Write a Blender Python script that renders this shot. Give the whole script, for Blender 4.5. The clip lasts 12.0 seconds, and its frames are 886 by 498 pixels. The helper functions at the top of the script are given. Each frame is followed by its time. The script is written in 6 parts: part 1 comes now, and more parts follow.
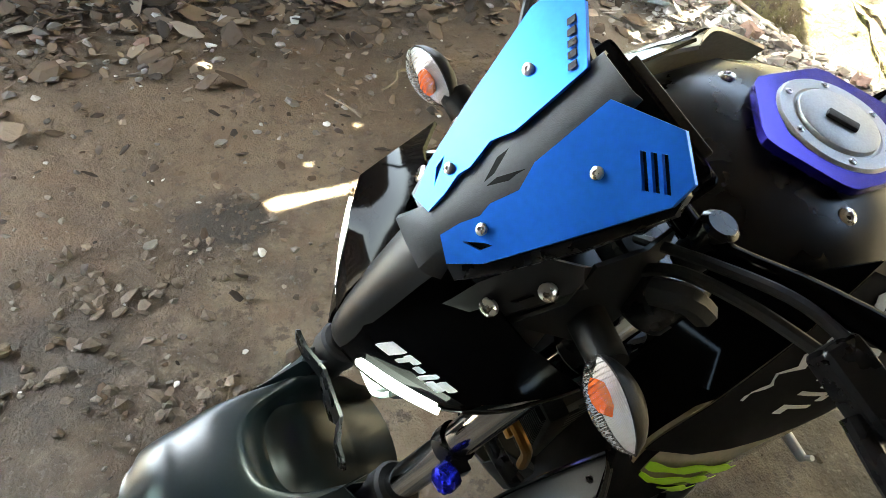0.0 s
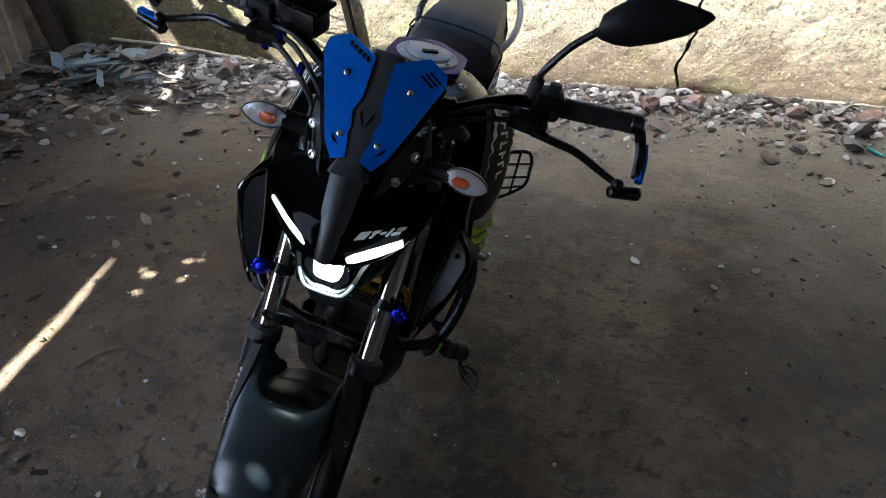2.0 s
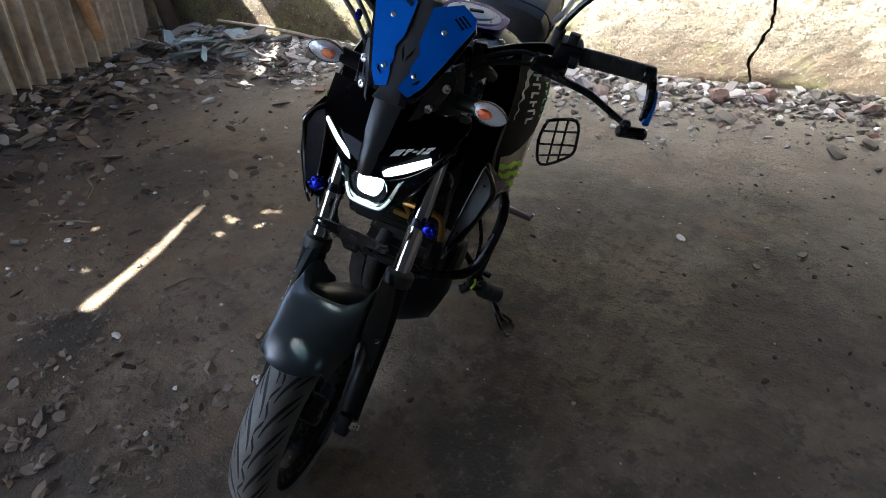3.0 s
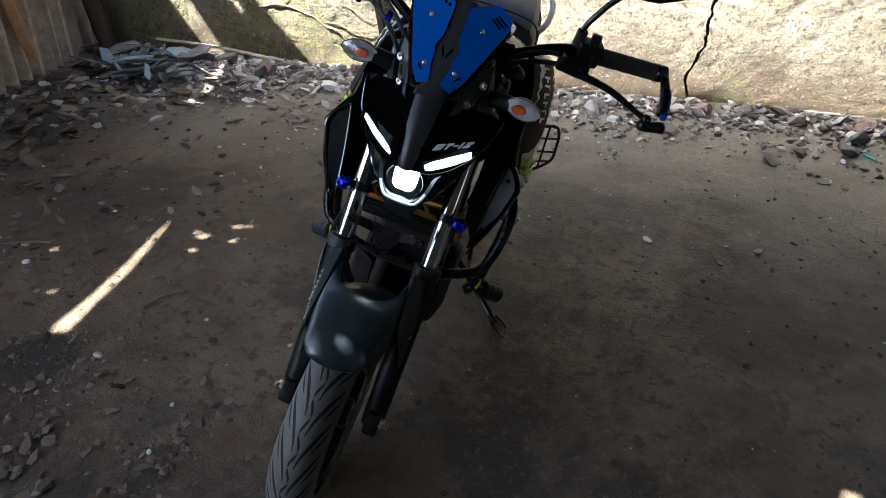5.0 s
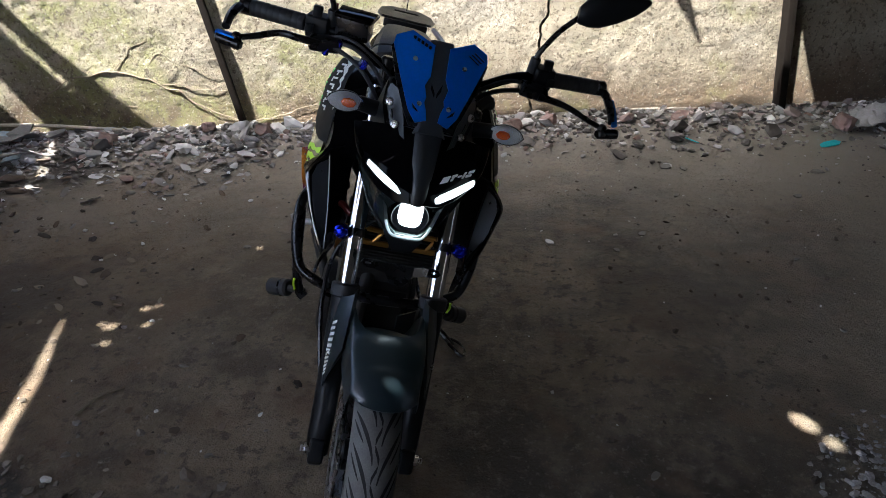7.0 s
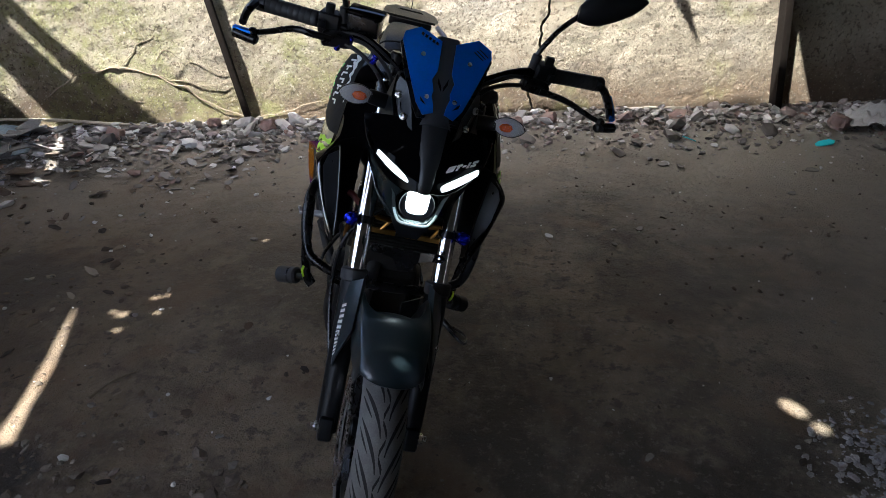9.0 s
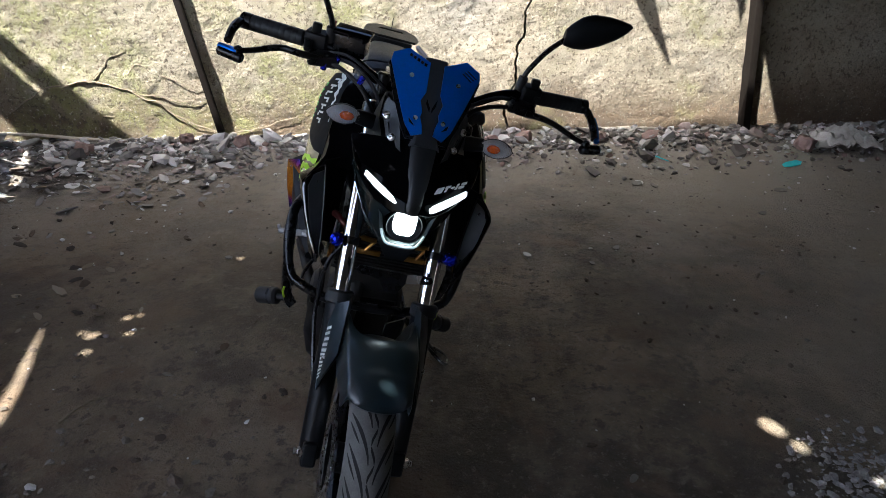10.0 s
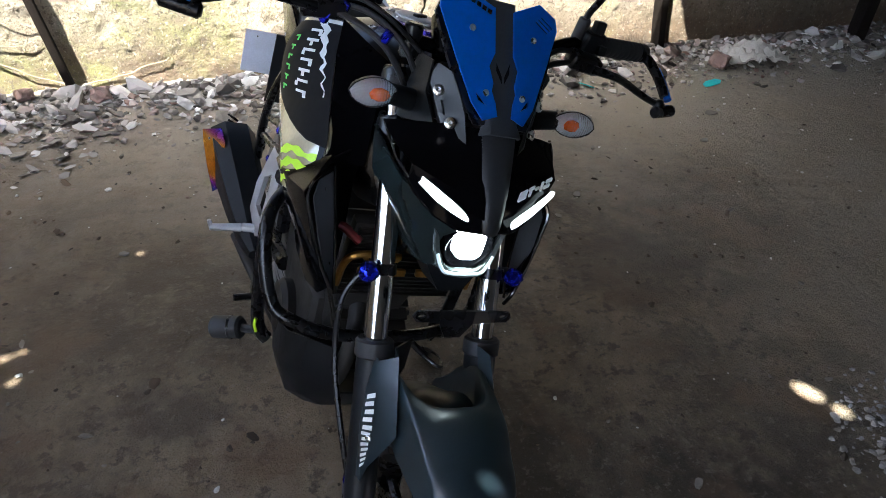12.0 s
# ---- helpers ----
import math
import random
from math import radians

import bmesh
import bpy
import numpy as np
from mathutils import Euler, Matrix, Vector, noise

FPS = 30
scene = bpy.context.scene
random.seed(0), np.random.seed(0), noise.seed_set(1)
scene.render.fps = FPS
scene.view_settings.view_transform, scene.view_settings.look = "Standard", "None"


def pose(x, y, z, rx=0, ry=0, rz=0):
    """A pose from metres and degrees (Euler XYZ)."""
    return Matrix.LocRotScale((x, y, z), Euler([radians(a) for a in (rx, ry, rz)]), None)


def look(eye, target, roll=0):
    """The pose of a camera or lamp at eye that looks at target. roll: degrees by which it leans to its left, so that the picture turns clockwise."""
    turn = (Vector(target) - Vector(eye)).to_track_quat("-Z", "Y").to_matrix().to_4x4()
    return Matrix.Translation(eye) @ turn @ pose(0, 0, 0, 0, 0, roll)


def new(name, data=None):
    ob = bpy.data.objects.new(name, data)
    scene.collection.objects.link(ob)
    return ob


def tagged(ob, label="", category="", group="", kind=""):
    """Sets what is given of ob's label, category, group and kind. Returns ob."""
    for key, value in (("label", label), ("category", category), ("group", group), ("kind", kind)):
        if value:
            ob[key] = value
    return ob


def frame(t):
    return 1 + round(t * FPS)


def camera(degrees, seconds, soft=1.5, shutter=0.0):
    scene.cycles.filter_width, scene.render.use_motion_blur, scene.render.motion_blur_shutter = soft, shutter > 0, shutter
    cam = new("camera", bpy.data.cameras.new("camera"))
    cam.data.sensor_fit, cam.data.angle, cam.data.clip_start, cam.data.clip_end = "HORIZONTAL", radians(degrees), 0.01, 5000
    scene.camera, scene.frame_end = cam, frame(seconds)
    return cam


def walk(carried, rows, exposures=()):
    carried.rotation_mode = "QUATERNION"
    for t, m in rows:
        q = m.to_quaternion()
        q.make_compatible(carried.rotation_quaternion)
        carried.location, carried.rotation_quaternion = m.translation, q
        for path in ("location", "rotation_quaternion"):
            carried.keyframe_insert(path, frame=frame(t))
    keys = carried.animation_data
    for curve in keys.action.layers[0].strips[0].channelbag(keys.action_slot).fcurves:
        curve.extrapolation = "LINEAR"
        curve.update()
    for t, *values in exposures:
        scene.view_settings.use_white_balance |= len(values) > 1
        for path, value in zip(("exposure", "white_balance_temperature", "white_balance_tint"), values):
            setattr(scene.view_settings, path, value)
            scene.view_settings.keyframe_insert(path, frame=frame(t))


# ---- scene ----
cam = camera(67.9, 12.0, soft=0.6)
PATH = [
    (0, (0.098, 0.104, 1.316), (-1.286, 0.723, 0.011), 9.4),
    (0.5, (0.049, -0.010, 1.299), (-1.148, 0.966, 0.029), 6.3),
    (1, (0.007, -0.121, 1.306), (-0.923, 1.144, 0.066), 3.6),
    (1.5, (0.115, -0.363, 1.373), (-0.58, 1.11, 0.213), -0.3),
    (2, (0.183, -0.559, 1.43), (-0.413, 1.007, 0.337), -0.3),
    (2.5, (0.27, -0.686, 1.458), (-0.502, 0.882, 0.485), -1.0),
    (3, (0.377, -0.736, 1.397), (-0.439, 0.734, 0.313), -0.8),
    (3.5, (0.416, -0.796, 1.387), (-0.455, 0.67, 0.342), -1.0),
    (3.7, (0.393, -0.825, 1.382), (-0.403, 0.685, 0.339), -2.1),
    (5.3, (0.114, -0.896, 1.358), (-0.466, 0.729, 0.347), 0.9),
    (5.5, (0.053, -0.839, 1.363), (-0.48, 0.803, 0.354), -0.5),
    (6, (-0.061, -0.8, 1.353), (-0.494, 0.868, 0.338), -1.5),
    (6.5, (-0.139, -0.943, 1.364), (-0.361, 0.798, 0.405), -4.0),
    (7, (-0.175, -1.042, 1.379), (-0.296, 0.726, 0.453), -1.4),
    (7.2, (-0.193, -1.072, 1.371), (-0.365, 0.689, 0.437), 1.3),
    (8.8, (-0.183, -1.118, 1.382), (-0.311, 0.631, 0.421), -1.7),
    (9, (-0.184, -1.12, 1.386), (-0.302, 0.648, 0.459), -1.0),
    (9.5, (-0.202, -1.126, 1.385), (-0.289, 0.641, 0.451), 0.4),
    (10, (-0.224, -1.104, 1.392), (-0.252, 0.69, 0.507), 0.4),
    (10.5, (-0.265, -1.022, 1.38), (-0.309, 0.742, 0.44), 0.8),
    (11, (-0.33, -0.834, 1.359), (-0.39, 0.895, 0.355), 0.2),
    (11.5, (-0.383, -0.724, 1.338), (-0.444, 0.96, 0.26), -1.8),
    (12, (-0.568, -0.611, 1.347), (-0.192, 1.028, 0.263), 1.6),
]
EXPO = [(0, 5.5, 7300, -2), (0.5, 5.1, 7100, -4), (1, 4.75, 6500, 0), (1.5, 4.1, 6000, 6), (2, 3.52, 5900, 7), (2.5, 3.15, 5900, 8), (3, 3.8, 5900, 7), (3.5, 3.97, 6000, 7), (5.5, 3.25, 5900, 8), (7, 3.0, 5950, 9), (9, 2.9, 5950, 9), (10.5, 3.05, 5950, 9), (11.5, 3.4, 5850, 8), (12, 3.75, 6100, 8)]
walk(cam, [(t, look(eye, target, roll)) for t, eye, target, roll in PATH], EXPO)

# ---- world and sun ----
SUN_WAY = Vector((0.35, 0.30, -0.88)).normalized()   # the way the sunlight travels
world = bpy.data.worlds.new("world")
scene.world = world
world.use_nodes = True
wn = world.node_tree.nodes
sky = wn.new("ShaderNodeTexSky")
sky.sky_type, sky.sun_disc = "NISHITA", False
sky.sun_elevation = math.asin(-SUN_WAY.z)
sky.sun_rotation = math.atan2(-SUN_WAY.x, -SUN_WAY.y)
world.node_tree.links.new(sky.outputs[0], wn["Background"].inputs[0])
sky.dust_density, sky.air_density = 3.0, 0.8
wn["Background"].inputs[1].default_value = 0.15
lamp = bpy.data.lights.new("sun", "SUN")
lamp.energy, lamp.angle, lamp.color = 5.0, radians(0.55), (1.0, 0.94, 0.84)
sun = new("sun", lamp)
sun.matrix_world = look((-3, -3, 8), Vector((-3, -3, 8)) + SUN_WAY)



# ---- materials ----
def material(name, color, rough=0.5, metal=0.0, scale=20.0, vary=0.15, bump=0.0, bump_scale=0.0, rough_vary=0.1,
             second=None, coat=0.0, spec=0.5, distance=0.002):
    """A base colour broken by a coarse and a fine noise, with relief and uneven gloss."""
    m = bpy.data.materials.new(name)
    m.use_nodes = True
    n, l = m.node_tree.nodes, m.node_tree.links
    p = n["Principled BSDF"]
    co = n.new("ShaderNodeTexCoord")
    big, fine = n.new("ShaderNodeTexNoise"), n.new("ShaderNodeTexNoise")
    big.inputs["Scale"].default_value, big.inputs["Detail"].default_value = scale, 6
    fine.inputs["Scale"].default_value, fine.inputs["Detail"].default_value = scale * 9, 4
    for t in (big, fine):
        l.new(co.outputs["Object"], t.inputs["Vector"])
    mix = n.new("ShaderNodeMix")
    mix.data_type = "RGBA"
    l.new(big.outputs[0], mix.inputs[0])
    other = second or [c * (1 - vary) for c in color]
    mix.inputs[6].default_value = (*other, 1)
    mix.inputs[7].default_value = (*[min(1, c * (1 + vary)) for c in color], 1)
    mix2 = n.new("ShaderNodeMix")
    mix2.data_type, mix2.blend_type = "RGBA", "MULTIPLY"
    mix2.inputs[0].default_value = min(1, vary * 2)
    ramp = n.new("ShaderNodeMapRange")
    ramp.inputs[1].default_value, ramp.inputs[2].default_value = 0.3, 0.7
    ramp.inputs[3].default_value, ramp.inputs[4].default_value = 0.6, 1.15
    l.new(fine.outputs[0], ramp.inputs[0])
    l.new(mix.outputs[2], mix2.inputs[6])
    l.new(ramp.outputs[0], mix2.inputs[7])
    l.new(mix2.outputs[2], p.inputs["Base Color"])
    rr = n.new("ShaderNodeMapRange")
    rr.inputs[3].default_value, rr.inputs[4].default_value = max(0.02, rough - rough_vary), min(1, rough + rough_vary)
    l.new(big.outputs[0], rr.inputs[0])
    l.new(rr.outputs[0], p.inputs["Roughness"])
    p.inputs["Metallic"].default_value = metal
    p.inputs["Specular IOR Level"].default_value = spec
    p.inputs["Coat Weight"].default_value = coat
    p.inputs["Coat Roughness"].default_value = 0.04
    if bump:
        b = n.new("ShaderNodeBump")
        b.inputs["Strength"].default_value, b.inputs["Distance"].default_value = bump, distance
        if bump_scale:
            bt = n.new("ShaderNodeTexNoise")
            bt.inputs["Scale"].default_value, bt.inputs["Detail"].default_value = bump_scale, 8
            l.new(co.outputs["Object"], bt.inputs["Vector"])
            l.new(bt.outputs[0], b.inputs["Height"])
        else:
            l.new(fine.outputs[0], b.inputs["Height"])
        l.new(b.outputs[0], p.inputs["Normal"])
    return m


def glass(name, color=(1, 1, 1), rough=0.02):
    m = bpy.data.materials.new(name)
    m.use_nodes = True
    p = m.node_tree.nodes["Principled BSDF"]
    p.inputs["Base Color"].default_value = (*color, 1)
    p.inputs["Roughness"].default_value = rough
    p.inputs["Transmission Weight"].default_value = 1.0
    p.inputs["IOR"].default_value = 1.12
    return m


def clear_pane(name):
    """Thin clear plastic: light goes through, with a weak gloss on top."""
    m = bpy.data.materials.new(name)
    m.use_nodes = True
    n, l = m.node_tree.nodes, m.node_tree.links
    n.remove(n["Principled BSDF"])
    through_it, shine, mix, fres = n.new("ShaderNodeBsdfTransparent"), n.new("ShaderNodeBsdfGlossy"), n.new("ShaderNodeMixShader"), n.new("ShaderNodeFresnel")
    through_it.inputs[0].default_value = (0.95, 0.96, 0.96, 1)
    shine.inputs["Roughness"].default_value = 0.05
    fres.inputs[0].default_value = 1.45
    co, wave, bump = n.new("ShaderNodeTexCoord"), n.new("ShaderNodeTexWave"), n.new("ShaderNodeBump")
    wave.inputs["Scale"].default_value, wave.inputs["Distortion"].default_value = 70.0, 2.0
    bump.inputs["Strength"].default_value, bump.inputs["Distance"].default_value = 0.7, 0.003
    l.new(co.outputs["Object"], wave.inputs["Vector"])
    l.new(wave.outputs[1], bump.inputs["Height"])
    l.new(bump.outputs[0], shine.inputs["Normal"])
    l.new(bump.outputs[0], fres.inputs["Normal"])
    l.new(fres.outputs[0], mix.inputs[0])
    l.new(through_it.outputs[0], mix.inputs[1])
    l.new(shine.outputs[0], mix.inputs[2])
    scatter_light, both_ways = n.new("ShaderNodeBsdfDiffuse"), n.new("ShaderNodeMixShader")
    scatter_light.inputs[0].default_value = (0.9, 0.9, 0.9, 1)
    both_ways.inputs[0].default_value = 0.05
    l.new(mix.outputs[0], both_ways.inputs[1])
    l.new(scatter_light.outputs[0], both_ways.inputs[2])
    l.new(both_ways.outputs[0], n["Material Output"].inputs[0])
    return m


def glow(name, color, strength):
    m = bpy.data.materials.new(name)
    m.use_nodes = True
    p = m.node_tree.nodes["Principled BSDF"]
    p.inputs["Base Color"].default_value = (0.8, 0.8, 0.8, 1)
    p.inputs["Emission Color"].default_value = (*color, 1)
    p.inputs["Emission Strength"].default_value = strength
    return m


MATTE = material("matte_black_plastic", (0.006, 0.0068, 0.008), 0.44, scale=30, vary=0.2, bump=0.12, bump_scale=900, spec=0.2)
# the sky's bluish sheen is put into this base colour
FENDER = material("satin_black_guard", (0.010, 0.019, 0.024), 0.33, scale=30, vary=0.2, bump=0.06, bump_scale=900, spec=0.6)
CROWN = material("satin_black_tank_paint", (0.004, 0.004, 0.0045), 0.28, scale=15, vary=0.2, spec=0.3, rough_vary=0.05)
SATIN = material("satin_grey_plastic", (0.011, 0.0125, 0.0145), 0.38, scale=30, vary=0.2, bump=0.12, bump_scale=1200, spec=0.45)
GLOSS = material("gloss_black_paint", (0.002, 0.002, 0.0025), 0.07, scale=12, vary=0.3, rough_vary=0.03, spec=0.035)
RIM = material("polished_black_edge", (0.004, 0.004, 0.0045), 0.14, scale=12, vary=0.3, rough_vary=0.04, spec=0.9)
POCKET = material("matte_grey_pocket", (0.026, 0.029, 0.033), 0.50, scale=40, vary=0.2, bump=0.15, bump_scale=900, spec=0.45)
FIELD = material("black_vinyl_film", (0.004, 0.004, 0.0045), 0.6, scale=40, vary=0.2, spec=0.08)
ENAMEL = material("black_enamel_tube", (0.006, 0.006, 0.007), 0.28, scale=40, vary=0.2, bump=0.08, bump_scale=500, spec=0.3)
# flat groove strips: clean rubber with a recess's shade put into the colour
GROOVE = material("shaded_groove_rubber", (0.005, 0.005, 0.005), 0.8, scale=35, vary=0.2)
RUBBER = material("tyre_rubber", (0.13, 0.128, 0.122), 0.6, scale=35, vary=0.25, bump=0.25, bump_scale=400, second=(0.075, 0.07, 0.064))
GRIP = material("grip_rubber", (0.014, 0.014, 0.015), 0.6, scale=60, vary=0.2, bump=0.2, bump_scale=600)
CHROME = material("polished_chrome", (0.62, 0.64, 0.66), 0.10, 1.0, scale=25, vary=0.04, rough_vary=0.04)
STEEL = material("brushed_steel", (0.62, 0.61, 0.6), 0.28, 1.0, scale=90, vary=0.12)
ALLOY = material("cast_alloy", (0.45, 0.45, 0.45), 0.5, 0.6, scale=50, vary=0.15, bump=0.1, bump_scale=400)
BLUE = material("satin_blue_acrylic", (0.006, 0.165, 0.76), 0.32, 0.62, scale=18, vary=0.08, rough_vary=0.03, bump=0.03, bump_scale=700)
ANOD = material("blue_anodised_metal", (0.01, 0.02, 0.55), 0.25, 0.8, scale=60, vary=0.2)
VIOLET = material("violet_anodised_ring", (0.022, 0.012, 0.25), 0.22, 0.75, scale=25, vary=0.12, rough_vary=0.05)
GOLD = material("bronze_gold_bracket", (0.42, 0.21, 0.05), 0.35, 0.8, scale=40, vary=0.2)
SAND = material("sand_metallic_paint", (0.40, 0.35, 0.24), 0.18, 0.1, scale=20, vary=0.12, rough_vary=0.05, coat=0.6)
VINYL = material("seat_vinyl", (0.012, 0.012, 0.013), 0.5, scale=40, vary=0.15, bump=0.25, bump_scale=700)
SILVER = material("silver_ink", (0.80, 0.81, 0.83), 0.35, 0.0, scale=60, vary=0.1)
PLATE_WHITE = material("pale_plate_paint", (0.66, 0.68, 0.76), 0.35, scale=20, vary=0.1)
WHITE = material("white_ink", (0.75, 0.75, 0.73), 0.4, scale=60, vary=0.1)
LIME = material("lime_ink", (0.48, 0.78, 0.02), 0.4, scale=60, vary=0.1)
GREEN = material("green_ink", (0.05, 0.6, 0.08), 0.4, scale=60, vary=0.1)
RED = material("red_plastic", (0.22, 0.018, 0.016), 0.35, scale=60, vary=0.1)
AMBER = material("amber_bulb", (0.90, 0.13, 0.012), 0.25, scale=60, vary=0.1)
JAW = material("smoked_lens_housing", (0.10, 0.12, 0.115), 0.22, scale=30, vary=0.15, rough_vary=0.08, coat=0.5)
SMOKE = material("smoked_cheek_lens", (0.012, 0.017, 0.017), 0.12, scale=30, vary=0.2, rough_vary=0.05, spec=0.2)
DARK = material("dark_engine_casting", (0.010, 0.0095, 0.009), 0.55, 0.2, scale=30, vary=0.3, bump=0.2, bump_scale=250, second=(0.028, 0.025, 0.021), spec=0.3)
CLEAR = clear_pane("clear_lens")
LED = glow("headlight_white", (0.86, 1.0, 0.98), 2.6)
GUIDE = glow("light_guide_glow", (0.55, 1.0, 0.93), 0.014)
DRL = glow("daylight_strip", (0.86, 1.0, 0.97), 0.32)


def heat_tint():
    """Titanium plate whose colour runs from straw over violet to blue along its length."""
    m = material("heat_tinted_plate", (0.9, 0.4, 0.05), 0.25, 0.85, scale=30, vary=0.1)
    n, l = m.node_tree.nodes, m.node_tree.links
    co, sep = n.new("ShaderNodeTexCoord"), n.new("ShaderNodeSeparateXYZ")
    l.new(co.outputs["Generated"], sep.inputs[0])
    r = n.new("ShaderNodeValToRGB")
    e = r.color_ramp.elements
    e[0].position, e[0].color = 0.04, (0.02, 0.12, 0.75, 1)
    e[1].position, e[1].color = 0.98, (0.08, 0.06, 0.55, 1)
    for pos, col in ((0.16, (0.45, 0.05, 0.55, 1)), (0.26, (0.95, 0.33, 0.03, 1)), (0.78, (0.95, 0.4, 0.04, 1)), (0.88, (0.5, 0.08, 0.4, 1))):
        k = e.new(pos)
        k.color = col
    l.new(sep.outputs[2], r.inputs[0])
    l.new(r.outputs[0], n["Principled BSDF"].inputs["Base Color"])
    return m


TINT = heat_tint()


def fluted():
    """Bright reflector pressed into narrow upright flutes."""
    m = material("fluted_silver_reflector", (0.80, 0.80, 0.80), 0.20, 0.45, scale=50, vary=0.1, rough_vary=0.05)
    n, l = m.node_tree.nodes, m.node_tree.links
    co, wave, bump = n.new("ShaderNodeTexCoord"), n.new("ShaderNodeTexWave"), n.new("ShaderNodeBump")
    wave.inputs["Scale"].default_value, wave.inputs["Distortion"].default_value = 150.0, 1.2
    wave.bands_direction = "Z"
    bump.inputs["Strength"].default_value, bump.inputs["Distance"].default_value = 0.35, 0.0016
    l.new(co.outputs["Object"], wave.inputs["Vector"])
    l.new(wave.outputs[1], bump.inputs["Height"])
    l.new(bump.outputs[0], n["Principled BSDF"].inputs["Normal"])
    return m


FLUTE = fluted()


def dirt_material():
    """Trodden earth floor: dark packed soil with paler dust, damp stains and grit."""
    m = bpy.data.materials.new("packed_earth")
    m.use_nodes = True
    n, l = m.node_tree.nodes, m.node_tree.links
    p = n["Principled BSDF"]
    co = n.new("ShaderNodeTexCoord")

    def tex(scale, detail=8, rough=0.6):
        t = n.new("ShaderNodeTexNoise")
        t.inputs["Scale"].default_value, t.inputs["Detail"].default_value, t.inputs["Roughness"].default_value = scale, detail, rough
        l.new(co.outputs["Object"], t.inputs["Vector"])
        return t

    def ramp(src, lo, hi, a, b):
        r = n.new("ShaderNodeMapRange")
        for k, v in zip((1, 2, 3, 4), (lo, hi, a, b)):
            r.inputs[k].default_value = v
        l.new(src, r.inputs[0])
        return r.outputs[0]

    def mixed(fac, a, b, blend="MIX"):
        x = n.new("ShaderNodeMix")
        x.data_type, x.blend_type = "RGBA", blend
        l.new(fac, x.inputs[0])
        for k, v in ((6, a), (7, b)):
            if isinstance(v, tuple):
                x.inputs[k].default_value = (*v, 1)
            else:
                l.new(v, x.inputs[k])
        return x.outputs[2]

    broad, mid, grit = tex(1.1, 7, 0.62), tex(5.0, 9, 0.68), tex(90.0, 6, 0.7)
    c = mixed(ramp(broad.outputs[0], 0.43, 0.57, 0, 1), (0.036, 0.027, 0.016), (0.225, 0.176, 0.116))
    c = mixed(ramp(mid.outputs[0], 0.50, 0.66, 0, 0.6), c, (0.235, 0.190, 0.132))
    c = mixed(ramp(tex(17.0, 8, 0.7).outputs[0], 0.40, 0.47, 0.75, 0), c, (0.042, 0.034, 0.025))
    c = mixed(ramp(tex(34.0, 6, 0.7).outputs[0], 0.58, 0.62, 0, 0.28), c, (0.30, 0.265, 0.225))
    c = mixed(ramp(tex(48.0, 5, 0.75).outputs[0], 0.36, 0.42, 0.4, 0), c, (0.035, 0.028, 0.022))
    c = mixed(ramp(tex(2.3, 5).outputs[0], 0.54, 0.64, 0, 0.8), c, (0.050, 0.040, 0.029))
    c = mixed(ramp(tex(3.1, 4).outputs[0], 0.53, 0.64, 0, 0.75), c, (0.145, 0.090, 0.050))
    c = mixed(ramp(grit.outputs[0], 0.60, 0.64, 0, 0.28), c, (0.30, 0.275, 0.24))
    sep = n.new("ShaderNodeSeparateXYZ")
    l.new(co.outputs["Object"], sep.inputs[0])
    edge = n.new("ShaderNodeMath")
    edge.operation = "MULTIPLY_ADD"
    l.new(tex(1.8, 7, 0.65).outputs[0], edge.inputs[0])
    edge.inputs[1].default_value = 3.2
    l.new(sep.outputs[1], edge.inputs[2])
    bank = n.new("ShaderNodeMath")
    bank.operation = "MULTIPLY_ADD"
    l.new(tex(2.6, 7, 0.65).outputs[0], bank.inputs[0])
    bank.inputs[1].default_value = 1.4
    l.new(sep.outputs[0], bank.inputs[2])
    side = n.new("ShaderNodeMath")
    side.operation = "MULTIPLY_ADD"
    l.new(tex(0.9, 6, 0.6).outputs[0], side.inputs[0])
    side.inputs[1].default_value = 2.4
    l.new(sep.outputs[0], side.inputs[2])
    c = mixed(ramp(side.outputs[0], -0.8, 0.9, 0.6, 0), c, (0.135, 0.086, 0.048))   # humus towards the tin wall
    c = mixed(ramp(side.outputs[0], 1.5, 2.7, 0, 0.70), c, (0.300, 0.255, 0.185))   # paler on the other side
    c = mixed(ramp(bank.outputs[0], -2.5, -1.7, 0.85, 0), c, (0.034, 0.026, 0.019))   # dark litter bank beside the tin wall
    c = mixed(ramp(edge.outputs[0], 3.0, 4.6, 0, 0.75), c, (0.28, 0.25, 0.20))   # mortar dust towards the wall, lightened further for the wall's bounce light
    ragged_edge = tex(9.0, 6, 0.65)
    for x, y, r, deep in ((-1.53, 0.11, 0.15, 0.9), (-2.58, 2.50, 0.22, 0.8), (-1.05, -0.30, 0.20, 0.6), (-2.15, 1.15, 0.32, 0.6), (0.55, 1.20, 0.30, 0.45), (-0.15, 1.75, 0.34, 0.45)):   # old oil stains
        far = n.new("ShaderNodeVectorMath")
        far.operation = "DISTANCE"
        l.new(co.outputs["Object"], far.inputs[0])
        far.inputs[1].default_value = (x, y, 0.02)
        bent = n.new("ShaderNodeMath")
        bent.operation = "MULTIPLY_ADD"
        l.new(ragged_edge.outputs[0], bent.inputs[0])
        bent.inputs[1].default_value = r * 1.6
        l.new(far.outputs["Value"], bent.inputs[2])
        c = mixed(ramp(bent.outputs[0], r * 1.45, r * 1.95, deep, 0), c, (0.030, 0.024, 0.019))
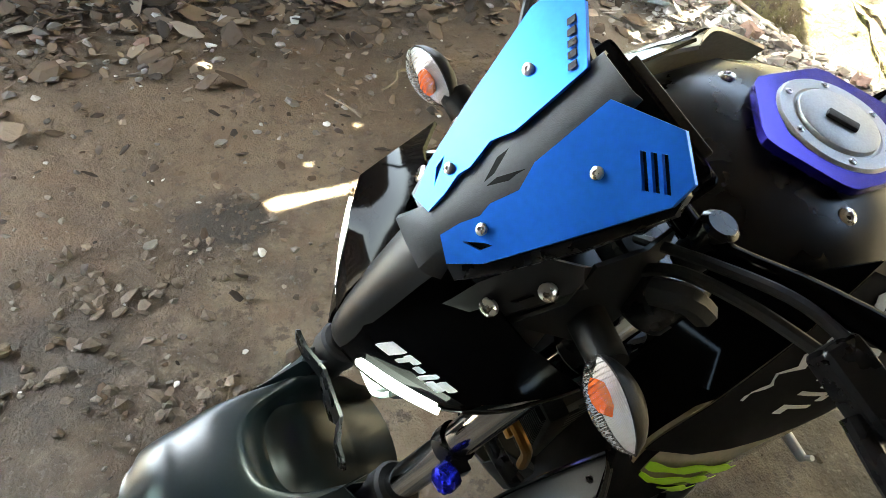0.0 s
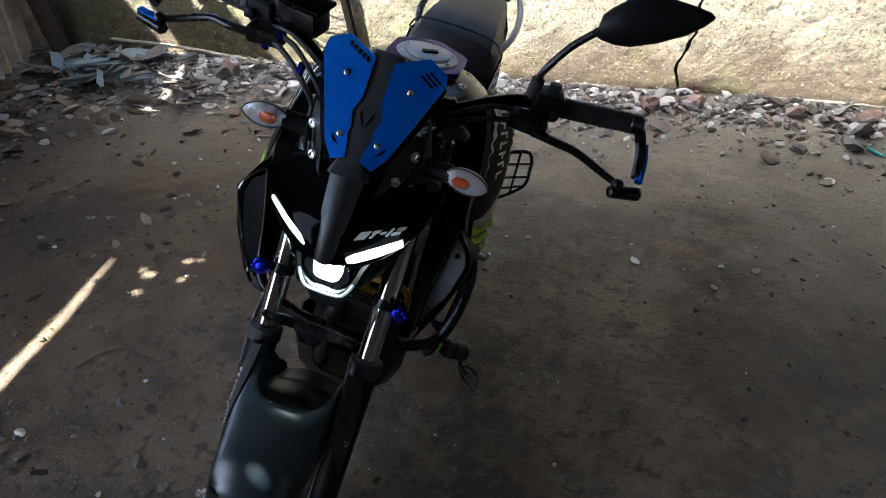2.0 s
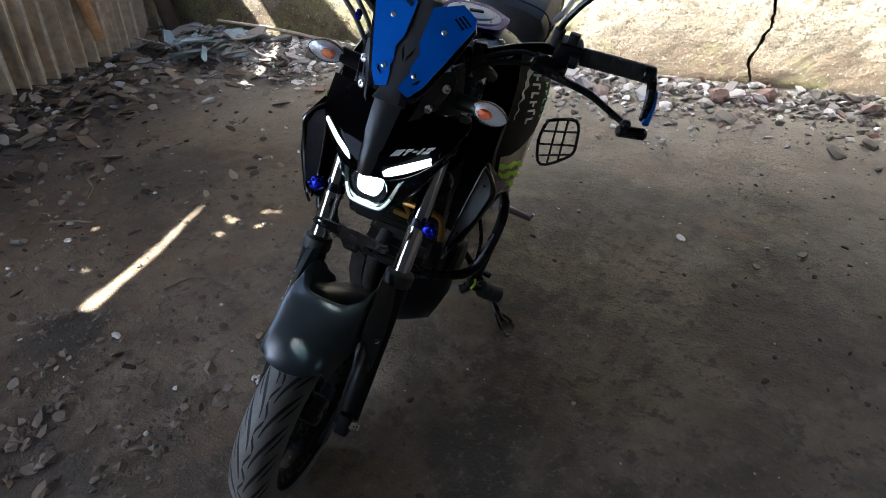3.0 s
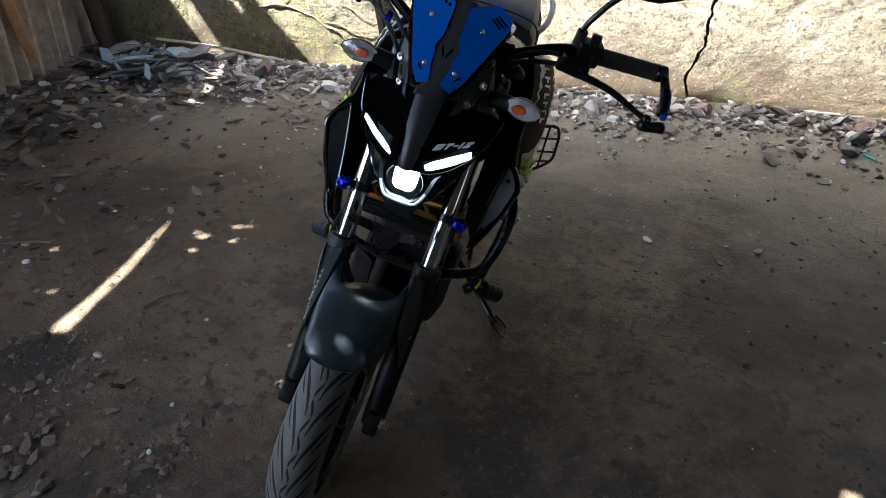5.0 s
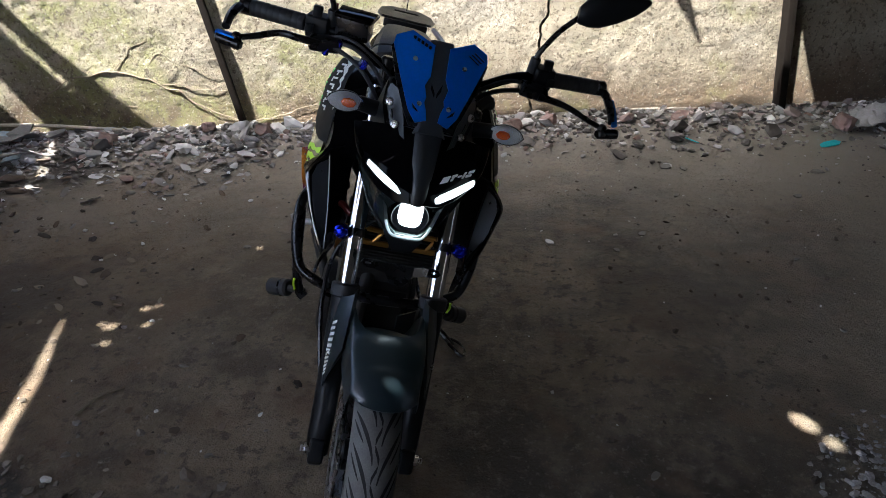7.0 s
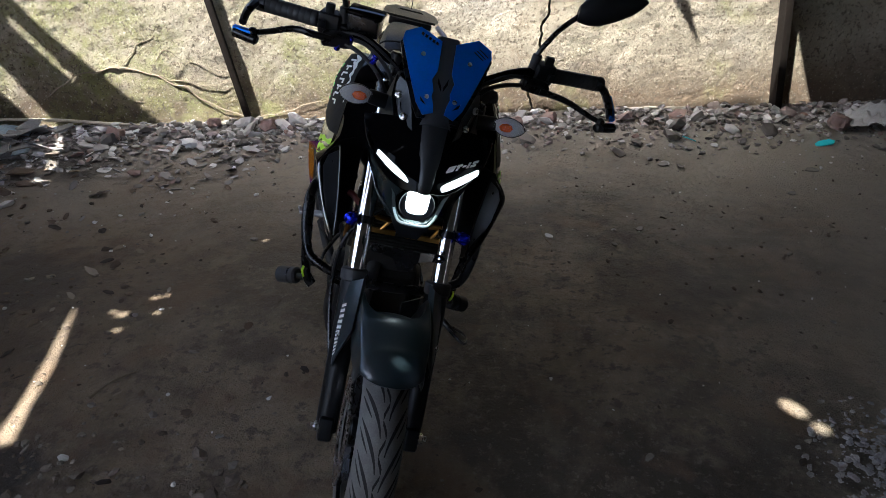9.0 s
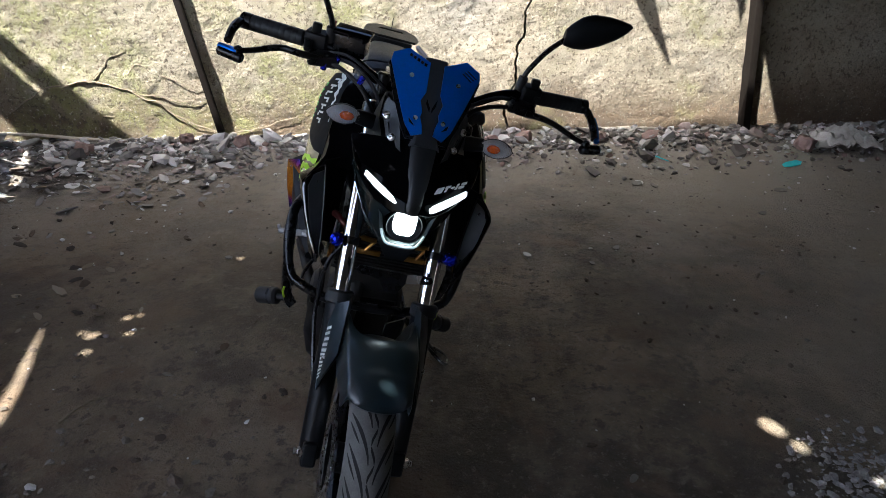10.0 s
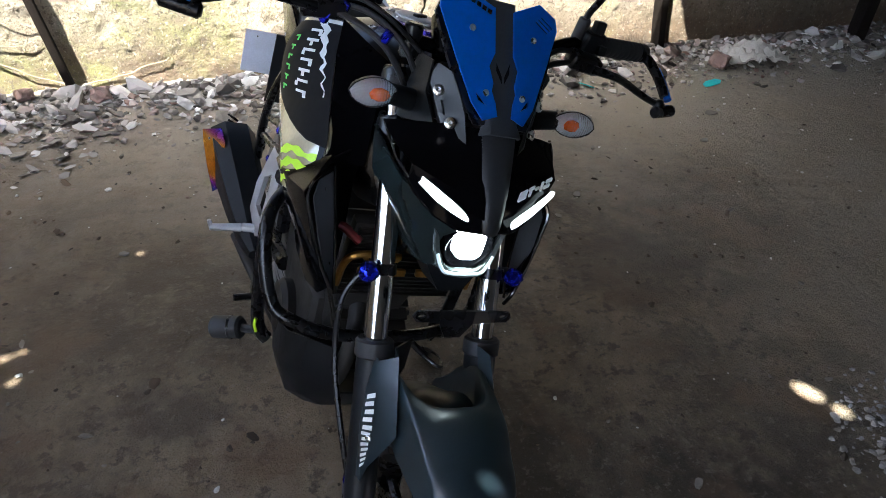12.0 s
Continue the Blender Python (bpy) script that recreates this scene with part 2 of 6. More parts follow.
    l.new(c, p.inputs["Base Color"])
    l.new(ramp(broad.outputs[0], 0.3, 0.7, 0.5, 0.8), p.inputs["Roughness"])
    b1, b2 = n.new("ShaderNodeBump"), n.new("ShaderNodeBump")
    b1.inputs["Strength"].default_value, b1.inputs["Distance"].default_value = 1.0, 0.05
    b2.inputs["Strength"].default_value, b2.inputs["Distance"].default_value = 1.0, 0.012
    l.new(mid.outputs[0], b1.inputs["Height"])
    l.new(grit.outputs[0], b2.inputs["Height"])
    l.new(b1.outputs[0], b2.inputs["Normal"])
    l.new(b2.outputs[0], p.inputs["Normal"])
    return m


def plaster_material():
    """Old lime plaster: pale ochre, pitted, with moss and a damp brown foot."""
    m = dirt_material()
    m.name = "old_lime_plaster"
    n, l = m.node_tree.nodes, m.node_tree.links
    p = n["Principled BSDF"]
    co = n.new("ShaderNodeTexCoord")
    sep = n.new("ShaderNodeSeparateXYZ")
    l.new(co.outputs["Object"], sep.inputs[0])

    def tex(scale, detail=8, rough=0.6):
        t = n.new("ShaderNodeTexNoise")
        t.inputs["Scale"].default_value, t.inputs["Detail"].default_value, t.inputs["Roughness"].default_value = scale, detail, rough
        l.new(co.outputs["Object"], t.inputs["Vector"])
        return t.outputs[0]

    def ramp(src, lo, hi, a, b):
        r = n.new("ShaderNodeMapRange")
        for k, v in zip((1, 2, 3, 4), (lo, hi, a, b)):
            r.inputs[k].default_value = v
        l.new(src, r.inputs[0])
        return r.outputs[0]

    def maths(op, a, b):
        x = n.new("ShaderNodeMath")
        x.operation = op
        for k, v in enumerate((a, b)):
            if isinstance(v, (int, float)):
                x.inputs[k].default_value = v
            else:
                l.new(v, x.inputs[k])
        return x.outputs[0]

    def mixed(fac, a, b):
        x = n.new("ShaderNodeMix")
        x.data_type = "RGBA"
        l.new(fac, x.inputs[0])
        for k, v in ((6, a), (7, b)):
            if isinstance(v, tuple):
                x.inputs[k].default_value = (*v, 1)
            else:
                l.new(v, x.inputs[k])
        return x.outputs[2]

    z = sep.outputs[2]
    c = mixed(ramp(tex(2.2), 0.35, 0.65, 0, 1), (0.27, 0.225, 0.155), (0.46, 0.395, 0.29))
    c = mixed(ramp(tex(1.1, 6), 0.52, 0.66, 0, 0.7), c, (0.29, 0.265, 0.23))
    wet = maths("ADD", z, maths("MULTIPLY", tex(3.0), -0.62))
    c = mixed(ramp(wet, -0.08, 0.24, 0.95, 0.0), c, (0.125, 0.08, 0.042))
    moss = maths("MULTIPLY", ramp(maths("ADD", tex(1.7, 7), maths("MULTIPLY", sep.outputs[0], -0.045)), 0.49, 0.64, 0, 0.9), ramp(tex(11.0, 5), 0.38, 0.58, 0.15, 1))
    c = mixed(moss, c, (0.22, 0.215, 0.075))
    c = mixed(ramp(tex(24.0, 5, 0.7), 0.58, 0.62, 0, 0.85), c, (0.10, 0.075, 0.045))
    c = mixed(ramp(tex(7.0, 8, 0.7), 0.56, 0.62, 0, 0.45), c, (0.20, 0.155, 0.095))
    c = mixed(ramp(tex(44.0, 5, 0.65), 0.57, 0.61, 0, 0.8), c, (0.11, 0.08, 0.048))
    c = mixed(ramp(tex(60.0, 4, 0.6), 0.60, 0.66, 0, 0.5), c, (0.60, 0.53, 0.41))
    l.new(c, p.inputs["Base Color"])
    p.inputs["Roughness"].default_value = 0.9
    pit, rough = tex(16.0, 9, 0.72), tex(62.0, 6, 0.72)
    b1, b2 = n.new("ShaderNodeBump"), n.new("ShaderNodeBump")
    b1.inputs["Strength"].default_value, b1.inputs["Distance"].default_value = 1.0, 0.045
    b2.inputs["Strength"].default_value, b2.inputs["Distance"].default_value = 1.0, 0.024
    l.new(pit, b1.inputs["Height"])
    l.new(rough, b2.inputs["Height"])
    l.new(b1.outputs[0], b2.inputs["Normal"])
    l.new(b2.outputs[0], p.inputs["Normal"])
    return m


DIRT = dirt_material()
PLASTER = plaster_material()
TIN = material("rusty_tin", (0.72, 0.62, 0.47), 0.6, 0.05, scale=2.6, vary=0.35, bump=0.3, bump_scale=60, second=(0.085, 0.050, 0.028))
# for the unseen roof and walls, kept dark to cut bounce light
UNSEEN_TIN = material("unseen_dark_tin", (0.16, 0.145, 0.125), 0.7, 0.1, scale=4.0, vary=0.3, bump=0.2, bump_scale=60, second=(0.07, 0.05, 0.035))
BAMBOO = material("dry_bamboo", (0.50, 0.285, 0.135), 0.42, scale=8, vary=0.3, bump=0.2, bump_scale=80, second=(0.22, 0.115, 0.05))
LOG = material("barked_log", (0.060, 0.038, 0.023), 0.8, scale=12, vary=0.35, bump=0.6, bump_scale=90, second=(0.03, 0.02, 0.013))
CANE = material("pale_cane", (0.52, 0.46, 0.36), 0.6, scale=14, vary=0.3, bump=0.2, bump_scale=120, second=(0.26, 0.21, 0.15))
# near-black: the shade these posts stand in is put into the colour
POST = material("weathered_shaded_post", (0.009, 0.006, 0.004), 0.75, scale=10, vary=0.3, bump=0.4, bump_scale=120, second=(0.007, 0.0055, 0.0045), spec=0.15)
WOOD = material("grey_old_board", (0.2, 0.19, 0.17), 0.8, scale=12, vary=0.3, bump=0.4, bump_scale=150)
ROOT = material("dry_root", (0.19, 0.15, 0.10), 0.8, scale=30, vary=0.3, bump=0.3, bump_scale=200)
BRICK = material("broken_brick", (0.20, 0.115, 0.095), 0.9, scale=25, vary=0.35, bump=0.8, bump_scale=120, second=(0.24, 0.19, 0.165))
ASBESTOS = material("pale_broken_sheet", (0.20, 0.185, 0.16), 0.8, scale=9, vary=0.25, bump=0.3, bump_scale=120)
BLUISH = material("faded_blue_board", (0.16, 0.26, 0.32), 0.7, scale=9, vary=0.3, bump=0.3, bump_scale=100, second=(0.24, 0.25, 0.25))
TEAL = material("turquoise_plastic", (0.02, 0.5, 0.55), 0.35, scale=40, vary=0.15)
PAPER = material("dirty_white_paper", (0.62, 0.61, 0.58), 0.8, scale=40, vary=0.15, bump=0.2, bump_scale=100)
CLOTH = material("grey_cement_sack", (0.42, 0.40, 0.36), 0.85, scale=15, vary=0.25, bump=0.4, bump_scale=200)


def rubble_material():
    """Broken masonry: every piece has its own shade, from grey mortar to pink brick."""
    m = material("rubble_pieces", (0.3, 0.28, 0.26), 0.85, scale=20, vary=0.25, bump=0.5, bump_scale=90)
    n, l = m.node_tree.nodes, m.node_tree.links
    g = n.new("ShaderNodeNewGeometry")
    r = n.new("ShaderNodeValToRGB")
    e = r.color_ramp.elements
    e[0].position, e[0].color = 0.0, (0.09, 0.08, 0.07, 1)
    e[1].position, e[1].color = 1.0, (0.68, 0.67, 0.65, 1)
    for pos, col in ((0.25, (0.16, 0.145, 0.13, 1)), (0.5, (0.25, 0.235, 0.22, 1)), (0.58, (0.24, 0.155, 0.13, 1)), (0.66, (0.30, 0.285, 0.27, 1)), (0.85, (0.42, 0.405, 0.39, 1))):
        k = e.new(pos)
        k.color = col
    l.new(g.outputs["Random Per Island"], r.inputs[0])
    p = n["Principled BSDF"]
    x = n.new("ShaderNodeMix")
    x.data_type, x.blend_type = "RGBA", "MULTIPLY"
    x.inputs[0].default_value = 0.45
    old = p.inputs["Base Color"].links[0].from_socket
    l.new(r.outputs[0], x.inputs[6])
    hi = n.new("ShaderNodeMix")
    hi.data_type, hi.blend_type = "RGBA", "ADD"
    hi.inputs[0].default_value = 1.0
    hi.inputs[7].default_value = (0.55, 0.55, 0.55, 1)
    l.new(old, hi.inputs[6])
    l.new(hi.outputs[2], x.inputs[7])
    l.new(x.outputs[2], p.inputs["Base Color"])
    return m


RUBBLE = rubble_material()


def debris_material():
    """Rotten board, bark and earth: every piece has its own brown."""
    m = rubble_material()
    m.name = "debris_pieces"
    for x in m.node_tree.nodes:
        if x.bl_idname == "ShaderNodeValToRGB":
            for k, col in zip(x.color_ramp.elements, ((0.022, 0.016, 0.011), (0.05, 0.034, 0.022), (0.10, 0.068, 0.042), (0.075, 0.055, 0.040), (0.15, 0.105, 0.068), (0.19, 0.145, 0.098), (0.34, 0.295, 0.235))):
                k.color = (*col, 1)
    return m


DEBRIS = debris_material()


# ---- mesh helpers ----
def mesh_object(name, bm, mat, smooth=True):
    bmesh.ops.recalc_face_normals(bm, faces=bm.faces[:])
    me = bpy.data.meshes.new(name)
    bm.to_mesh(me)
    bm.free()
    me.materials.append(mat)
    for p in me.polygons:
        p.use_smooth = smooth
    if smooth:
        me.set_sharp_from_angle(angle=radians(34))
    return new(name, me)


def part(name, bm, mat, parent, label="", smooth=True):
    ob = mesh_object(name, bm, mat, smooth)
    ob.parent = parent
    return tagged(ob, label)


def thing(name, bm, mat, label, category, group="", kind="", smooth=True):
    return tagged(mesh_object(name, bm, mat, smooth), label, category, group, kind)


def spline(points, steps=5):
    """Points of a smooth curve through the given ones."""
    p = [Vector(q) for q in points]
    if len(p) < 3:
        return p
    out = []
    for i in range(len(p) - 1):
        a, b, c, d = p[max(0, i - 1)], p[i], p[i + 1], p[min(len(p) - 1, i + 2)]
        for k in range(steps):
            t = k / steps
            out.append(0.5 * (2 * b + (c - a) * t + (2 * a - 5 * b + 4 * c - d) * t * t + (3 * b - a - 3 * c + d) * t ** 3))
    return out + [p[-1]]


def loft(bm, rings, close=True, caps=True):
    vs = [[bm.verts.new(p) for p in ring] for ring in rings]
    n = len(vs[0])
    for a, b in zip(vs, vs[1:]):
        for i in range(n if close else n - 1):
            j = (i + 1) % n
            bm.faces.new((a[i], a[j], b[j], b[i]))
    if caps and close:
        bm.faces.new(vs[0][::-1])
        bm.faces.new(vs[-1])
    return vs


def tube(bm, points, radius, n=10, steps=5):
    pts = spline(points, steps)
    radii = radius if callable(radius) else (lambda t: radius)
    rings, up = [], None
    for i, q in enumerate(pts):
        d = (pts[min(i + 1, len(pts) - 1)] - pts[max(i - 1, 0)]).normalized()
        if up is None:
            up = d.orthogonal().normalized()
        up = (up - d * up.dot(d)).normalized()
        side = d.cross(up)
        r = radii(i / (len(pts) - 1))
        rings.append([q + r * (math.cos(a) * up + math.sin(a) * side) for a in (2 * math.pi * k / n for k in range(n))])
    loft(bm, rings)
    return bm


def rod(bm, a, b, radius, n=12, end=None, bevel=0.0):
    """A straight round bar, with its ends rounded off by bevel."""
    a, b = Vector(a), Vector(b)
    d = (b - a).normalized()
    r1 = radius if end is None else end
    up = d.orthogonal().normalized()
    side = d.cross(up)
    stations = [(a, radius), (b, r1)]
    if bevel:
        stations = [(a, radius - bevel), (a + d * bevel, radius), (b - d * bevel, r1), (b, r1 - bevel)]
    loft(bm, [[q + r * (math.cos(2 * math.pi * k / n) * up + math.sin(2 * math.pi * k / n) * side) for k in range(n)] for q, r in stations])
    return bm


def lathe(bm, profile, m, n=24):
    """Profile of (along, radius) turned round the z axis of m."""
    loft(bm, [[m @ Vector((r * math.cos(2 * math.pi * k / n), r * math.sin(2 * math.pi * k / n), z)) for k in range(n)] for z, r in profile], True, True)
    return bm


def block(bm, size, m=Matrix(), bevel=0.003, segments=2):
    made = bmesh.ops.create_cube(bm, size=1.0, matrix=m @ Matrix.Diagonal((*size, 1)))
    if bevel:
        edges = list({e for v in made["verts"] for e in v.link_edges})
        bmesh.ops.bevel(bm, geom=edges, offset=bevel, segments=segments, affect="EDGES", profile=0.6)
    return bm


def plate(bm, outline, depth, holes=(), bevel=0.0):
    """A flat sheet with that outline, pushed along depth, with holes right through it."""
    depth = Vector(depth)
    loops, edges = [], []
    for loop in (outline, *holes):
        vs = [bm.verts.new(p) for p in loop]
        loops.append(vs)
        edges += [bm.edges.new((a, b)) for a, b in zip(vs, vs[1:] + vs[:1])]
    filled = bmesh.ops.triangle_fill(bm, use_beauty=True, use_dissolve=False, edges=edges)
    faces = [g for g in filled["geom"] if isinstance(g, bmesh.types.BMFace)]
    back = bmesh.ops.duplicate(bm, geom=faces + edges + [v for vs in loops for v in vs])
    twin = back["vert_map"]
    for vs in loops:
        for v in vs:
            twin[v].co = v.co + depth
        for a, b in zip(vs, vs[1:] + vs[:1]):
            bm.faces.new((a, b, twin[b], twin[a]))
    return bm


def shell(bm, grid, thick):
    """A sheet through a grid of points, given some thickness towards its inner side."""
    rows, cols = len(grid), len(grid[0])
    way = [[Vector() for _ in range(cols)] for _ in range(rows)]
    for j in range(rows - 1):
        for i in range(cols - 1):
            n = (grid[j][i + 1] - grid[j + 1][i]).cross(grid[j + 1][i + 1] - grid[j][i])
            for b, a in ((j, i), (j, i + 1), (j + 1, i), (j + 1, i + 1)):
                way[b][a] += n.normalized() if n.length > 1e-12 else Vector()
    top = [[bm.verts.new(p) for p in row] for row in grid]
    low = [[bm.verts.new(grid[j][i] + (way[j][i].normalized() if way[j][i].length > 1e-9 else Vector()) * thick) for i in range(cols)] for j in range(rows)]
    for j in range(rows - 1):
        for i in range(cols - 1):
            bm.faces.new((top[j][i], top[j][i + 1], top[j + 1][i + 1], top[j + 1][i]))
            bm.faces.new((low[j][i], low[j + 1][i], low[j + 1][i + 1], low[j][i + 1]))
    rim = [(0, i) for i in range(cols)] + [(j, cols - 1) for j in range(1, rows)] + [(rows - 1, i) for i in range(cols - 2, -1, -1)] + [(j, 0) for j in range(rows - 2, 0, -1)]
    for (j, i), (l, k) in zip(rim, rim[1:] + rim[:1]):
        bm.faces.new((top[j][i], low[j][i], low[l][k], top[l][k]))
    return bm


def blob(bm, centre, radii, n=12, m=Matrix()):
    bmesh.ops.create_uvsphere(bm, u_segments=n * 2, v_segments=n, radius=1.0, matrix=Matrix.Translation(centre) @ m @ Matrix.Diagonal((*radii, 1)))
    return bm


def B():
    return bmesh.new()


def aim(at, way):
    """A frame at that place whose z axis points along way."""
    return Matrix.Translation(at) @ Vector(way).to_track_quat("Z", "Y").to_matrix().to_4x4()


# ---- the shed: floor, walls, roof ----
WALL0, WALLK = 3.30, 0.12          # inner face of the back wall: y = WALL0 + WALLK * x
ROOF = 2.8


def wall_y(x):
    return WALL0 + WALLK * x


def tin_x(y):
    return -3.946 + (2.722 - y) * 0.228


def floor_height(x, y):
    """Packed earth, a little uneven, heaped up towards the back wall and the tin wall."""
    d = wall_y(x) - y
    h = 0.13 * max(0.0, 1 - d / 0.75) ** 1.3
    e = x - tin_x(y)
    h = max(h, 0.10 * max(0.0, 1 - e / 0.8) ** 1.3)
    n = noise.noise(Vector((x * 1.3, y * 1.3, 0))) * 0.010 + noise.noise(Vector((x * 5, y * 5, 3))) * 0.004
    n += noise.noise(Vector((x * 16, y * 16, 7))) * 0.0035
    rough = max(0.0, noise.noise(Vector((x * 1.1, y * 1.1, 21))))
    n += abs(noise.noise(Vector((x * 29, y * 29, 4)))) * 0.009 * rough
    calm = min(1.0, max(0.0, (math.hypot(x + 0.5, (y - 0.7) * 0.5) - 0.3) / 0.6))
    return h + n * calm


def axis_steps(lo, hi, inner_lo, inner_hi, fine):
    inner = np.arange(inner_lo, inner_hi + 1e-6, fine)
    return [lo, (lo * 2 + inner_lo) / 3, (lo + inner_lo * 2) / 3, *inner, (hi + inner_hi * 2) / 3, (hi * 2 + inner_hi) / 3, hi]


def build_floor():
    xs, ys = axis_steps(-30, 30, -4.0, 3.6, 0.022), axis_steps(-40, 30, -1.0, 3.8, 0.022)
    verts = [(x, y, floor_height(x, y) if abs(x) < 5 and -2 < y < 4.3 else 0.0) for y in ys for x in xs]
    w = len(xs)
    faces = [(j * w + i, j * w + i + 1, (j + 1) * w + i + 1, (j + 1) * w + i) for j in range(len(ys) - 1) for i in range(w - 1)]
    me = bpy.data.meshes.new("floor")
    me.from_pydata(verts, [], faces)
    me.materials.append(DIRT)
    for p in me.polygons:
        p.use_smooth = True
    tagged(new("floor", me), "dark packed earth floor with dust, stains and grit", "floor", kind="structure")


CRACK = [(-0.1, 0.15), (0.08, 0.165), (0.25, 0.112), (0.32, 0.13), (0.45, 0.183), (0.57, 0.18), (0.69, 0.176), (0.77, 0.228), (0.90, 0.222),
         (1.1, 0.29), (1.3, 0.27), (1.6, 0.36), (2.0, 0.33), (2.45, 0.42)]


def crack_x(z):
    for (z0, x0), (z1, x1) in zip(CRACK, CRACK[1:]):
        if z0 <= z <= z1:
            return x0 + (x1 - x0) * (z - z0) / (z1 - z0) + 0.022 * noise.noise(Vector((0, 0, z * 13))) + 0.010 * noise.noise(Vector((0, 3, z * 45)))
    return CRACK[-1][1]


def plaster_relief(x, z):
    """How far the plaster stands out of true: slow bulges, trowel lumps, and pits where it has flaked."""
    p = Vector((x, z, 0))
    out = 0.016 * noise.noise(p * 1.6 + Vector((0, 0, 9))) + 0.006 * noise.noise(p * 7)
    out += 0.0035 * noise.noise(p * 19 + Vector((4, 0, 0))) + 0.0028 * noise.noise(p * 43 + Vector((0, 8, 0)))
    pit = noise.noise(p * 13 + Vector((7, 3, 1)))
    flaked = noise.noise(p * 2.7 + Vector((1, 5, 2)))
    out += 0.014 * max(0.0, pit - 0.36) + 0.004 * max(0.0, min(1.0, (flaked - 0.16) * 6))
    out += 0.010 * max(0.0, noise.noise(Vector((x * 22, z * 34, 6))) - 0.30)
    return out


def build_back_wall():
    """Plastered wall with a gaping crack that runs right through the plaster."""
    bm = B()
    zs = [*np.arange(-0.1, 1.35, 0.0145), *np.arange(1.36, ROOF + 0.06, 0.07)]
    for side in (-1, 1):
        rows = []
        for z in zs:
            gap = 0.006 + 0.011 * abs(noise.noise(Vector((5, side * 0.7, z * 9)))) + 0.003 * noise.noise(Vector((2, side * 3, z * 40)))
            edge = crack_x(z) + side * gap
            reach = [0.0145 * i for i in range(250)]
            far = side * 5.2 - edge - side * reach[-1]
            xs = [edge + side * q for q in reach] + [edge + side * reach[-1] + far * k / 6 for k in range(1, 7)]
            row = [Vector((x, wall_y(x) + plaster_relief(x, z) - 0.02 * max(0, 0.25 - z), z)) for x in xs]
            deep = row[0] + Vector((0.004 * side, 0.14, 0))
            rows.append([deep] + row)
        vs = [[bm.verts.new(p) for p in row] for row in rows]
        for a, b in zip(vs, vs[1:]):
            for i in range(len(a) - 1):
                f = (a[i], a[i + 1], b[i + 1], b[i])
                bm.faces.new(f if side > 0 else f[::-1])
    # the core behind the plaster
    x0, x1 = -5.2, 5.2
    q = [Vector((x, wall_y(x) + d, z)) for z in (-0.1, ROOF + 0.05) for x, d in ((x0, 0.15), (x1, 0.15), (x1, 0.33), (x0, 0.33))]
    v = [bm.verts.new(p) for p in q]
    for f in ((0, 1, 2, 3), (7, 6, 5, 4), (0, 4, 5, 1), (1, 5, 6, 2), (2, 6, 7, 3), (3, 7, 4, 0)):
        bm.faces.new([v[i] for i in f])
    me = bpy.data.meshes.new("wall_back")
    bm.to_mesh(me)
    bm.free()
    me.materials.append(PLASTER)
    for p in me.polygons:
        p.use_smooth = True
    me.set_sharp_from_angle(angle=radians(50))
    tagged(new("wall_back", me), "old cracked plaster wall, pale ochre with moss and damp foot", "wall", kind="structure")


def build_tin_wall():
    """Corrugated sheets on bamboo rails; each sheet is a piece of its own."""
    wall = new("wall_left")
    tagged(wall, "weathered corrugated tin sheets on a bamboo frame", "wall", kind="structure")
    along = Vector((-0.2222, 0.975, 0))
    out = Vector((0.975, 0.2222, 0))
    y, i = 3.0, 0
    # sheets below y 0.9 are unseen, added to block low outside light
    while y > -2.3:
        width = 0.78
        lean = 0.02 * math.sin(i * 2.3)
        top = 1.42 + 0.05 * math.sin(i * 1.7)
        bm = B()
        grid = []
        for zi in range(9):
            z = -0.05 + (top + 0.05) * zi / 8
            row = []
            for k in range(45):
                s = k / 44 * (width + 0.05)
                p = Vector((tin_x(y), y, 0)) - along * s
                wave = 0.031 * math.cos(s / 0.118 * 2 * math.pi) + 0.01 * noise.noise(Vector((s * 2, z * 2, i)))
                p += out * (wave + (i % 2) * 0.014 + lean * z)
                row.append(p + Vector((0, 0, z)))
            grid.append(row)
        shell(bm, grid, 0.0015)
        part("sheet", bm, TIN, wall)
        y -= width
        i += 1
    for z in (0.66, 1.3):
        bm = tube(B(), [Vector((tin_x(q), q, z + 0.012 * math.sin(q * 3))) + out * 0.045 for q in np.arange(-2.4, 2.7, 0.53)], 0.02, 8, 3)
        part("rail", bm, ROOT, wall, "thin bamboo rail")
    return wall


def bamboo_pole(a, b, radius, mat, label):
    a, b = Vector(a), Vector(b)
    n = 40
    bm = B()
    pts = [a.lerp(b, k / n) for k in range(n + 1)]
    tube(bm, pts, lambda t: radius * (1 + (0.10 if abs((t * 6.5) % 1 - 0.5) < 0.04 else 0.0) - 0.1 * t), 14, 1)
    return thing("bamboo_pole", bm, mat, label, "pole", "bamboo poles")


def sun_hole(points, zs=None):
    """Corners of the roof opening whose sunlight falls on those places."""
    out = []
    for p in points:
        p = Vector(p)
        k = (ROOF - p.z) / -SUN_WAY.z
        q = p - SUN_WAY * k
        out.append(Vector((q.x, q.y, ROOF)))
    return out


def on_wall(x, z):
    return Vector((x, wall_y(x), z))


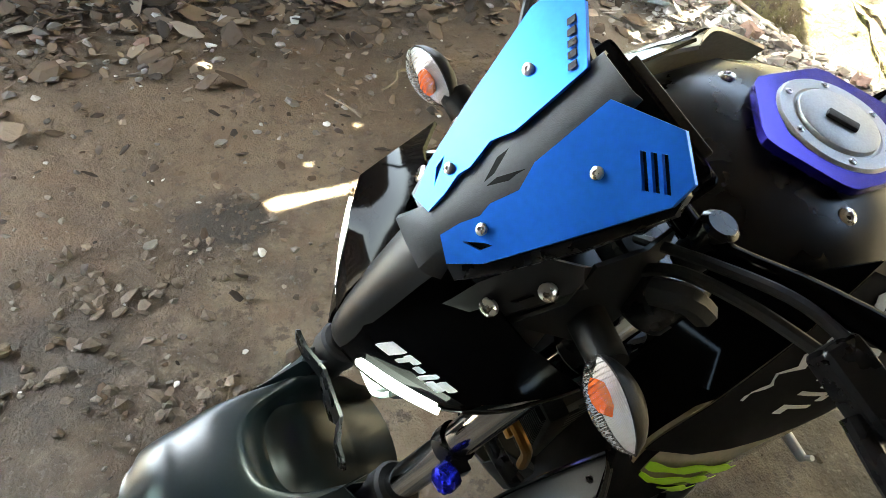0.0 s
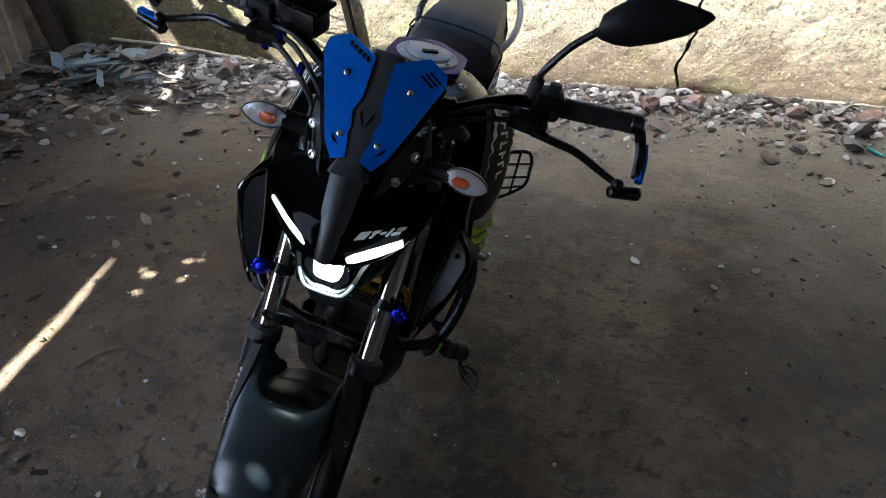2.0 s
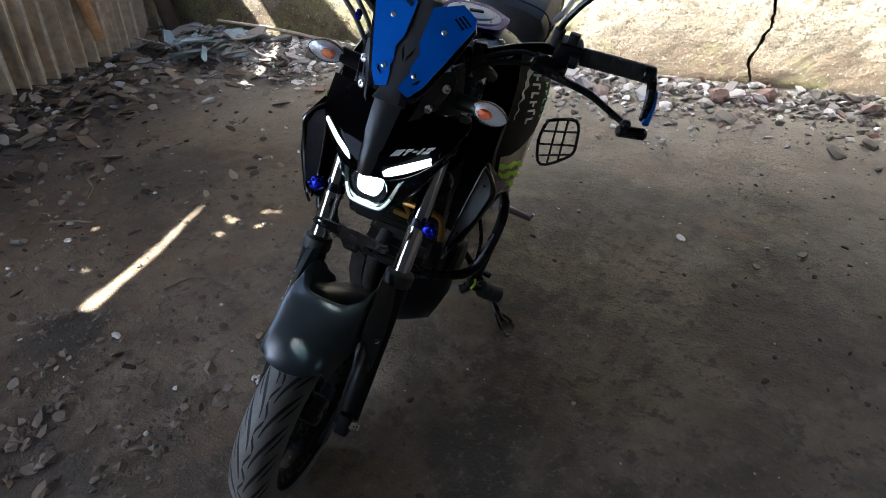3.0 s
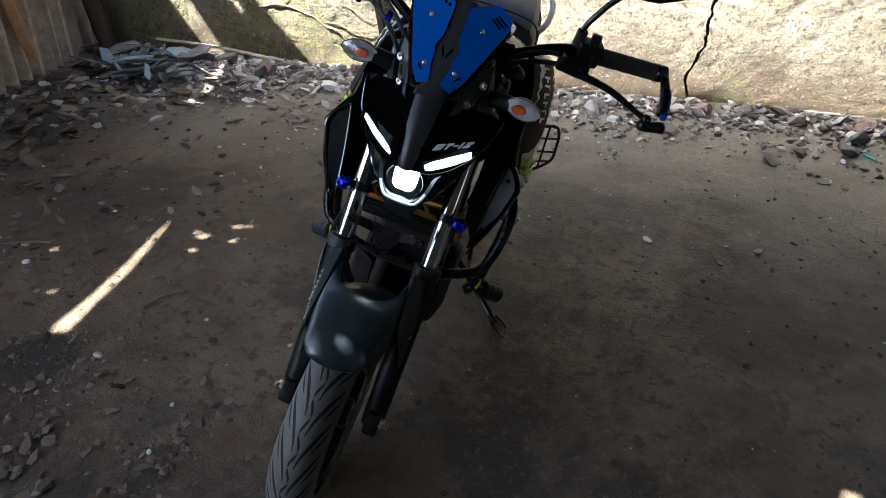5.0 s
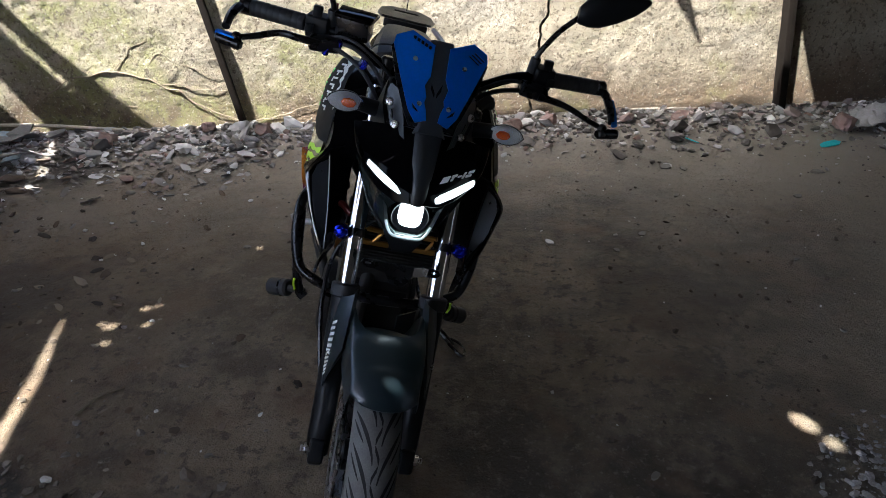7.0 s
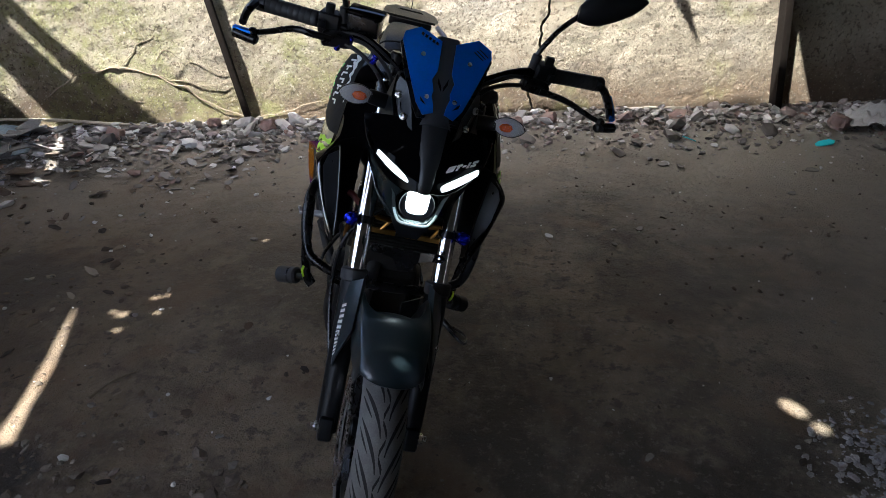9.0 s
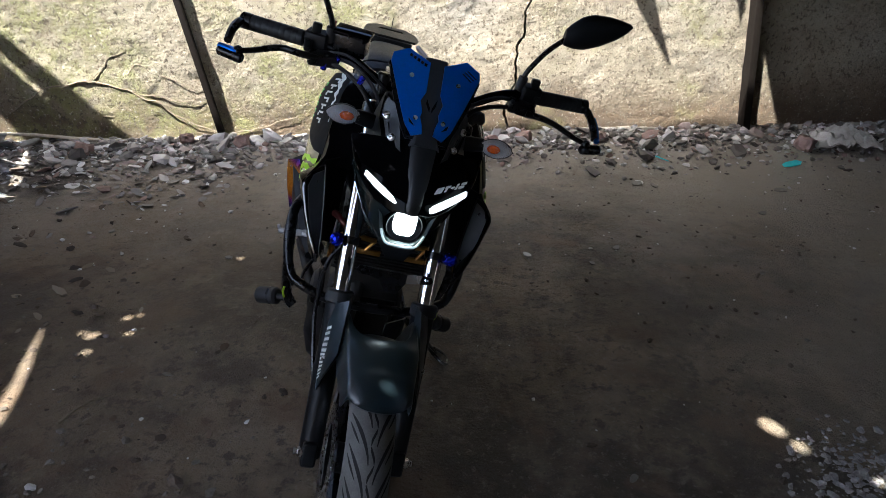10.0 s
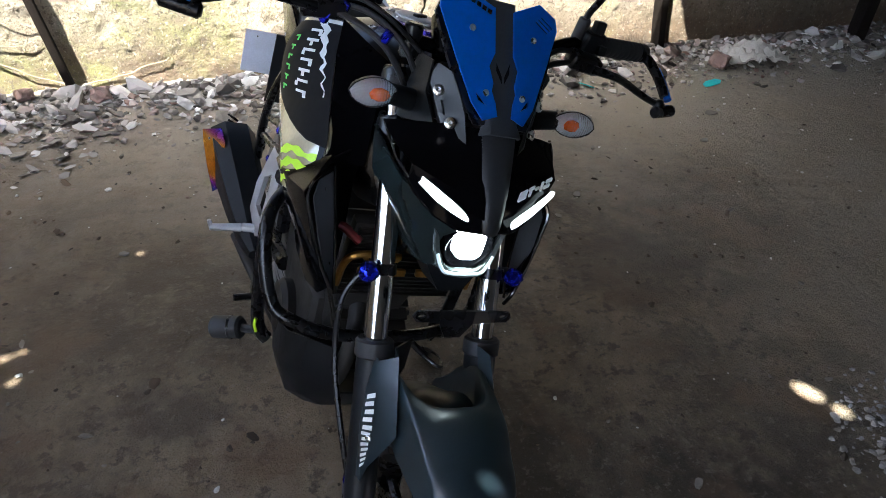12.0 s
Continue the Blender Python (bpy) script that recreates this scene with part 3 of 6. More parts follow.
def ragged(points, amount, seed, steps=6):
    """The outline cut into short, uneven steps, as torn tin is."""
    rnd = random.Random(seed)
    out = []
    for a, b in zip(points, points[1:] + points[:1]):
        for k in range(steps):
            q = a.lerp(b, k / steps)
            out.append(q + Vector((rnd.uniform(-amount, amount), rnd.uniform(-amount, amount), 0)) * (0 if k == 0 else 1))
    return out


def spot(x, y, a, b, turn=0.0, n=10):
    return [Vector((x + a * math.cos(q) * math.cos(turn) - b * math.sin(q) * math.sin(turn),
                    y + a * math.cos(q) * math.sin(turn) + b * math.sin(q) * math.cos(turn), 0)) for q in (2 * math.pi * k / n for k in range(n))]


def build_roof():
    """Unseen tin roof; its open strip along the back wall, slit and nail holes are cut to place the sunlight."""
    outline = [Vector((-5.5, -2.8, ROOF)), Vector((5.4, -2.8, ROOF)), Vector((5.4, 4.1, ROOF)), Vector((-5.4, 4.1, ROOF)), Vector((-5.4, 1.6, ROOF)), Vector((-5.5, 1.2, ROOF))]
    main = sun_hole([on_wall(-2.24, 0.03), on_wall(-1.25, 0.04), on_wall(-0.95, 0.12), on_wall(0.0, 0.15), on_wall(1.0, 0.13), on_wall(2.09, 0.10), on_wall(1.78, 0.84), on_wall(1.68, 1.0), on_wall(1.682, 0.74), on_wall(1.61, 0.95), on_wall(1.3, 1.9), on_wall(1.02, 1.1), on_wall(1.06, 0.95), on_wall(1.24, 0.52), on_wall(0.93, 0.95), on_wall(0.75, 1.9), on_wall(-3.5, 1.6), on_wall(-2.95, 0.80)])
    beam = sun_hole([on_wall(-3.03, 0.03), on_wall(-2.93, 0.03), on_wall(-3.37, 0.78), on_wall(-3.75, 1.4), on_wall(-4.03, 1.4), on_wall(-3.58, 0.77)])
    thin = sun_hole([on_wall(-2.80, 0.40), on_wall(-2.76, 0.40), on_wall(-3.06, 0.80), on_wall(-3.12, 0.80)])
    slit = [(-1.555, 0.245), (-1.60, 0.23), (-1.625, 0.265), (-1.648, 0.44), (-1.693, 0.61), (-1.735, 0.79), (-1.79, 0.98), (-1.778, 0.98), (-1.70, 0.78), (-1.645, 0.60), (-1.605, 0.42)]
    holes = [main, ragged(beam, 0.008, 3, 4), thin, sun_hole([(x, y, 0) for x, y in slit])]
    for x, y, a, b, turn in ((-1.575, 0.940, 0.028, 0.020, 0.3), (-1.615, 0.955, 0.014, 0.012, 0), (-1.54, 0.833, 0.017, 0.015, 0), (-1.493, 1.065, 0.020, 0.014, 0.8), (-1.455, 1.085, 0.013, 0.012, 0), (-1.440, 0.955, 0.016, 0.014, 0),
                             (0.775, 0.50, 0.03, 0.045, 0.5), (0.822, 0.415, 0.022, 0.026, 0), (-2.785, 2.60, 0.034, 0.23, 0.24), (-2.72, 2.27, 0.055, 0.022, 0.2),
                             (-1.80, 0.40, 0.012, 0.012, 0), (-2.03, 0.62, 0.012, 0.012, 0), (-1.20, 1.58, 0.012, 0.016, 0), (-2.55, 0.1, 0.03, 0.02, 0.5), (-2.9, 0.35, 0.06, 0.03, 0.9),
                             (0.98, 0.28, 0.012, 0.014, 0), (0.95, 0.15, 0.016, 0.012, 0), (-0.141, 0.165, 0.010, 0.010, 0)):
        holes.append(sun_hole(spot(x, y, a, b, turn)))
    bm = plate(B(), outline, (0, 0, 0.012), holes)
    thing("ceiling", bm, UNSEEN_TIN, "unseen tin roof, its gaps and nail holes cut to place the sunlight", "roof", kind="structure", smooth=False)


def build_far_walls():
    # unseen walls added to close the shed; the front one leaves a sky gap
    bm = block(B(), (0.2, 6.3, ROOF), Matrix.Translation((4.9, 0.9, ROOF / 2 - 0.02)), 0)
    thing("wall_right", bm, UNSEEN_TIN, "plain dark tin wall, unseen, added to close the side", "wall", kind="structure", smooth=False)
    bm = block(B(), (6.75, 0.22, ROOF), Matrix.Translation((1.625, -2.7, ROOF / 2 - 0.02)), 0)
    thing("wall_front", bm, UNSEEN_TIN, "plain dark tin wall, unseen, added across from the cracked one", "wall", kind="structure", smooth=False)
    for x in (-4.6, 4.6):
        bm = block(B(), (0.11, 0.09, ROOF + 0.03), Matrix.Translation((x, -1.35, ROOF / 2 - 0.02)), 0.006)
        thing("timber_post", bm, POST, "brown timber post at the side of the shed", "post", "roof posts")


build_floor()
build_back_wall()
build_tin_wall()
build_roof()
build_far_walls()
bamboo_pole((-3.66, 1.79, 1.35), (-3.735, 2.04, 0.24), 0.04, BAMBOO, "orange-brown bamboo pole leaning on the tin wall")
bamboo_pole((-3.70, 2.35, 1.6), (-3.78, 2.69, 0.05), 0.06, LOG, "thick dark wooden post in the corner")
bamboo_pole((-3.84, 2.62, 1.6), (-3.87, 2.80, 0.05), 0.035, LOG, "slim dark pole in the corner beside the post")


def timber(a, b, w, d, label):
    a, b = Vector(a), Vector(b)
    m = aim((a + b) / 2, b - a)
    bm = block(B(), (w, d, (b - a).length), m, 0.006)
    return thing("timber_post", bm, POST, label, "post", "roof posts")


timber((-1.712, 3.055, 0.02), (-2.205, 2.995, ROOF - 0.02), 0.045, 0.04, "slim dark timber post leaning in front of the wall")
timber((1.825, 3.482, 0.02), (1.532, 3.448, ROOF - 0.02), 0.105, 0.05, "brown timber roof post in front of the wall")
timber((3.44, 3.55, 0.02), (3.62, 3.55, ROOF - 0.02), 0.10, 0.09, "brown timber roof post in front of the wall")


# ---- rubble, debris and scraps ----
def chunk(rnd, flat=0.6):
    """Corners and faces of one broken lump, about one unit across."""
    bm = B()
    bmesh.ops.create_icosphere(bm, subdivisions=1, radius=0.5)
    cut = [Vector((rnd.uniform(-1, 1), rnd.uniform(-1, 1), rnd.uniform(-1, 1))).normalized() for _ in range(5)]
    for v in bm.verts:
        for c in cut:
            d = v.co.dot(c) - 0.27
            if d > 0:
                v.co -= c * d
        v.co += Vector((rnd.uniform(-1, 1), rnd.uniform(-1, 1), rnd.uniform(-1, 1))) * 0.05
        v.co.z *= flat
    bm.verts.ensure_lookup_table()
    verts = [v.co.copy() for v in bm.verts]
    faces = [[v.index for v in f.verts] for f in bm.faces]
    bm.free()
    return verts, faces


LITTER = material("dark_litter", (0.085, 0.064, 0.045), 0.9, scale=30, vary=0.4, bump=0.5, bump_scale=120, second=(0.03, 0.024, 0.018))
GRIT = material("floor_grit", (0.22, 0.195, 0.165), 0.9, scale=30, vary=0.3, second=(0.10, 0.085, 0.07))
rnd = random.Random(11)
CHUNKS = [chunk(rnd, f) for f in (0.35, 0.45, 0.55, 0.65, 0.75, 0.5, 0.3, 0.6)]


FLAKES = [chunk(rnd, f) for f in (0.10, 0.14, 0.2, 0.12, 0.26, 0.16, 0.4, 0.09)]


def scatter(name, spots, mat, label, category, shapes=CHUNKS):
    verts, faces = [], []
    for (x, y, size) in spots:
        vs, fs = rnd.choice(shapes)
        turn = Euler((rnd.uniform(-0.5, 0.5), rnd.uniform(-0.5, 0.5), rnd.uniform(0, 6.28))).to_matrix()
        base = len(verts)
        stretch = Vector((rnd.uniform(0.7, 1.5) if shapes is CHUNKS else rnd.uniform(0.8, 2.4), 1, 1))
        z = floor_height(x, y) + size * rnd.uniform(0.0, 0.25)
        verts += [turn @ Vector((v.x * stretch.x, v.y, v.z)) * size + Vector((x, y, z)) for v in vs]
        faces += [[i + base for i in f] for f in fs]
    me = bpy.data.meshes.new(name)
    me.from_pydata(verts, [], faces)
    me.materials.append(mat)
    return tagged(new(name, me), label, category, kind="stuff")


def foot_of_wall(n, big, small, reach):
    out = []
    for _ in range(n):
        x = rnd.uniform(-3.8, 4.2)
        d = abs(rnd.gauss(0, reach)) + 0.02
        out.append((x, wall_y(x) - d, rnd.uniform(small, big) * (1 if d < reach else 0.7)))
    return out


scatter("rubble", foot_of_wall(3600, 0.082, 0.015, 0.24) + foot_of_wall(1300, 0.03, 0.01, 0.5), RUBBLE, "grey and pink broken masonry heaped along the wall", "rubble")
corner = [(rnd.uniform(-3.6, -1.5), wall_y(-2.6) - abs(rnd.gauss(0.15, 0.36)), 0.012 + 0.062 * rnd.random() ** 1.8) for _ in range(900)]
scatter("rubble", corner, RUBBLE, "grey slabby rubble spread before the corner heap", "rubble", FLAKES)
left = []
for _ in range(1500):
    y = rnd.uniform(-1.6, 2.9)
    left.append((tin_x(y) + abs(rnd.gauss(0, 0.42)) + 0.05, y, 0.012 + 0.068 * rnd.random() ** 1.6))
for _ in range(420):
    left.append((rnd.gauss(-2.35, 0.45), rnd.gauss(0.1, 0.9), rnd.uniform(0.008, 0.04)))
scatter("rubble", left[::4], RUBBLE, "dusty broken stones strewn beside the tin wall", "rubble")
for _ in range(640):
    y = rnd.uniform(-0.9, 2.6)
    left.append((tin_x(y) + abs(rnd.gauss(0.05, 0.34)) + 0.08, y, 0.035 + 0.10 * rnd.random() ** 2))
scatter("debris", [q for i, q in enumerate(left) if i % 4], DEBRIS, "dark earthy flakes of bark and board banked up beside the tin wall", "debris", FLAKES)
strewn = [(rnd.gauss(-1.55, 0.5), rnd.gauss(0.15, 0.5), 0.008 + 0.034 * rnd.random() ** 3) for _ in range(150)]
strewn += [(rnd.gauss(-2.2, 0.45), rnd.gauss(1.5, 0.6), 0.010 + 0.05 * rnd.random() ** 2.6) for _ in range(160)]
scatter("debris", strewn, DEBRIS, "brown crumbs of bark and earth strewn over the floor", "debris", FLAKES)
grit = [(rnd.uniform(-3, 3.5), rnd.uniform(-1.4, 3.0), 0.004 + 0.014 * rnd.random() ** 3) for _ in range(1100)]
grit += [(rnd.gauss(1.15, 0.16), rnd.gauss(0.25, 0.2), rnd.uniform(0.006, 0.03)) for _ in range(160)]
grit += [(rnd.gauss(-1.35, 0.3), rnd.gauss(-0.15, 0.35), rnd.uniform(0.006, 0.035)) for _ in range(140)]
scatter("flakes", [(rnd.uniform(-2.6, 3.2), rnd.uniform(-0.6, 2.9), 0.007 + 0.026 * rnd.random() ** 3) for _ in range(190)], PAPER, "small pale plaster flakes strewn over the earth floor", "debris")
scatter("clods", [(rnd.gauss(-0.4, 1.5), rnd.gauss(1.4, 0.9), 0.008 + 0.024 * rnd.random() ** 2.5) for _ in range(330)], LITTER, "small dark clods strewn over the earth floor", "earth")
scatter("grit", grit, GRIT, "small stones and grit on the earth floor", "grit")


def stone_material():
    m = rubble_material()
    n, l = m.node_tree.nodes, m.node_tree.links
    info = n.new("ShaderNodeObjectInfo")
    for x in n:
        if x.bl_idname == "ShaderNodeValToRGB":
            l.new(info.outputs["Random"], x.inputs[0])
    return m


# loose clods of earth where the floor is broken up
def clod_patch(n, x, y, spread_x, spread_y, small, big):
    return [(rnd.gauss(x, spread_x), rnd.gauss(y, spread_y), small + (big - small) * rnd.random() ** 2.2) for _ in range(n)]


CLOD = material("dry_clod", (0.15, 0.122, 0.092), 0.9, scale=40, vary=0.3, bump=0.6, bump_scale=160, second=(0.07, 0.055, 0.04))
PALE = material("pale_cement_crumb", (0.36, 0.35, 0.335), 0.9, scale=30, vary=0.3, bump=0.6, bump_scale=140, second=(0.17, 0.155, 0.14))
clods = clod_patch(240, -1.2, -0.2, 0.18, 0.22, 0.008, 0.055) + clod_patch(60, -0.88, -0.02, 0.05, 0.10, 0.01, 0.06) + clod_patch(80, -1.55, 0.1, 0.12, 0.1, 0.008, 0.035)
clods += clod_patch(160, -2.0, 0.75, 0.3, 0.35, 0.006, 0.035) + clod_patch(120, 1.5, 1.7, 0.5, 0.35, 0.005, 0.03) + clod_patch(60, 0.75, 0.62, 0.07, 0.1, 0.005, 0.018)
scatter("clods", clods, CLOD, "loose crumbled earth clods on the floor", "earth")
scatter("crumbs", clod_patch(1100, 0.98, 0.20, 0.10, 0.13, 0.006, 0.034) + clod_patch(260, 1.25, 0.3, 0.12, 0.1, 0.006, 0.035), PALE, "pale crumbled cement lying in a patch on the floor", "rubble")
STONE = stone_material()
STONES = []
for vs, fs in CHUNKS:
    me = bpy.data.meshes.new("stone")
    me.from_pydata(vs, [], fs)
    me.materials.append(STONE)
    STONES.append(me)
heap = tagged(new("rubble_heap"), "larger broken wall pieces lying on the rubble by the wall", "rubble")
for k in range(230):
    x = rnd.uniform(-3.7, 3.6)
    d = abs(rnd.gauss(0, 0.25)) + 0.06
    s = 0.045 + 0.115 * rnd.random() ** 1.5
    ob = new("stone", STONES[k % len(STONES)])
    ob.parent = heap
    y = wall_y(x) - d
    ob.matrix_basis = Matrix.LocRotScale((x, y, floor_height(x, y) + s * 0.15), Euler((rnd.uniform(-0.6, 0.6), rnd.uniform(-0.6, 0.6), rnd.uniform(0, 6.28))), Vector((s * rnd.uniform(0.8, 1.4), s, s)))


def flake(name, x, y, size, mat, label, category, z=None, tilt=0.15, n=7, thick=0.006):
    """A thin broken or torn piece lying on the ground."""
    bm = B()
    m = Matrix.Translation((x, y, floor_height(x, y) + 0.004 if z is None else z)) @ Euler((rnd.uniform(-tilt, tilt), rnd.uniform(-tilt, tilt), rnd.uniform(0, 6.28))).to_matrix().to_4x4()
    ring = [m @ Vector((size * rnd.uniform(0.35, 0.62) * math.cos(a), size * rnd.uniform(0.2, 0.4) * math.sin(a), 0)) for a in (2 * math.pi * k / n for k in range(n))]
    plate(bm, ring, m.to_3x3() @ Vector((0, 0, thick)))
    return thing(name, bm, mat, label, category, smooth=False)


for x, y, s in ((-1.87, 2.51, 0.13), (0.42, 1.58, 0.06), (1.11, 0.98, 0.045), (0.88, 2.63, 0.12), (0.97, 2.60, 0.10), (-1.93, 1.86, 0.07), (0.56, 1.74, 0.09), (1.16, 1.5, 0.05),
                (0.29, 0.27, 0.06), (-1.97, 0.13, 0.10), (-2.4, 0.75, 0.05), (-1.25, 1.58, 0.07), (-1.9, 2.2, 0.10), (-0.3, 1.68, 0.05), (1.7, 2.55, 0.14), (1.45, 2.2, 0.08),
                (-2.26, 0.73, 0.06), (-1.84, 0.38, 0.05), (0.83, 2.2, 0.05), (-0.95, 0.3, 0.04), (-1.1, -0.25, 0.06), (-1.45, -0.1, 0.08)):
    flake("stone_chip", x, y, s * 0.62, ASBESTOS, "flat pale chip of broken plaster on the floor", "stone")
flake("plastic_scrap", 1.12, 3.0, 0.10, TEAL, "crumpled turquoise plastic scrap on the floor", "litter", tilt=0.5)
flake("plastic_scrap", 1.94, 2.96, 0.13, TEAL, "crumpled turquoise plastic scrap on the floor", "litter", tilt=0.5)
flake("paper_scrap", 0.90, 2.66, 0.10, PAPER, "dirty white paper scrap on the floor", "litter", tilt=0.3, thick=0.003)
flake("paper_scrap", 0.13, 1.66, 0.05, PAPER, "dirty white paper scrap on the floor", "litter", tilt=0.3, thick=0.003)


def twig(points, r, label):
    pts = [Vector((x, y, floor_height(x, y) + r + dz)) for x, y, dz in points]
    bm = tube(B(), pts, lambda t: r * (1 - 0.5 * t), 6, 4)
    return thing("twig", bm, ROOT, label, "twig", "twigs on the floor")


twig([(-1.43, 0.45, 0), (-1.39, 0.53, 0.01), (-1.34, 0.59, 0)], 0.006, "short dry twig on the floor")
twig([(-2.08, 0.65, 0), (-2.16, 0.60, 0.01), (-2.26, 0.545, 0)], 0.006, "short dry twig on the floor")
twig([(0.10, 1.72, 0), (0.105, 1.64, 0.005), (0.13, 1.57, 0)], 0.004, "thin dry stalk on the floor")
twig([(-2.45, 0.95, 0), (-2.40, 0.88, 0.02), (-2.33, 0.85, 0.01), (-2.28, 0.78, 0)], 0.008, "crooked dry twig on the floor")


def root(points, r, label):
    r *= 0.42
    pts = [on_wall(x, z) - Vector((0, 0.002 + r, 0)) for x, z in points]
    pts = [p + Vector((noise.noise(p * 9), 0, noise.noise(p * 9 + Vector((3, 4, 5))))) * 0.03 for p in spline(pts, 4)]
    bm = tube(B(), pts, lambda t: r * (1 - 0.55 * t), 7, 3)
    return thing("dry_root", bm, ROOT, label, "root", "roots on the wall")


root([(-3.0, 0.33), (-2.79, 0.44), (-2.50, 0.50), (-2.27, 0.44), (-2.08, 0.33), (-1.92, 0.22), (-1.71, 0.16), (-1.45, 0.20), (-1.25, 0.26)], 0.012, "pale dry root creeping along the plaster wall")
root([(-2.27, 0.44), (-2.10, 0.40), (-1.95, 0.36), (-1.85, 0.39)], 0.008, "thin dry root on the plaster wall")
root([(-2.31, 0.46), (-2.21, 0.59), (-2.10, 0.53), (-1.95, 0.48), (-1.80, 0.46)], 0.007, "thin dry root on the plaster wall")
root([(-2.5, 0.50), (-2.36, 0.62), (-2.25, 0.71), (-2.18, 0.80)], 0.006, "thin dry root climbing the plaster wall")
root([(-2.65, 0.18), (-2.45, 0.28), (-2.30, 0.22), (-2.2, 0.12)], 0.006, "thin dry root low on the plaster wall")
root([(-2.05, 0.32), (-1.98, 0.24), (-1.93, 0.14)], 0.006, "thin dry root low on the plaster wall")
bm = tube(B(), [(-3.5, 2.86, 0.20), (-2.95, 2.90, 0.185), (-2.48, 2.96, 0.135), (-1.80, 3.04, 0.10), (-1.25, 3.11, 0.08)], 0.0105, 10, 6)
thing("bamboo_cane", bm, CANE, "long pale cane lying along the foot of the wall", "pole")


SCRAPS = ((BLUISH, "faded blue broken sheet in the corner heap"), (WOOD, "grey weathered board in the corner heap"), (BLUISH, "faded blue broken sheet in the corner heap"), (WOOD, "grey weathered board in the corner heap"), (ASBESTOS, "pale broken sheet in the corner heap"))
for k in range(90):
    mat, label = SCRAPS[k % 5]
    x, y, size = rnd.gauss(-3.33, 0.21), rnd.gauss(2.62, 0.14), rnd.uniform(0.07, 0.30)
    m = Matrix.Translation((x, y, 0.07 + 0.012 * (k % 9))) @ Euler((rnd.uniform(-0.8, 0.8), rnd.uniform(-0.35, 0.35), rnd.uniform(-1.3, 1.5))).to_matrix().to_4x4()
    long, wide = size * 0.5, (0.012 + 0.03 * rnd.random()) * (1 + size)
    ring = [(-long, -wide), (-long * 0.2, -wide * rnd.uniform(0.6, 1.2)), (long * rnd.uniform(0.6, 0.9), -wide), (long, -wide * rnd.uniform(-0.3, 0.3)),
            (long * rnd.uniform(0.5, 0.9), wide), (-long * 0.1, wide * rnd.uniform(0.6, 1.2)), (-long * rnd.uniform(0.7, 1.0), wide * rnd.uniform(0.2, 1.0))]
    bm = plate(B(), [m @ Vector((a, b, 0)) for a, b in ring], m.to_3x3() @ Vector((0, 0, 0.007)))
    thing("broken_board", bm, mat, label, "board", "boards heaped in the corner", smooth=False)


def broken_brick(x, y, s, label):
    """Half a brick with snapped ends and knocked-off corners."""
    m = Matrix.Translation((x, y, floor_height(x, y) + s * 0.35)) @ Euler((rnd.uniform(-0.4, 0.4), 0.3, rnd.uniform(0, 3))).to_matrix().to_4x4()
    bm = block(B(), (s * 1.3, s, s * 0.8), m, 0)
    bmesh.ops.subdivide_edges(bm, edges=bm.edges[:], cuts=4, use_grid_fill=True)
    inner = m.inverted()
    for v in bm.verts:
        q = inner @ v.co
        wear = max(0.0, abs(q.x) / (s * 0.65) + abs(q.y) / (s * 0.5) + abs(q.z) / (s * 0.4) - 2.2)
        v.co -= (v.co - m.translation) * wear * rnd.uniform(0.05, 0.35)
        v.co += Vector((noise.noise(v.co * 26), noise.noise(v.co * 26 + Vector((9, 2, 1))), noise.noise(v.co * 26 + Vector((1, 7, 1))))) * s * 0.16
    return thing("broken_brick", bm, BRICK, label, "brick", "broken bricks", smooth=False)


broken_brick(-1.58, 2.98, 0.085, "dark red broken brick on the rubble")
broken_brick(-2.52, 2.80, 0.09, "red broken brick among grey rubble")
broken_brick(0.02, 3.10, 0.085, "pinkish broken brick at the foot of the crack")
broken_brick(0.24, 3.17, 0.075, "pinkish broken brick at the foot of the crack")
broken_brick(2.13, 3.2, 0.11, "brown broken brick beside a sack")
broken_brick(-1.95, 3.0, 0.07, "dark broken brick on the rubble")


def crumpled_sack(x, y):
    """An empty cement sack, slumped and folded."""
    bm = B()
    grid = []
    for j in range(15):
        row = []
        for i in range(21):
            a, b = i / 20 - 0.5, j / 14 - 0.5
            h = 0.11 * math.exp(-(a * a * 6 + b * b * 7)) + 0.05 * abs(noise.noise(Vector((a * 6, b * 6, 1)))) + 0.03 * noise.noise(Vector((a * 14, b * 12, 4)))
            row.append(Vector((x + a * 0.42 + 0.03 * noise.noise(Vector((a * 5, b * 5, 8))), y + b * 0.3, floor_height(x, y) + 0.02 + h)))
        grid.append(row)
    shell(bm, grid, 0.004)
    thing("crumpled_sack", bm, CLOTH, "crumpled grey cement sack on the rubble", "sack")


crumpled_sack(2.40, 3.27)

# ---- the motorcycle ----
# Its own frame: x to its left, y to its tail, z up, tilted over onto the side stand; heights below count from the front axle.
SIDE = Vector((0.956, 0.1397, -0.258)).normalized()
UPW = (Vector((0, 0, 1)) - SIDE * SIDE.z).normalized()
TAILW = UPW.cross(SIDE)
AXLE = 0.2627                                  # the axle's height over the bike's foot
FOOT = Vector((-0.450, 0.0715, 0.2586)) - UPW * AXLE
BIKE_M = Matrix.Translation(FOOT) @ Matrix((SIDE, TAILW, UPW)).transposed().to_4x4()
bike = new("motorcycle")
bike.matrix_world = BIKE_M
tagged(bike, "black and sand motorcycle, blue windscreen, headlight lit, on side stand", "motorcycle")


def V(x, y, z):
    return Vector((x, y, z + AXLE))


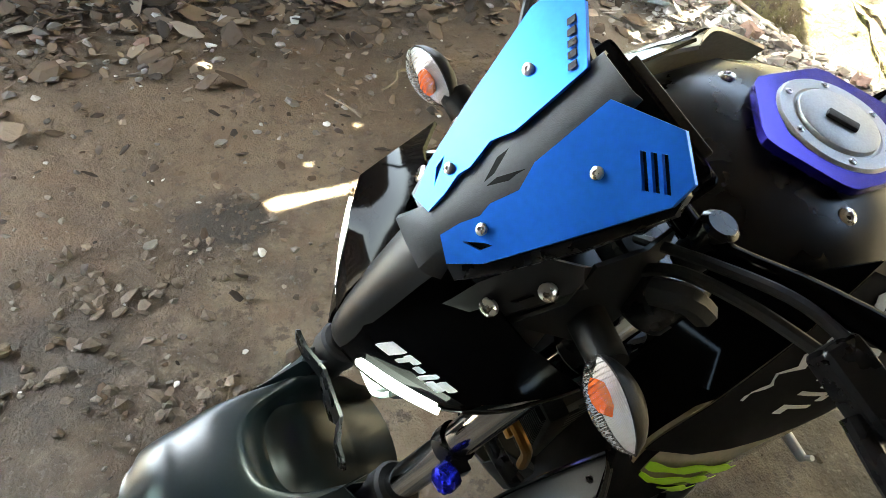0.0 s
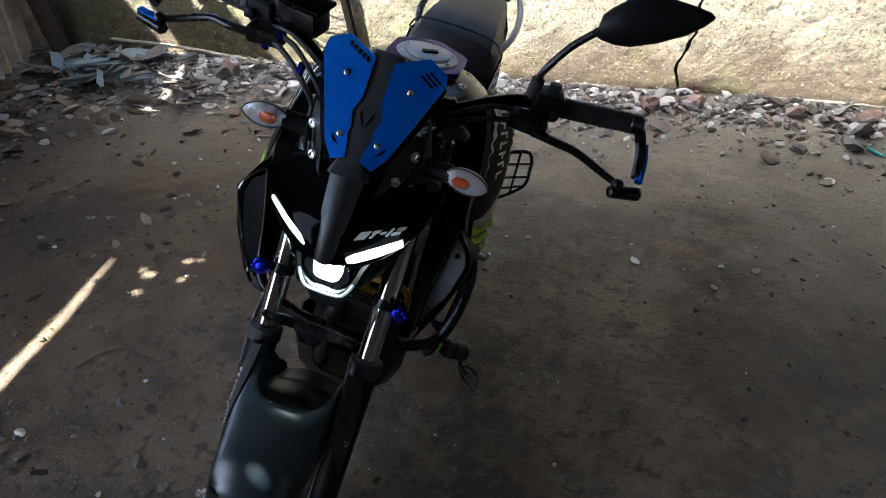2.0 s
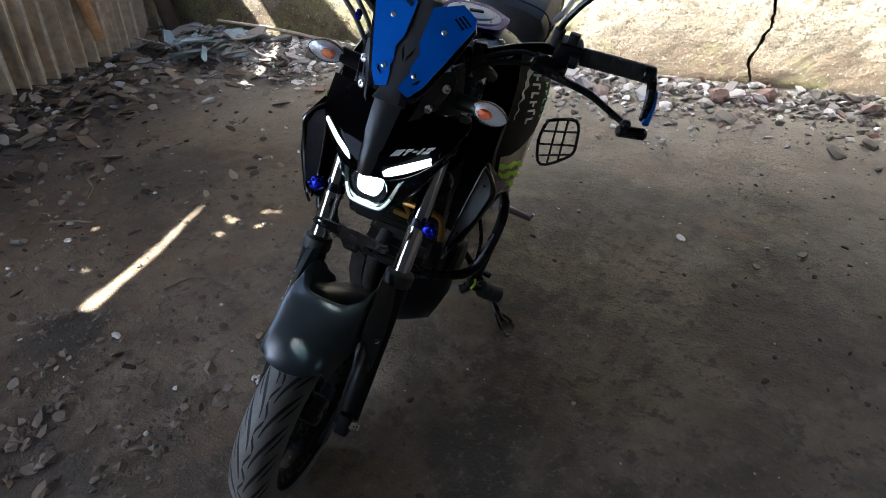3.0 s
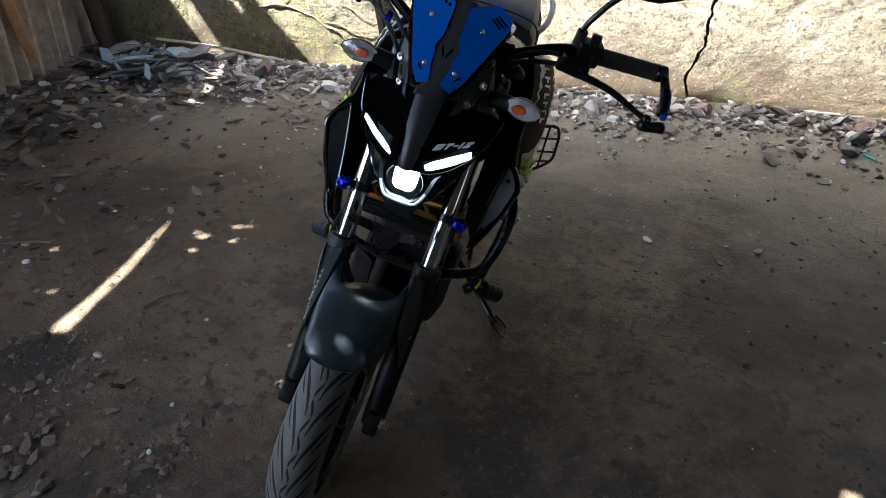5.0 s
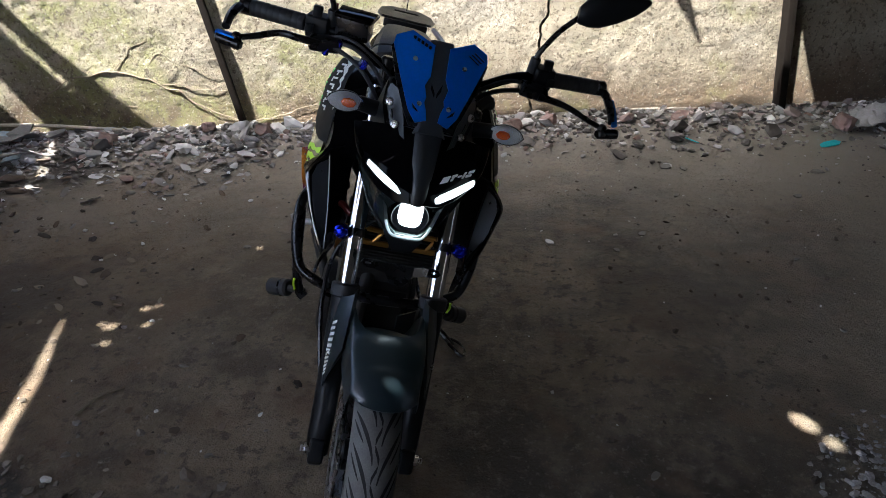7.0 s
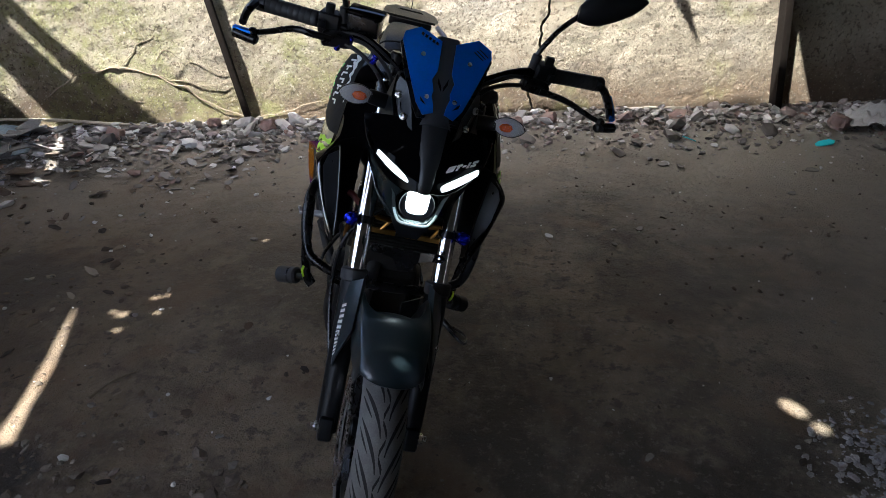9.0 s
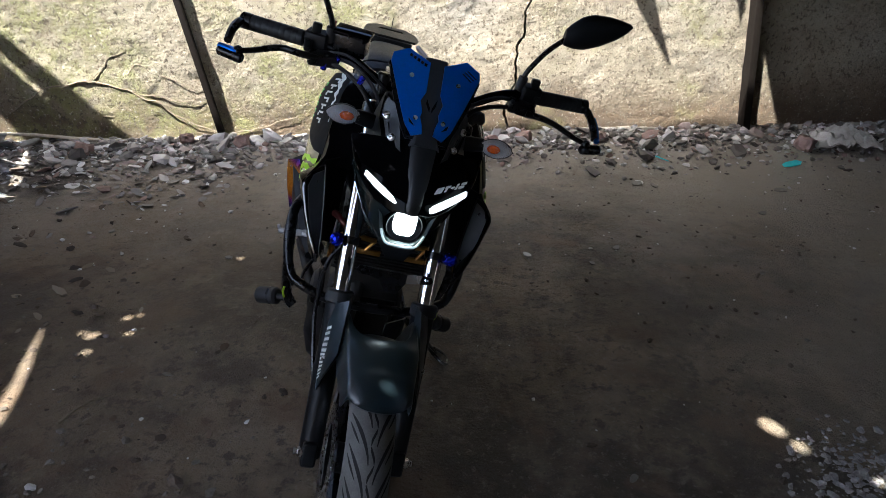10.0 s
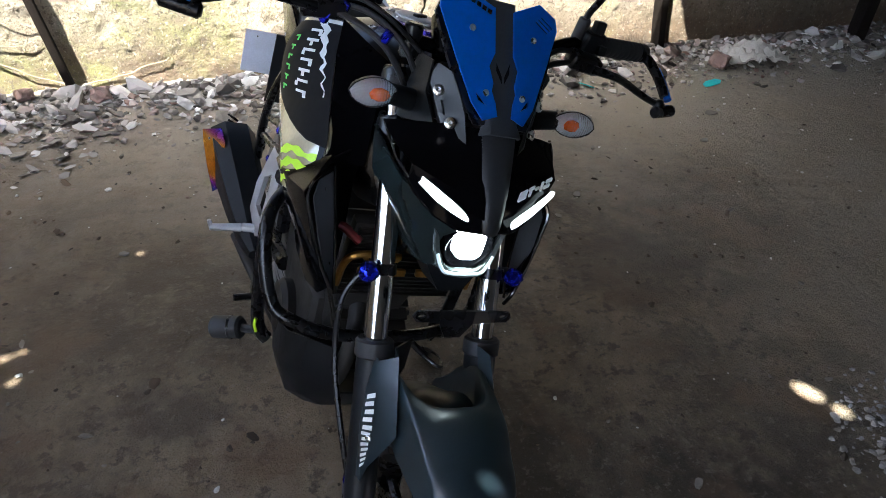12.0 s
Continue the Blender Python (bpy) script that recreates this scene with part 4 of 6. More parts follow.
def mirrored(points, s):
    return [V(p[0] * s, p[1], p[2]) for p in points]


def both(name, build, mat, parent=None, label=""):
    """The same part on either flank; build(bm, s) fills the mesh for s = -1 (right) or 1 (left)."""
    out = []
    for s in (-1, 1):
        bm = B()
        build(bm, s)
        out.append(part(name, bm, mat, parent or bike, label))
    return out


def screw(at, way, r, parent, mat=None, socket=True):
    bm = B()
    m = aim(at, way)
    prof = [(-0.004, r * 0.6), (0.0, r), (r * 0.35, r * 0.95), (r * 0.55, r * 0.55)]
    prof += [(r * 0.55, r * 0.42), (r * 0.2, r * 0.4)] if socket else []
    lathe(bm, prof, m, 14)
    return part("bolt", bm, mat or STEEL, parent, "small steel bolt")


# -- wheels --
def tread_tyre(R, W, grooves, centre):
    """A dusty tyre whose long sweeping grooves are flat strips of clean rubber, darkened for the shade inside."""
    bm = B()
    hw = W / 2

    def at(a, q, sink=0.0):
        th = q * 1.95
        x = hw * math.sin(th) * (1.0 if abs(th) < 1.57 else 0.97)
        r = R - hw * 1.05 + hw * 1.05 * math.cos(th) if abs(th) <= 1.57 else R - hw * 1.05 - hw * 0.7 * (abs(th) - 1.57)
        return V(x, centre[0] + (r + sink) * math.sin(a), centre[1] + (r + sink) * math.cos(a))

    na, nc = 120, 26
    vs = [[bm.verts.new(at(2 * math.pi * i / na, (j / nc - 0.5) * 2)) for j in range(nc + 1)] for i in range(na)]
    for i in range(na):
        for j in range(nc):
            k = (i + 1) % na
            bm.faces.new((vs[i][j], vs[i][j + 1], vs[k][j + 1], vs[k][j]))

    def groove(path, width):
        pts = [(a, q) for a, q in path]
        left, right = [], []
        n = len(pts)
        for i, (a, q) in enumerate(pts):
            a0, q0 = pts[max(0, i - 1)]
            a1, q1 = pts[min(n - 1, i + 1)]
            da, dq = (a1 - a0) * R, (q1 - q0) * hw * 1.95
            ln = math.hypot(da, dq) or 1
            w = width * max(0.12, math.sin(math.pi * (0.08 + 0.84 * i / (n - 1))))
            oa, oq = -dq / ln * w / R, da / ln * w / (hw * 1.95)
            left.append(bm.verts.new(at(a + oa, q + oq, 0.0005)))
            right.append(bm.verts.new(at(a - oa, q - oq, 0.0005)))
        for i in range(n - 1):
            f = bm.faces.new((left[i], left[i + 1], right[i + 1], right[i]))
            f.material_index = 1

    step = 2 * math.pi / grooves
    for g in range(grooves):
        for s in (-1, 1):
            a0 = step * (g + (0.5 if s > 0 else 0.0))
            groove([(a0 + 1.75 * step * (t ** 0.85) * 0.9, s * (0.07 + 0.50 * t ** 1.25)) for t in np.linspace(0, 1, 12)], 0.0040)
            groove([(a0 + 0.55 * step + 0.75 * step * t, s * (0.30 + 0.30 * t)) for t in np.linspace(0, 1, 7)], 0.0026)
        groove([(step * (g + 0.02), 0.05), (step * (g + 0.18), 0.035), (step * (g + 0.36), -0.02), (step * (g + 0.5), -0.05)], 0.0028)
        groove([(step * (g + 0.52), -0.05), (step * (g + 0.68), -0.035), (step * (g + 0.86), 0.02), (step * (g + 1.0), 0.05)], 0.0028)
    return bm


def rim_mesh(R, W, centre, spokes):
    bm = B()
    m = Matrix.Translation(V(0, *centre)) @ Matrix.Rotation(radians(90), 4, "Y")
    prof = [(-W / 2, R), (-W / 2, R - 0.012), (-W * 0.3, R - 0.03), (W * 0.3, R - 0.03), (W / 2, R - 0.012), (W / 2, R), (W * 0.3, R - 0.008), (-W * 0.3, R - 0.008)]
    n = 48
    loft(bm, [[m @ Vector((r * math.cos(2 * math.pi * k / n), r * math.sin(2 * math.pi * k / n), z)) for z, r in prof] for k in range(n + 1)], True, False)
    return bm, m


def brake_disc(centre, x, R):
    bm = B()
    def circle(cx, cz, r, n):
        return [V(x, centre[0] + cx + r * math.sin(2 * math.pi * k / n), centre[1] + cz + r * math.cos(2 * math.pi * k / n)) for k in range(n)]
    wave = [V(x, centre[0] + (R + 0.004 * math.sin(k * 0.75)) * math.sin(2 * math.pi * k / 72), centre[1] + (R + 0.004 * math.sin(k * 0.75)) * math.cos(2 * math.pi * k / 72)) for k in range(72)]
    holes = [circle(0, 0, R * 0.62, 36)]
    for k in range(20):
        a = 2 * math.pi * k / 20
        rr = R * (0.75 + 0.13 * (k % 2))
        holes.append(circle(rr * math.sin(a), rr * math.cos(a), 0.0055, 8))
    plate(bm, wave, (0.004, 0, 0), holes)
    return bm


def wheel(name, centre, R, W, spokes, disc_x, disc_r, label):
    bm, m = rim_mesh(R - 0.072, W * 0.72, centre, spokes)
    hub = part(name, bm, ENAMEL, bike, label)
    part("hub", lathe(B(), [(-0.05, 0.03), (-0.045, 0.036), (0.045, 0.036), (0.05, 0.03)], m, 20), ENAMEL, hub)
    for k in range(spokes):
        for d in (-0.13, 0.13):
            a = 2 * math.pi * (k + 0.25) / spokes
            p0 = m @ Vector((0.03 * math.cos(a), 0.03 * math.sin(a), 0))
            p1 = m @ Vector(((R - 0.094) * math.cos(a + d), (R - 0.094) * math.sin(a + d), 0))
            part("spoke", rod(B(), p0, p1, 0.014, 6, 0.009), ENAMEL, hub)
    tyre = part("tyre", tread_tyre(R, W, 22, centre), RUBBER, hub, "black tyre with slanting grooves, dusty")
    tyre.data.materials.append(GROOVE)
    part("brake_disc", brake_disc(centre, disc_x, disc_r), STEEL, hub, "drilled steel brake disc")
    return hub


wheel("front_wheel", (0.0, -0.005), 0.258, 0.104, 5, -0.066, 0.125, "black cast front wheel")
wheel("rear_wheel", (1.30, 0.012), 0.275, 0.132, 5, -0.075, 0.10, "black cast rear wheel")

# -- front fork --
RAKE = math.tan(radians(22.5))


def fork(u, x=0.103, dy=0.0):
    return V(x, 0.03 + u * RAKE + dy, u)


def fork_leg(s):
    bm = B()
    rod(bm, fork(-0.03, 0.103 * s), fork(0.325, 0.103 * s), 0.027, 20, 0.029, 0.004)
    leg = part("fork_leg", bm, MATTE, bike, "matte black lower fork leg")
    bm = rod(B(), fork(0.315, 0.103 * s), fork(0.345, 0.103 * s), 0.033, 20, None, 0.004)
    part("dust_seal", bm, GRIP, leg)
    bm = rod(B(), fork(0.34, 0.103 * s), fork(0.76, 0.103 * s), 0.0205, 24)
    part("stanchion", bm, CHROME, leg, "polished chrome fork tube")
    bm = B()
    lathe(bm, [(-0.009, 0.021), (-0.009, 0.0245), (0.009, 0.0245), (0.009, 0.021)], aim(fork(0.455, 0.103 * s), fork(1, 0.1) - fork(0, 0.1)), 20)
    block(bm, (0.018, 0.022, 0.02), Matrix.Translation(fork(0.457, 0.13 * s, -0.008)), 0.003)
    part("clamp", bm, ENAMEL, leg, "black clamp round the fork tube")
    bm = B()
    c = V(0.136 * s, 0.192, 0.463)
    lathe(bm, [(-0.012, 0.010), (-0.008, 0.016), (0.006, 0.016), (0.011, 0.011), (0.013, 0.004)], aim(c, (0.35 * s, -1, 0.15)), 12)
    for k in range(6):
        a = k * math.pi / 3
        blob(bm, c + Vector((0.35 * s, -1, 0.15)).normalized() * 0.008 + Vector((0.010 * math.cos(a), 0, 0.010 * math.sin(a))), (0.0042, 0.004, 0.0042), 5)
    part("slider_knob", bm, ANOD, leg, "blue anodised knob")
    bm = B()
    block(bm, (0.036, 0.055, 0.06), Matrix.Translation(V(0.105 * s, 0.015, -0.012)) @ Euler((-0.35, 0, 0)).to_matrix().to_4x4(), 0.010, 3)
    part("axle_lug", bm, MATTE, leg)
    bm = rod(B(), V(0.108 * s, 0.004, -0.004), V(0.134 * s, 0.004, -0.004), 0.012, 6, None, 0.002)
    rod(bm, V(0.13 * s, 0.004, -0.004), V(0.142 * s, 0.004, -0.004), 0.007, 10)
    part("axle_nut", bm, STEEL, leg, "steel axle nut")
    return leg


right_leg, left_leg = fork_leg(-1), fork_leg(1)
for u, name in ((0.665, "lower_triple_clamp"), (0.735, "upper_triple_clamp")):
    bm = B()
    block(bm, (0.25, 0.065, 0.035), Matrix.Translation(fork(u, 0, 0.015)), 0.010, 3)
    for s in (-1, 1):
        rod(bm, fork(u - 0.02, 0.103 * s), fork(u + 0.02, 0.103 * s), 0.032, 18, None, 0.004)
    part(name, bm, ENAMEL, bike)
bm = B()
block(bm, (0.035, 0.055, 0.10), Matrix.Translation(V(-0.098, 0.085, 0.045)) @ Euler((-0.5, 0, 0)).to_matrix().to_4x4(), 0.010, 3)
caliper = part("brake_caliper", bm, ENAMEL, bike, "black brake caliper with blue bolts")
for dz in (-0.03, 0.035):
    screw(V(-0.118, 0.085 + dz * 0.5, 0.05 + dz), (-1, 0, 0.1), 0.008, caliper, ANOD)
    screw(V(-0.122, 0.06 + dz * 0.5, 0.09 + dz), (-1, 0, 0.1), 0.008, caliper, ANOD)
bm = tube(B(), [V(-0.115, 0.10, 0.09), V(-0.135, 0.14, 0.17), V(-0.150, 0.21, 0.27), V(-0.14, 0.27, 0.36), V(-0.10, 0.27, 0.43), V(-0.05, 0.26, 0.48)], 0.0055, 8, 6)
part("brake_hose", bm, ENAMEL, bike, "black brake hose")


# -- front mudguard --
def mudguard():
    """Bulging guard over the front tyre: smooth hood, a hollow behind its crest and two horns that rise to the fork legs."""
    def curve(f, knots):
        for (f0, v0), (f1, v1) in zip(knots, knots[1:]):
            if f <= f1:
                t = (f - f0) / (f1 - f0)
                t = t * t * (3 - 2 * t)
                return v0 + (v1 - v0) * t
        return knots[-1][1]

    rows = []
    n, m = 84, 60
    for i in range(n + 1):
        u = i / n
        row = []
        for j in range(m + 1):
            q = (j / m - 0.5) * 2
            t = abs(q)
            g = min(1.0, t / 0.76)
            lip = 0.385 + 0.23 * g ** 2.6                # the bowl's round front lip, which the rows follow
            f = u * lip / 0.385 if u < 0.385 else lip + (u - 0.385) * (1 - lip) / 0.615
            phi = radians(-29 + 78 * f)                  # forward minus, rearward plus
            hood = curve(f, [(0, 0.284), (0.2, 0.309), (0.38, 0.329), (0.62, 0.338), (1.0, 0.322)])
            horn = curve(f, [(0, 0.0), (0.32, 0.0), (0.50, 0.012), (0.63, 0.024), (0.74, 0.016), (0.90, 0.0), (1.0, 0.0)])
            hw = curve(f, [(0, 0.060), (0.12, 0.067), (0.4, 0.077), (0.7, 0.079), (1.0, 0.075)])
            if t < 0.76:
                a = g * 1.32
                into = max(0.0, min(1.0, (u - 0.385) / 0.10))
                into = into * into * (3 - 2 * into)
                wall = max(0.0, min(1.0, (0.98 - g) / 0.30))
                wall = wall * wall * (3 - 2 * wall)
                back = 1 - max(0.0, f - 0.80) / 0.2 * 0.5
                x = hw * math.sin(a) / math.sin(1.32)
                r = hood - 0.030 * (1 - math.cos(a)) + horn * max(0.0, (g - 0.45) / 0.55) ** 1.5 - 0.046 * into * wall * back
            else:
                down = (t - 0.76) / 0.24
                skirt = curve(f, [(0, 0.018), (0.15, 0.055), (0.5, 0.085), (0.75, 0.110), (1.0, 0.08)])
                x, r = hw * (1 + 0.11 * math.sin(down * 1.4)), hood - 0.030 * (1 - math.cos(1.32)) + horn - skirt * down
            row.append(V(x * (1 if q > 0 else -1), r * math.sin(phi), r * math.cos(phi)))
        rows.append(row)
    for k, fade in ((0, 1.0), (1, 0.8), (2, 0.6), (3, 0.4), (4, 0.2)):   # front lip drawn to a blunt point
        for j, p in enumerate(rows[k]):
            q = abs(j / m - 0.5) * 2
            p.y += 0.044 * q ** 2.0 * fade
            p.z += 0.032 * q ** 2.0 * fade
    return shell(B(), rows, 0.0035)


fender = part("mudguard", mudguard(), FENDER, bike, "matte black front mudguard with a hollowed crown")
for s in (-1, 1):
    rows = [mirrored(r, s) for r in (
        [(0.076, 0.140, 0.352), (0.084, 0.106, 0.358), (0.090, 0.110, 0.352), (0.108, 0.125, 0.335), (0.112, 0.165, 0.335)],
        [(0.076, 0.095, 0.300), (0.088, 0.068, 0.316), (0.100, 0.085, 0.305), (0.118, 0.112, 0.285), (0.122, 0.155, 0.280)],
        [(0.078, 0.055, 0.255), (0.094, 0.020, 0.268), (0.104, 0.040, 0.250), (0.122, 0.088, 0.225), (0.125, 0.130, 0.220)],
        [(0.095, 0.045, 0.222), (0.105, 0.030, 0.225), (0.110, 0.045, 0.205), (0.121, 0.066, 0.183), (0.124, 0.105, 0.175)],
        [(0.110, 0.060, 0.170), (0.114, 0.052, 0.165), (0.117, 0.050, 0.155), (0.120, 0.046, 0.144), (0.122, 0.080, 0.135)])]
    guard = part("fork_guard", shell(B(), rows, 0.003 * s), FENDER, fender, "matte black faceted fork guard")
    screw(V(0.1185 * s, 0.063, 0.225), (s, -0.6, 0.2), 0.006, guard)
    if s < 0:
        bm = B()

        def on_guard(f, g):
            """A place on the guard's lettered face: f down it from its top, g from its inner to its outer edge, a little proud."""
            i = min(int(f), 2) + 1
            a, b = rows[i][2].lerp(rows[i][3], g), rows[i + 1][2].lerp(rows[i + 1][3], g)
            return a.lerp(b, f - int(min(f, 2))) + Vector((-0.0022, -0.0012, 0))
        for k in range(6):   # maker's lettering, as plain bars
            f = 0.05 + 0.40 * k
            for g0, g1, d in ((0.52, 0.95, 0.0), (0.56, 0.99, 0.20)):
                plate(bm, [on_guard(f + d, g0), on_guard(f + d + 0.06, g1), on_guard(f + d + 0.17, g1), on_guard(f + d + 0.11, g0)], (0.0008, 0.0006, 0))
        part("lettering", bm, WHITE, guard, "white lettering bars", smooth=False)

# -- headlight mask --
mask = new("headlight_mask")
mask.parent = bike
tagged(mask, "glossy black headlight mask with two light strips and a round projector")


def mask_panel(bm, s):
    grid = [
        mirrored([(0.024, 0.176, 0.728), (0.060, 0.194, 0.724), (0.105, 0.210, 0.716), (0.150, 0.246, 0.700)], s),
        mirrored([(0.022, 0.155, 0.700), (0.062, 0.174, 0.696), (0.104, 0.189, 0.692), (0.146, 0.226, 0.688)], s),
        mirrored([(0.020, 0.134, 0.668), (0.060, 0.147, 0.669), (0.100, 0.162, 0.675), (0.136, 0.192, 0.676)], s),
        mirrored([(0.017, 0.114, 0.641), (0.056, 0.125, 0.646), (0.094, 0.142, 0.659), (0.124, 0.161, 0.668)], s),
        mirrored([(0.014, 0.106, 0.614), (0.036, 0.112, 0.622), (0.076, 0.132, 0.640), (0.117, 0.156, 0.656)], s),
    ]
    shell(bm, grid, 0.004)


both("mask_panel", mask_panel, GLOSS, mask, "glossy black flank")


def ridge():
    rows = []
    for y, z, w, h in ((0.172, 0.742, 0.030, 0.010), (0.150, 0.706, 0.027, 0.012), (0.130, 0.668, 0.024, 0.013), (0.114, 0.636, 0.020, 0.012), (0.104, 0.608, 0.017, 0.009), (0.101, 0.594, 0.014, 0.004)):
        rows.append([V(w * q, y - h * (1 - abs(q) ** 2.2), z - h * 0.5 * (1 - q * q)) for q in (-1, -0.8, -0.5, -0.2, 0, 0.2, 0.5, 0.8, 1)])
    return shell(B(), rows, 0.004)


part("ridge", ridge(), SATIN, mask, "matte grey nose ridge")


def strip_surface(f, g, s, out=0.0):
    """Along the strip f runs from its inner to its outer end, g from lower to upper edge."""
    a, b = Vector((0.038, 0.119, 0.604)), Vector((0.113, 0.155, 0.645))
    c, d = Vector((0.035, 0.115, 0.615)), Vector((0.112, 0.150, 0.657))
    p = a.lerp(b, f).lerp(c.lerp(d, f), g)
    p.y -= out + 0.003 * math.sin(math.pi * f)
    return V(p.x * s, p.y, p.z)


def light_strip(bm, s):
    """A slim leaf: blunt at its inner end, drawn to a point outside."""
    def edges(f):
        low = -0.16 - 0.16 * math.sin(math.pi * min(1, f * 1.1)) + 0.85 * max(0.0, f - 0.62) ** 1.6
        high = 1.02 + 0.12 * math.sin(math.pi * f) - 0.30 * max(0.0, 0.12 - f) / 0.12
        return low + 0.25 * max(0.0, 0.10 - f) / 0.10, high
    fs = [k / 16 for k in range(17)]
    rows = [[strip_surface(f, edges(f)[0] + (edges(f)[1] - edges(f)[0]) * q, s, 0.006 + 0.002 * math.sin(math.pi * q)) for f in fs] for q in (0, 0.25, 0.5, 0.75, 1)]
    shell(bm, rows, 0.006)


def strip_frame(bm, s):
    """Glossy band that carries the strip: down from the flank to the lower lip, then back under it."""
    grid = [
        mirrored([(0.018, 0.107, 0.618), (0.040, 0.117, 0.620), (0.073, 0.131, 0.640), (0.108, 0.151, 0.657), (0.120, 0.160, 0.660)], s),
        mirrored([(0.017, 0.103, 0.608), (0.042, 0.1155, 0.606), (0.076, 0.132, 0.621), (0.109, 0.153, 0.642), (0.122, 0.163, 0.652)], s),
        mirrored([(0.014, 0.099, 0.597), (0.045, 0.114, 0.592), (0.080, 0.135, 0.604), (0.110, 0.157, 0.628), (0.122, 0.166, 0.645)], s),
        mirrored([(0.014, 0.103, 0.594), (0.045, 0.119, 0.589), (0.080, 0.140, 0.601), (0.110, 0.161, 0.625), (0.122, 0.170, 0.643)], s),
        mirrored([(0.018, 0.135, 0.590), (0.045, 0.140, 0.588), (0.080, 0.158, 0.602), (0.110, 0.176, 0.626), (0.122, 0.184, 0.644)], s),
    ]
    shell(bm, grid, 0.003)


both("light_strip", light_strip, DRL, mask, "glowing white daylight strip")
both("strip_frame", strip_frame, GLOSS, mask, "glossy black rim round the strip")


def brow(bm, s):
    """Rolled outer edge of the mask, from the shoulder down to the strip's outer point and back along the lower lip."""
    tube(bm, mirrored([(0.150, 0.245, 0.700), (0.147, 0.226, 0.688), (0.138, 0.197, 0.664), (0.130, 0.178, 0.654), (0.122, 0.166, 0.645)], s), 0.0020, 6, 4)


def lower_lip(bm, s):
    tube(bm, mirrored([(0.122, 0.166, 0.645), (0.110, 0.157, 0.628), (0.080, 0.135, 0.604), (0.045, 0.114, 0.592), (0.016, 0.0995, 0.596)], s), 0.0010, 6, 4)


both("brow_edge", brow, RIM, mask, "polished black outer edge of the mask")
both("lower_lip", lower_lip, RIM, mask, "polished black lip under the strip")


def cheek(bm, s):
    """Smoked lens under the strip, from the lower lip down to the jaw and back to the lamp housing."""
    grid = [
        mirrored([(0.036, 0.128, 0.586), (0.078, 0.150, 0.604), (0.124, 0.180, 0.638), (0.134, 0.24, 0.655), (0.136, 0.31, 0.670)], s),
        mirrored([(0.046, 0.152, 0.562), (0.078, 0.166, 0.574), (0.110, 0.188, 0.596), (0.120, 0.24, 0.60), (0.125, 0.31, 0.60)], s),
        mirrored([(0.050, 0.160, 0.534), (0.074, 0.174, 0.536), (0.090, 0.194, 0.545), (0.095, 0.24, 0.545), (0.10, 0.31, 0.54)], s),
        mirrored([(0.038, 0.164, 0.502), (0.052, 0.178, 0.496), (0.060, 0.196, 0.496), (0.064, 0.24, 0.48), (0.07, 0.31, 0.47)], s),
    ]
    shell(bm, grid, 0.004)


both("cheek", cheek, SMOKE, mask, "smoked lens beside the projector")


def jaw():
    """Narrow U-shaped band round the projector's cavity."""
    bm = B()
    path = [(-0.070, 0.160, 0.592), (-0.057, 0.154, 0.562), (-0.050, 0.150, 0.535), (-0.040, 0.145, 0.511), (-0.026, 0.142, 0.500), (0, 0.141, 0.498),
            (0.026, 0.142, 0.500), (0.040, 0.145, 0.511), (0.050, 0.150, 0.535), (0.057, 0.154, 0.562), (0.070, 0.160, 0.592)]
    rings = []
    for x, y, z in path:
        w = 0.0075 if abs(x) < 0.045 else 0.0055
        inward = (Vector((0, 0, 0.55)) - Vector((x, 0, z))).normalized()
        rings.append([V(x + inward.x * w * a, y + b, z + inward.z * w * a) for a, b in ((-1, 0.004), (-0.8, -0.003), (0.6, -0.001), (1, 0.010), (0.8, 0.045), (-1, 0.05))])
    loft(bm, rings)
    return bm


part("jaw", jaw(), JAW, mask, "grey translucent light guide under the lamp")
bm = B()
chin = [V(*p) for p in ((-0.056, 0.178, 0.508), (-0.040, 0.166, 0.478), (-0.022, 0.162, 0.452), (0.022, 0.162, 0.452), (0.040, 0.166, 0.478), (0.056, 0.178, 0.508), (0.040, 0.170, 0.495), (0.022, 0.166, 0.487), (-0.022, 0.166, 0.487), (-0.040, 0.170, 0.495))]
plate(bm, chin, (0, 0.07, -0.01))
part("chin", bm, MATTE, mask, "matte black chin")
bm = B()
lathe(bm, [(-0.05, 0.030), (-0.05, 0.042), (0.0, 0.043), (0.004, 0.041), (0.002, 0.039), (-0.03, 0.037)], aim(V(0, 0.148, 0.545), (0, -1, -0.12)), 28)
projector = part("projector", bm, GLOSS, mask, "round projector lamp, lit")
bm = block(B(), (0.050, 0.018, 0.046), Matrix.Translation(V(0, 0.150, 0.5465)), 0)   # square lens, its lower corners well rounded and its face domed
corners = [e for e in bm.edges if abs(e.verts[0].co.y - e.verts[1].co.y) > 0.01]
low = [e for e in corners if e.verts[0].co.z < V(0, 0, 0.5465).z]
bmesh.ops.bevel(bm, geom=low, offset=0.017, segments=5, affect="EDGES", profile=0.5)
bmesh.ops.bevel(bm, geom=[e for e in bm.edges if e.is_valid and all(v.co.y < V(0, 0.144, 0).y for v in e.verts)], offset=0.004, segments=2, affect="EDGES", profile=0.6)
part("lens", bm, LED, projector, "glowing white lens")
bm = tube(B(), [V(*p) for p in ((-0.050, 0.147, 0.530), (-0.041, 0.142, 0.511), (-0.026, 0.139, 0.500), (0.026, 0.139, 0.500), (0.041, 0.142, 0.511), (0.050, 0.147, 0.530))], 0.0030, 8, 5)
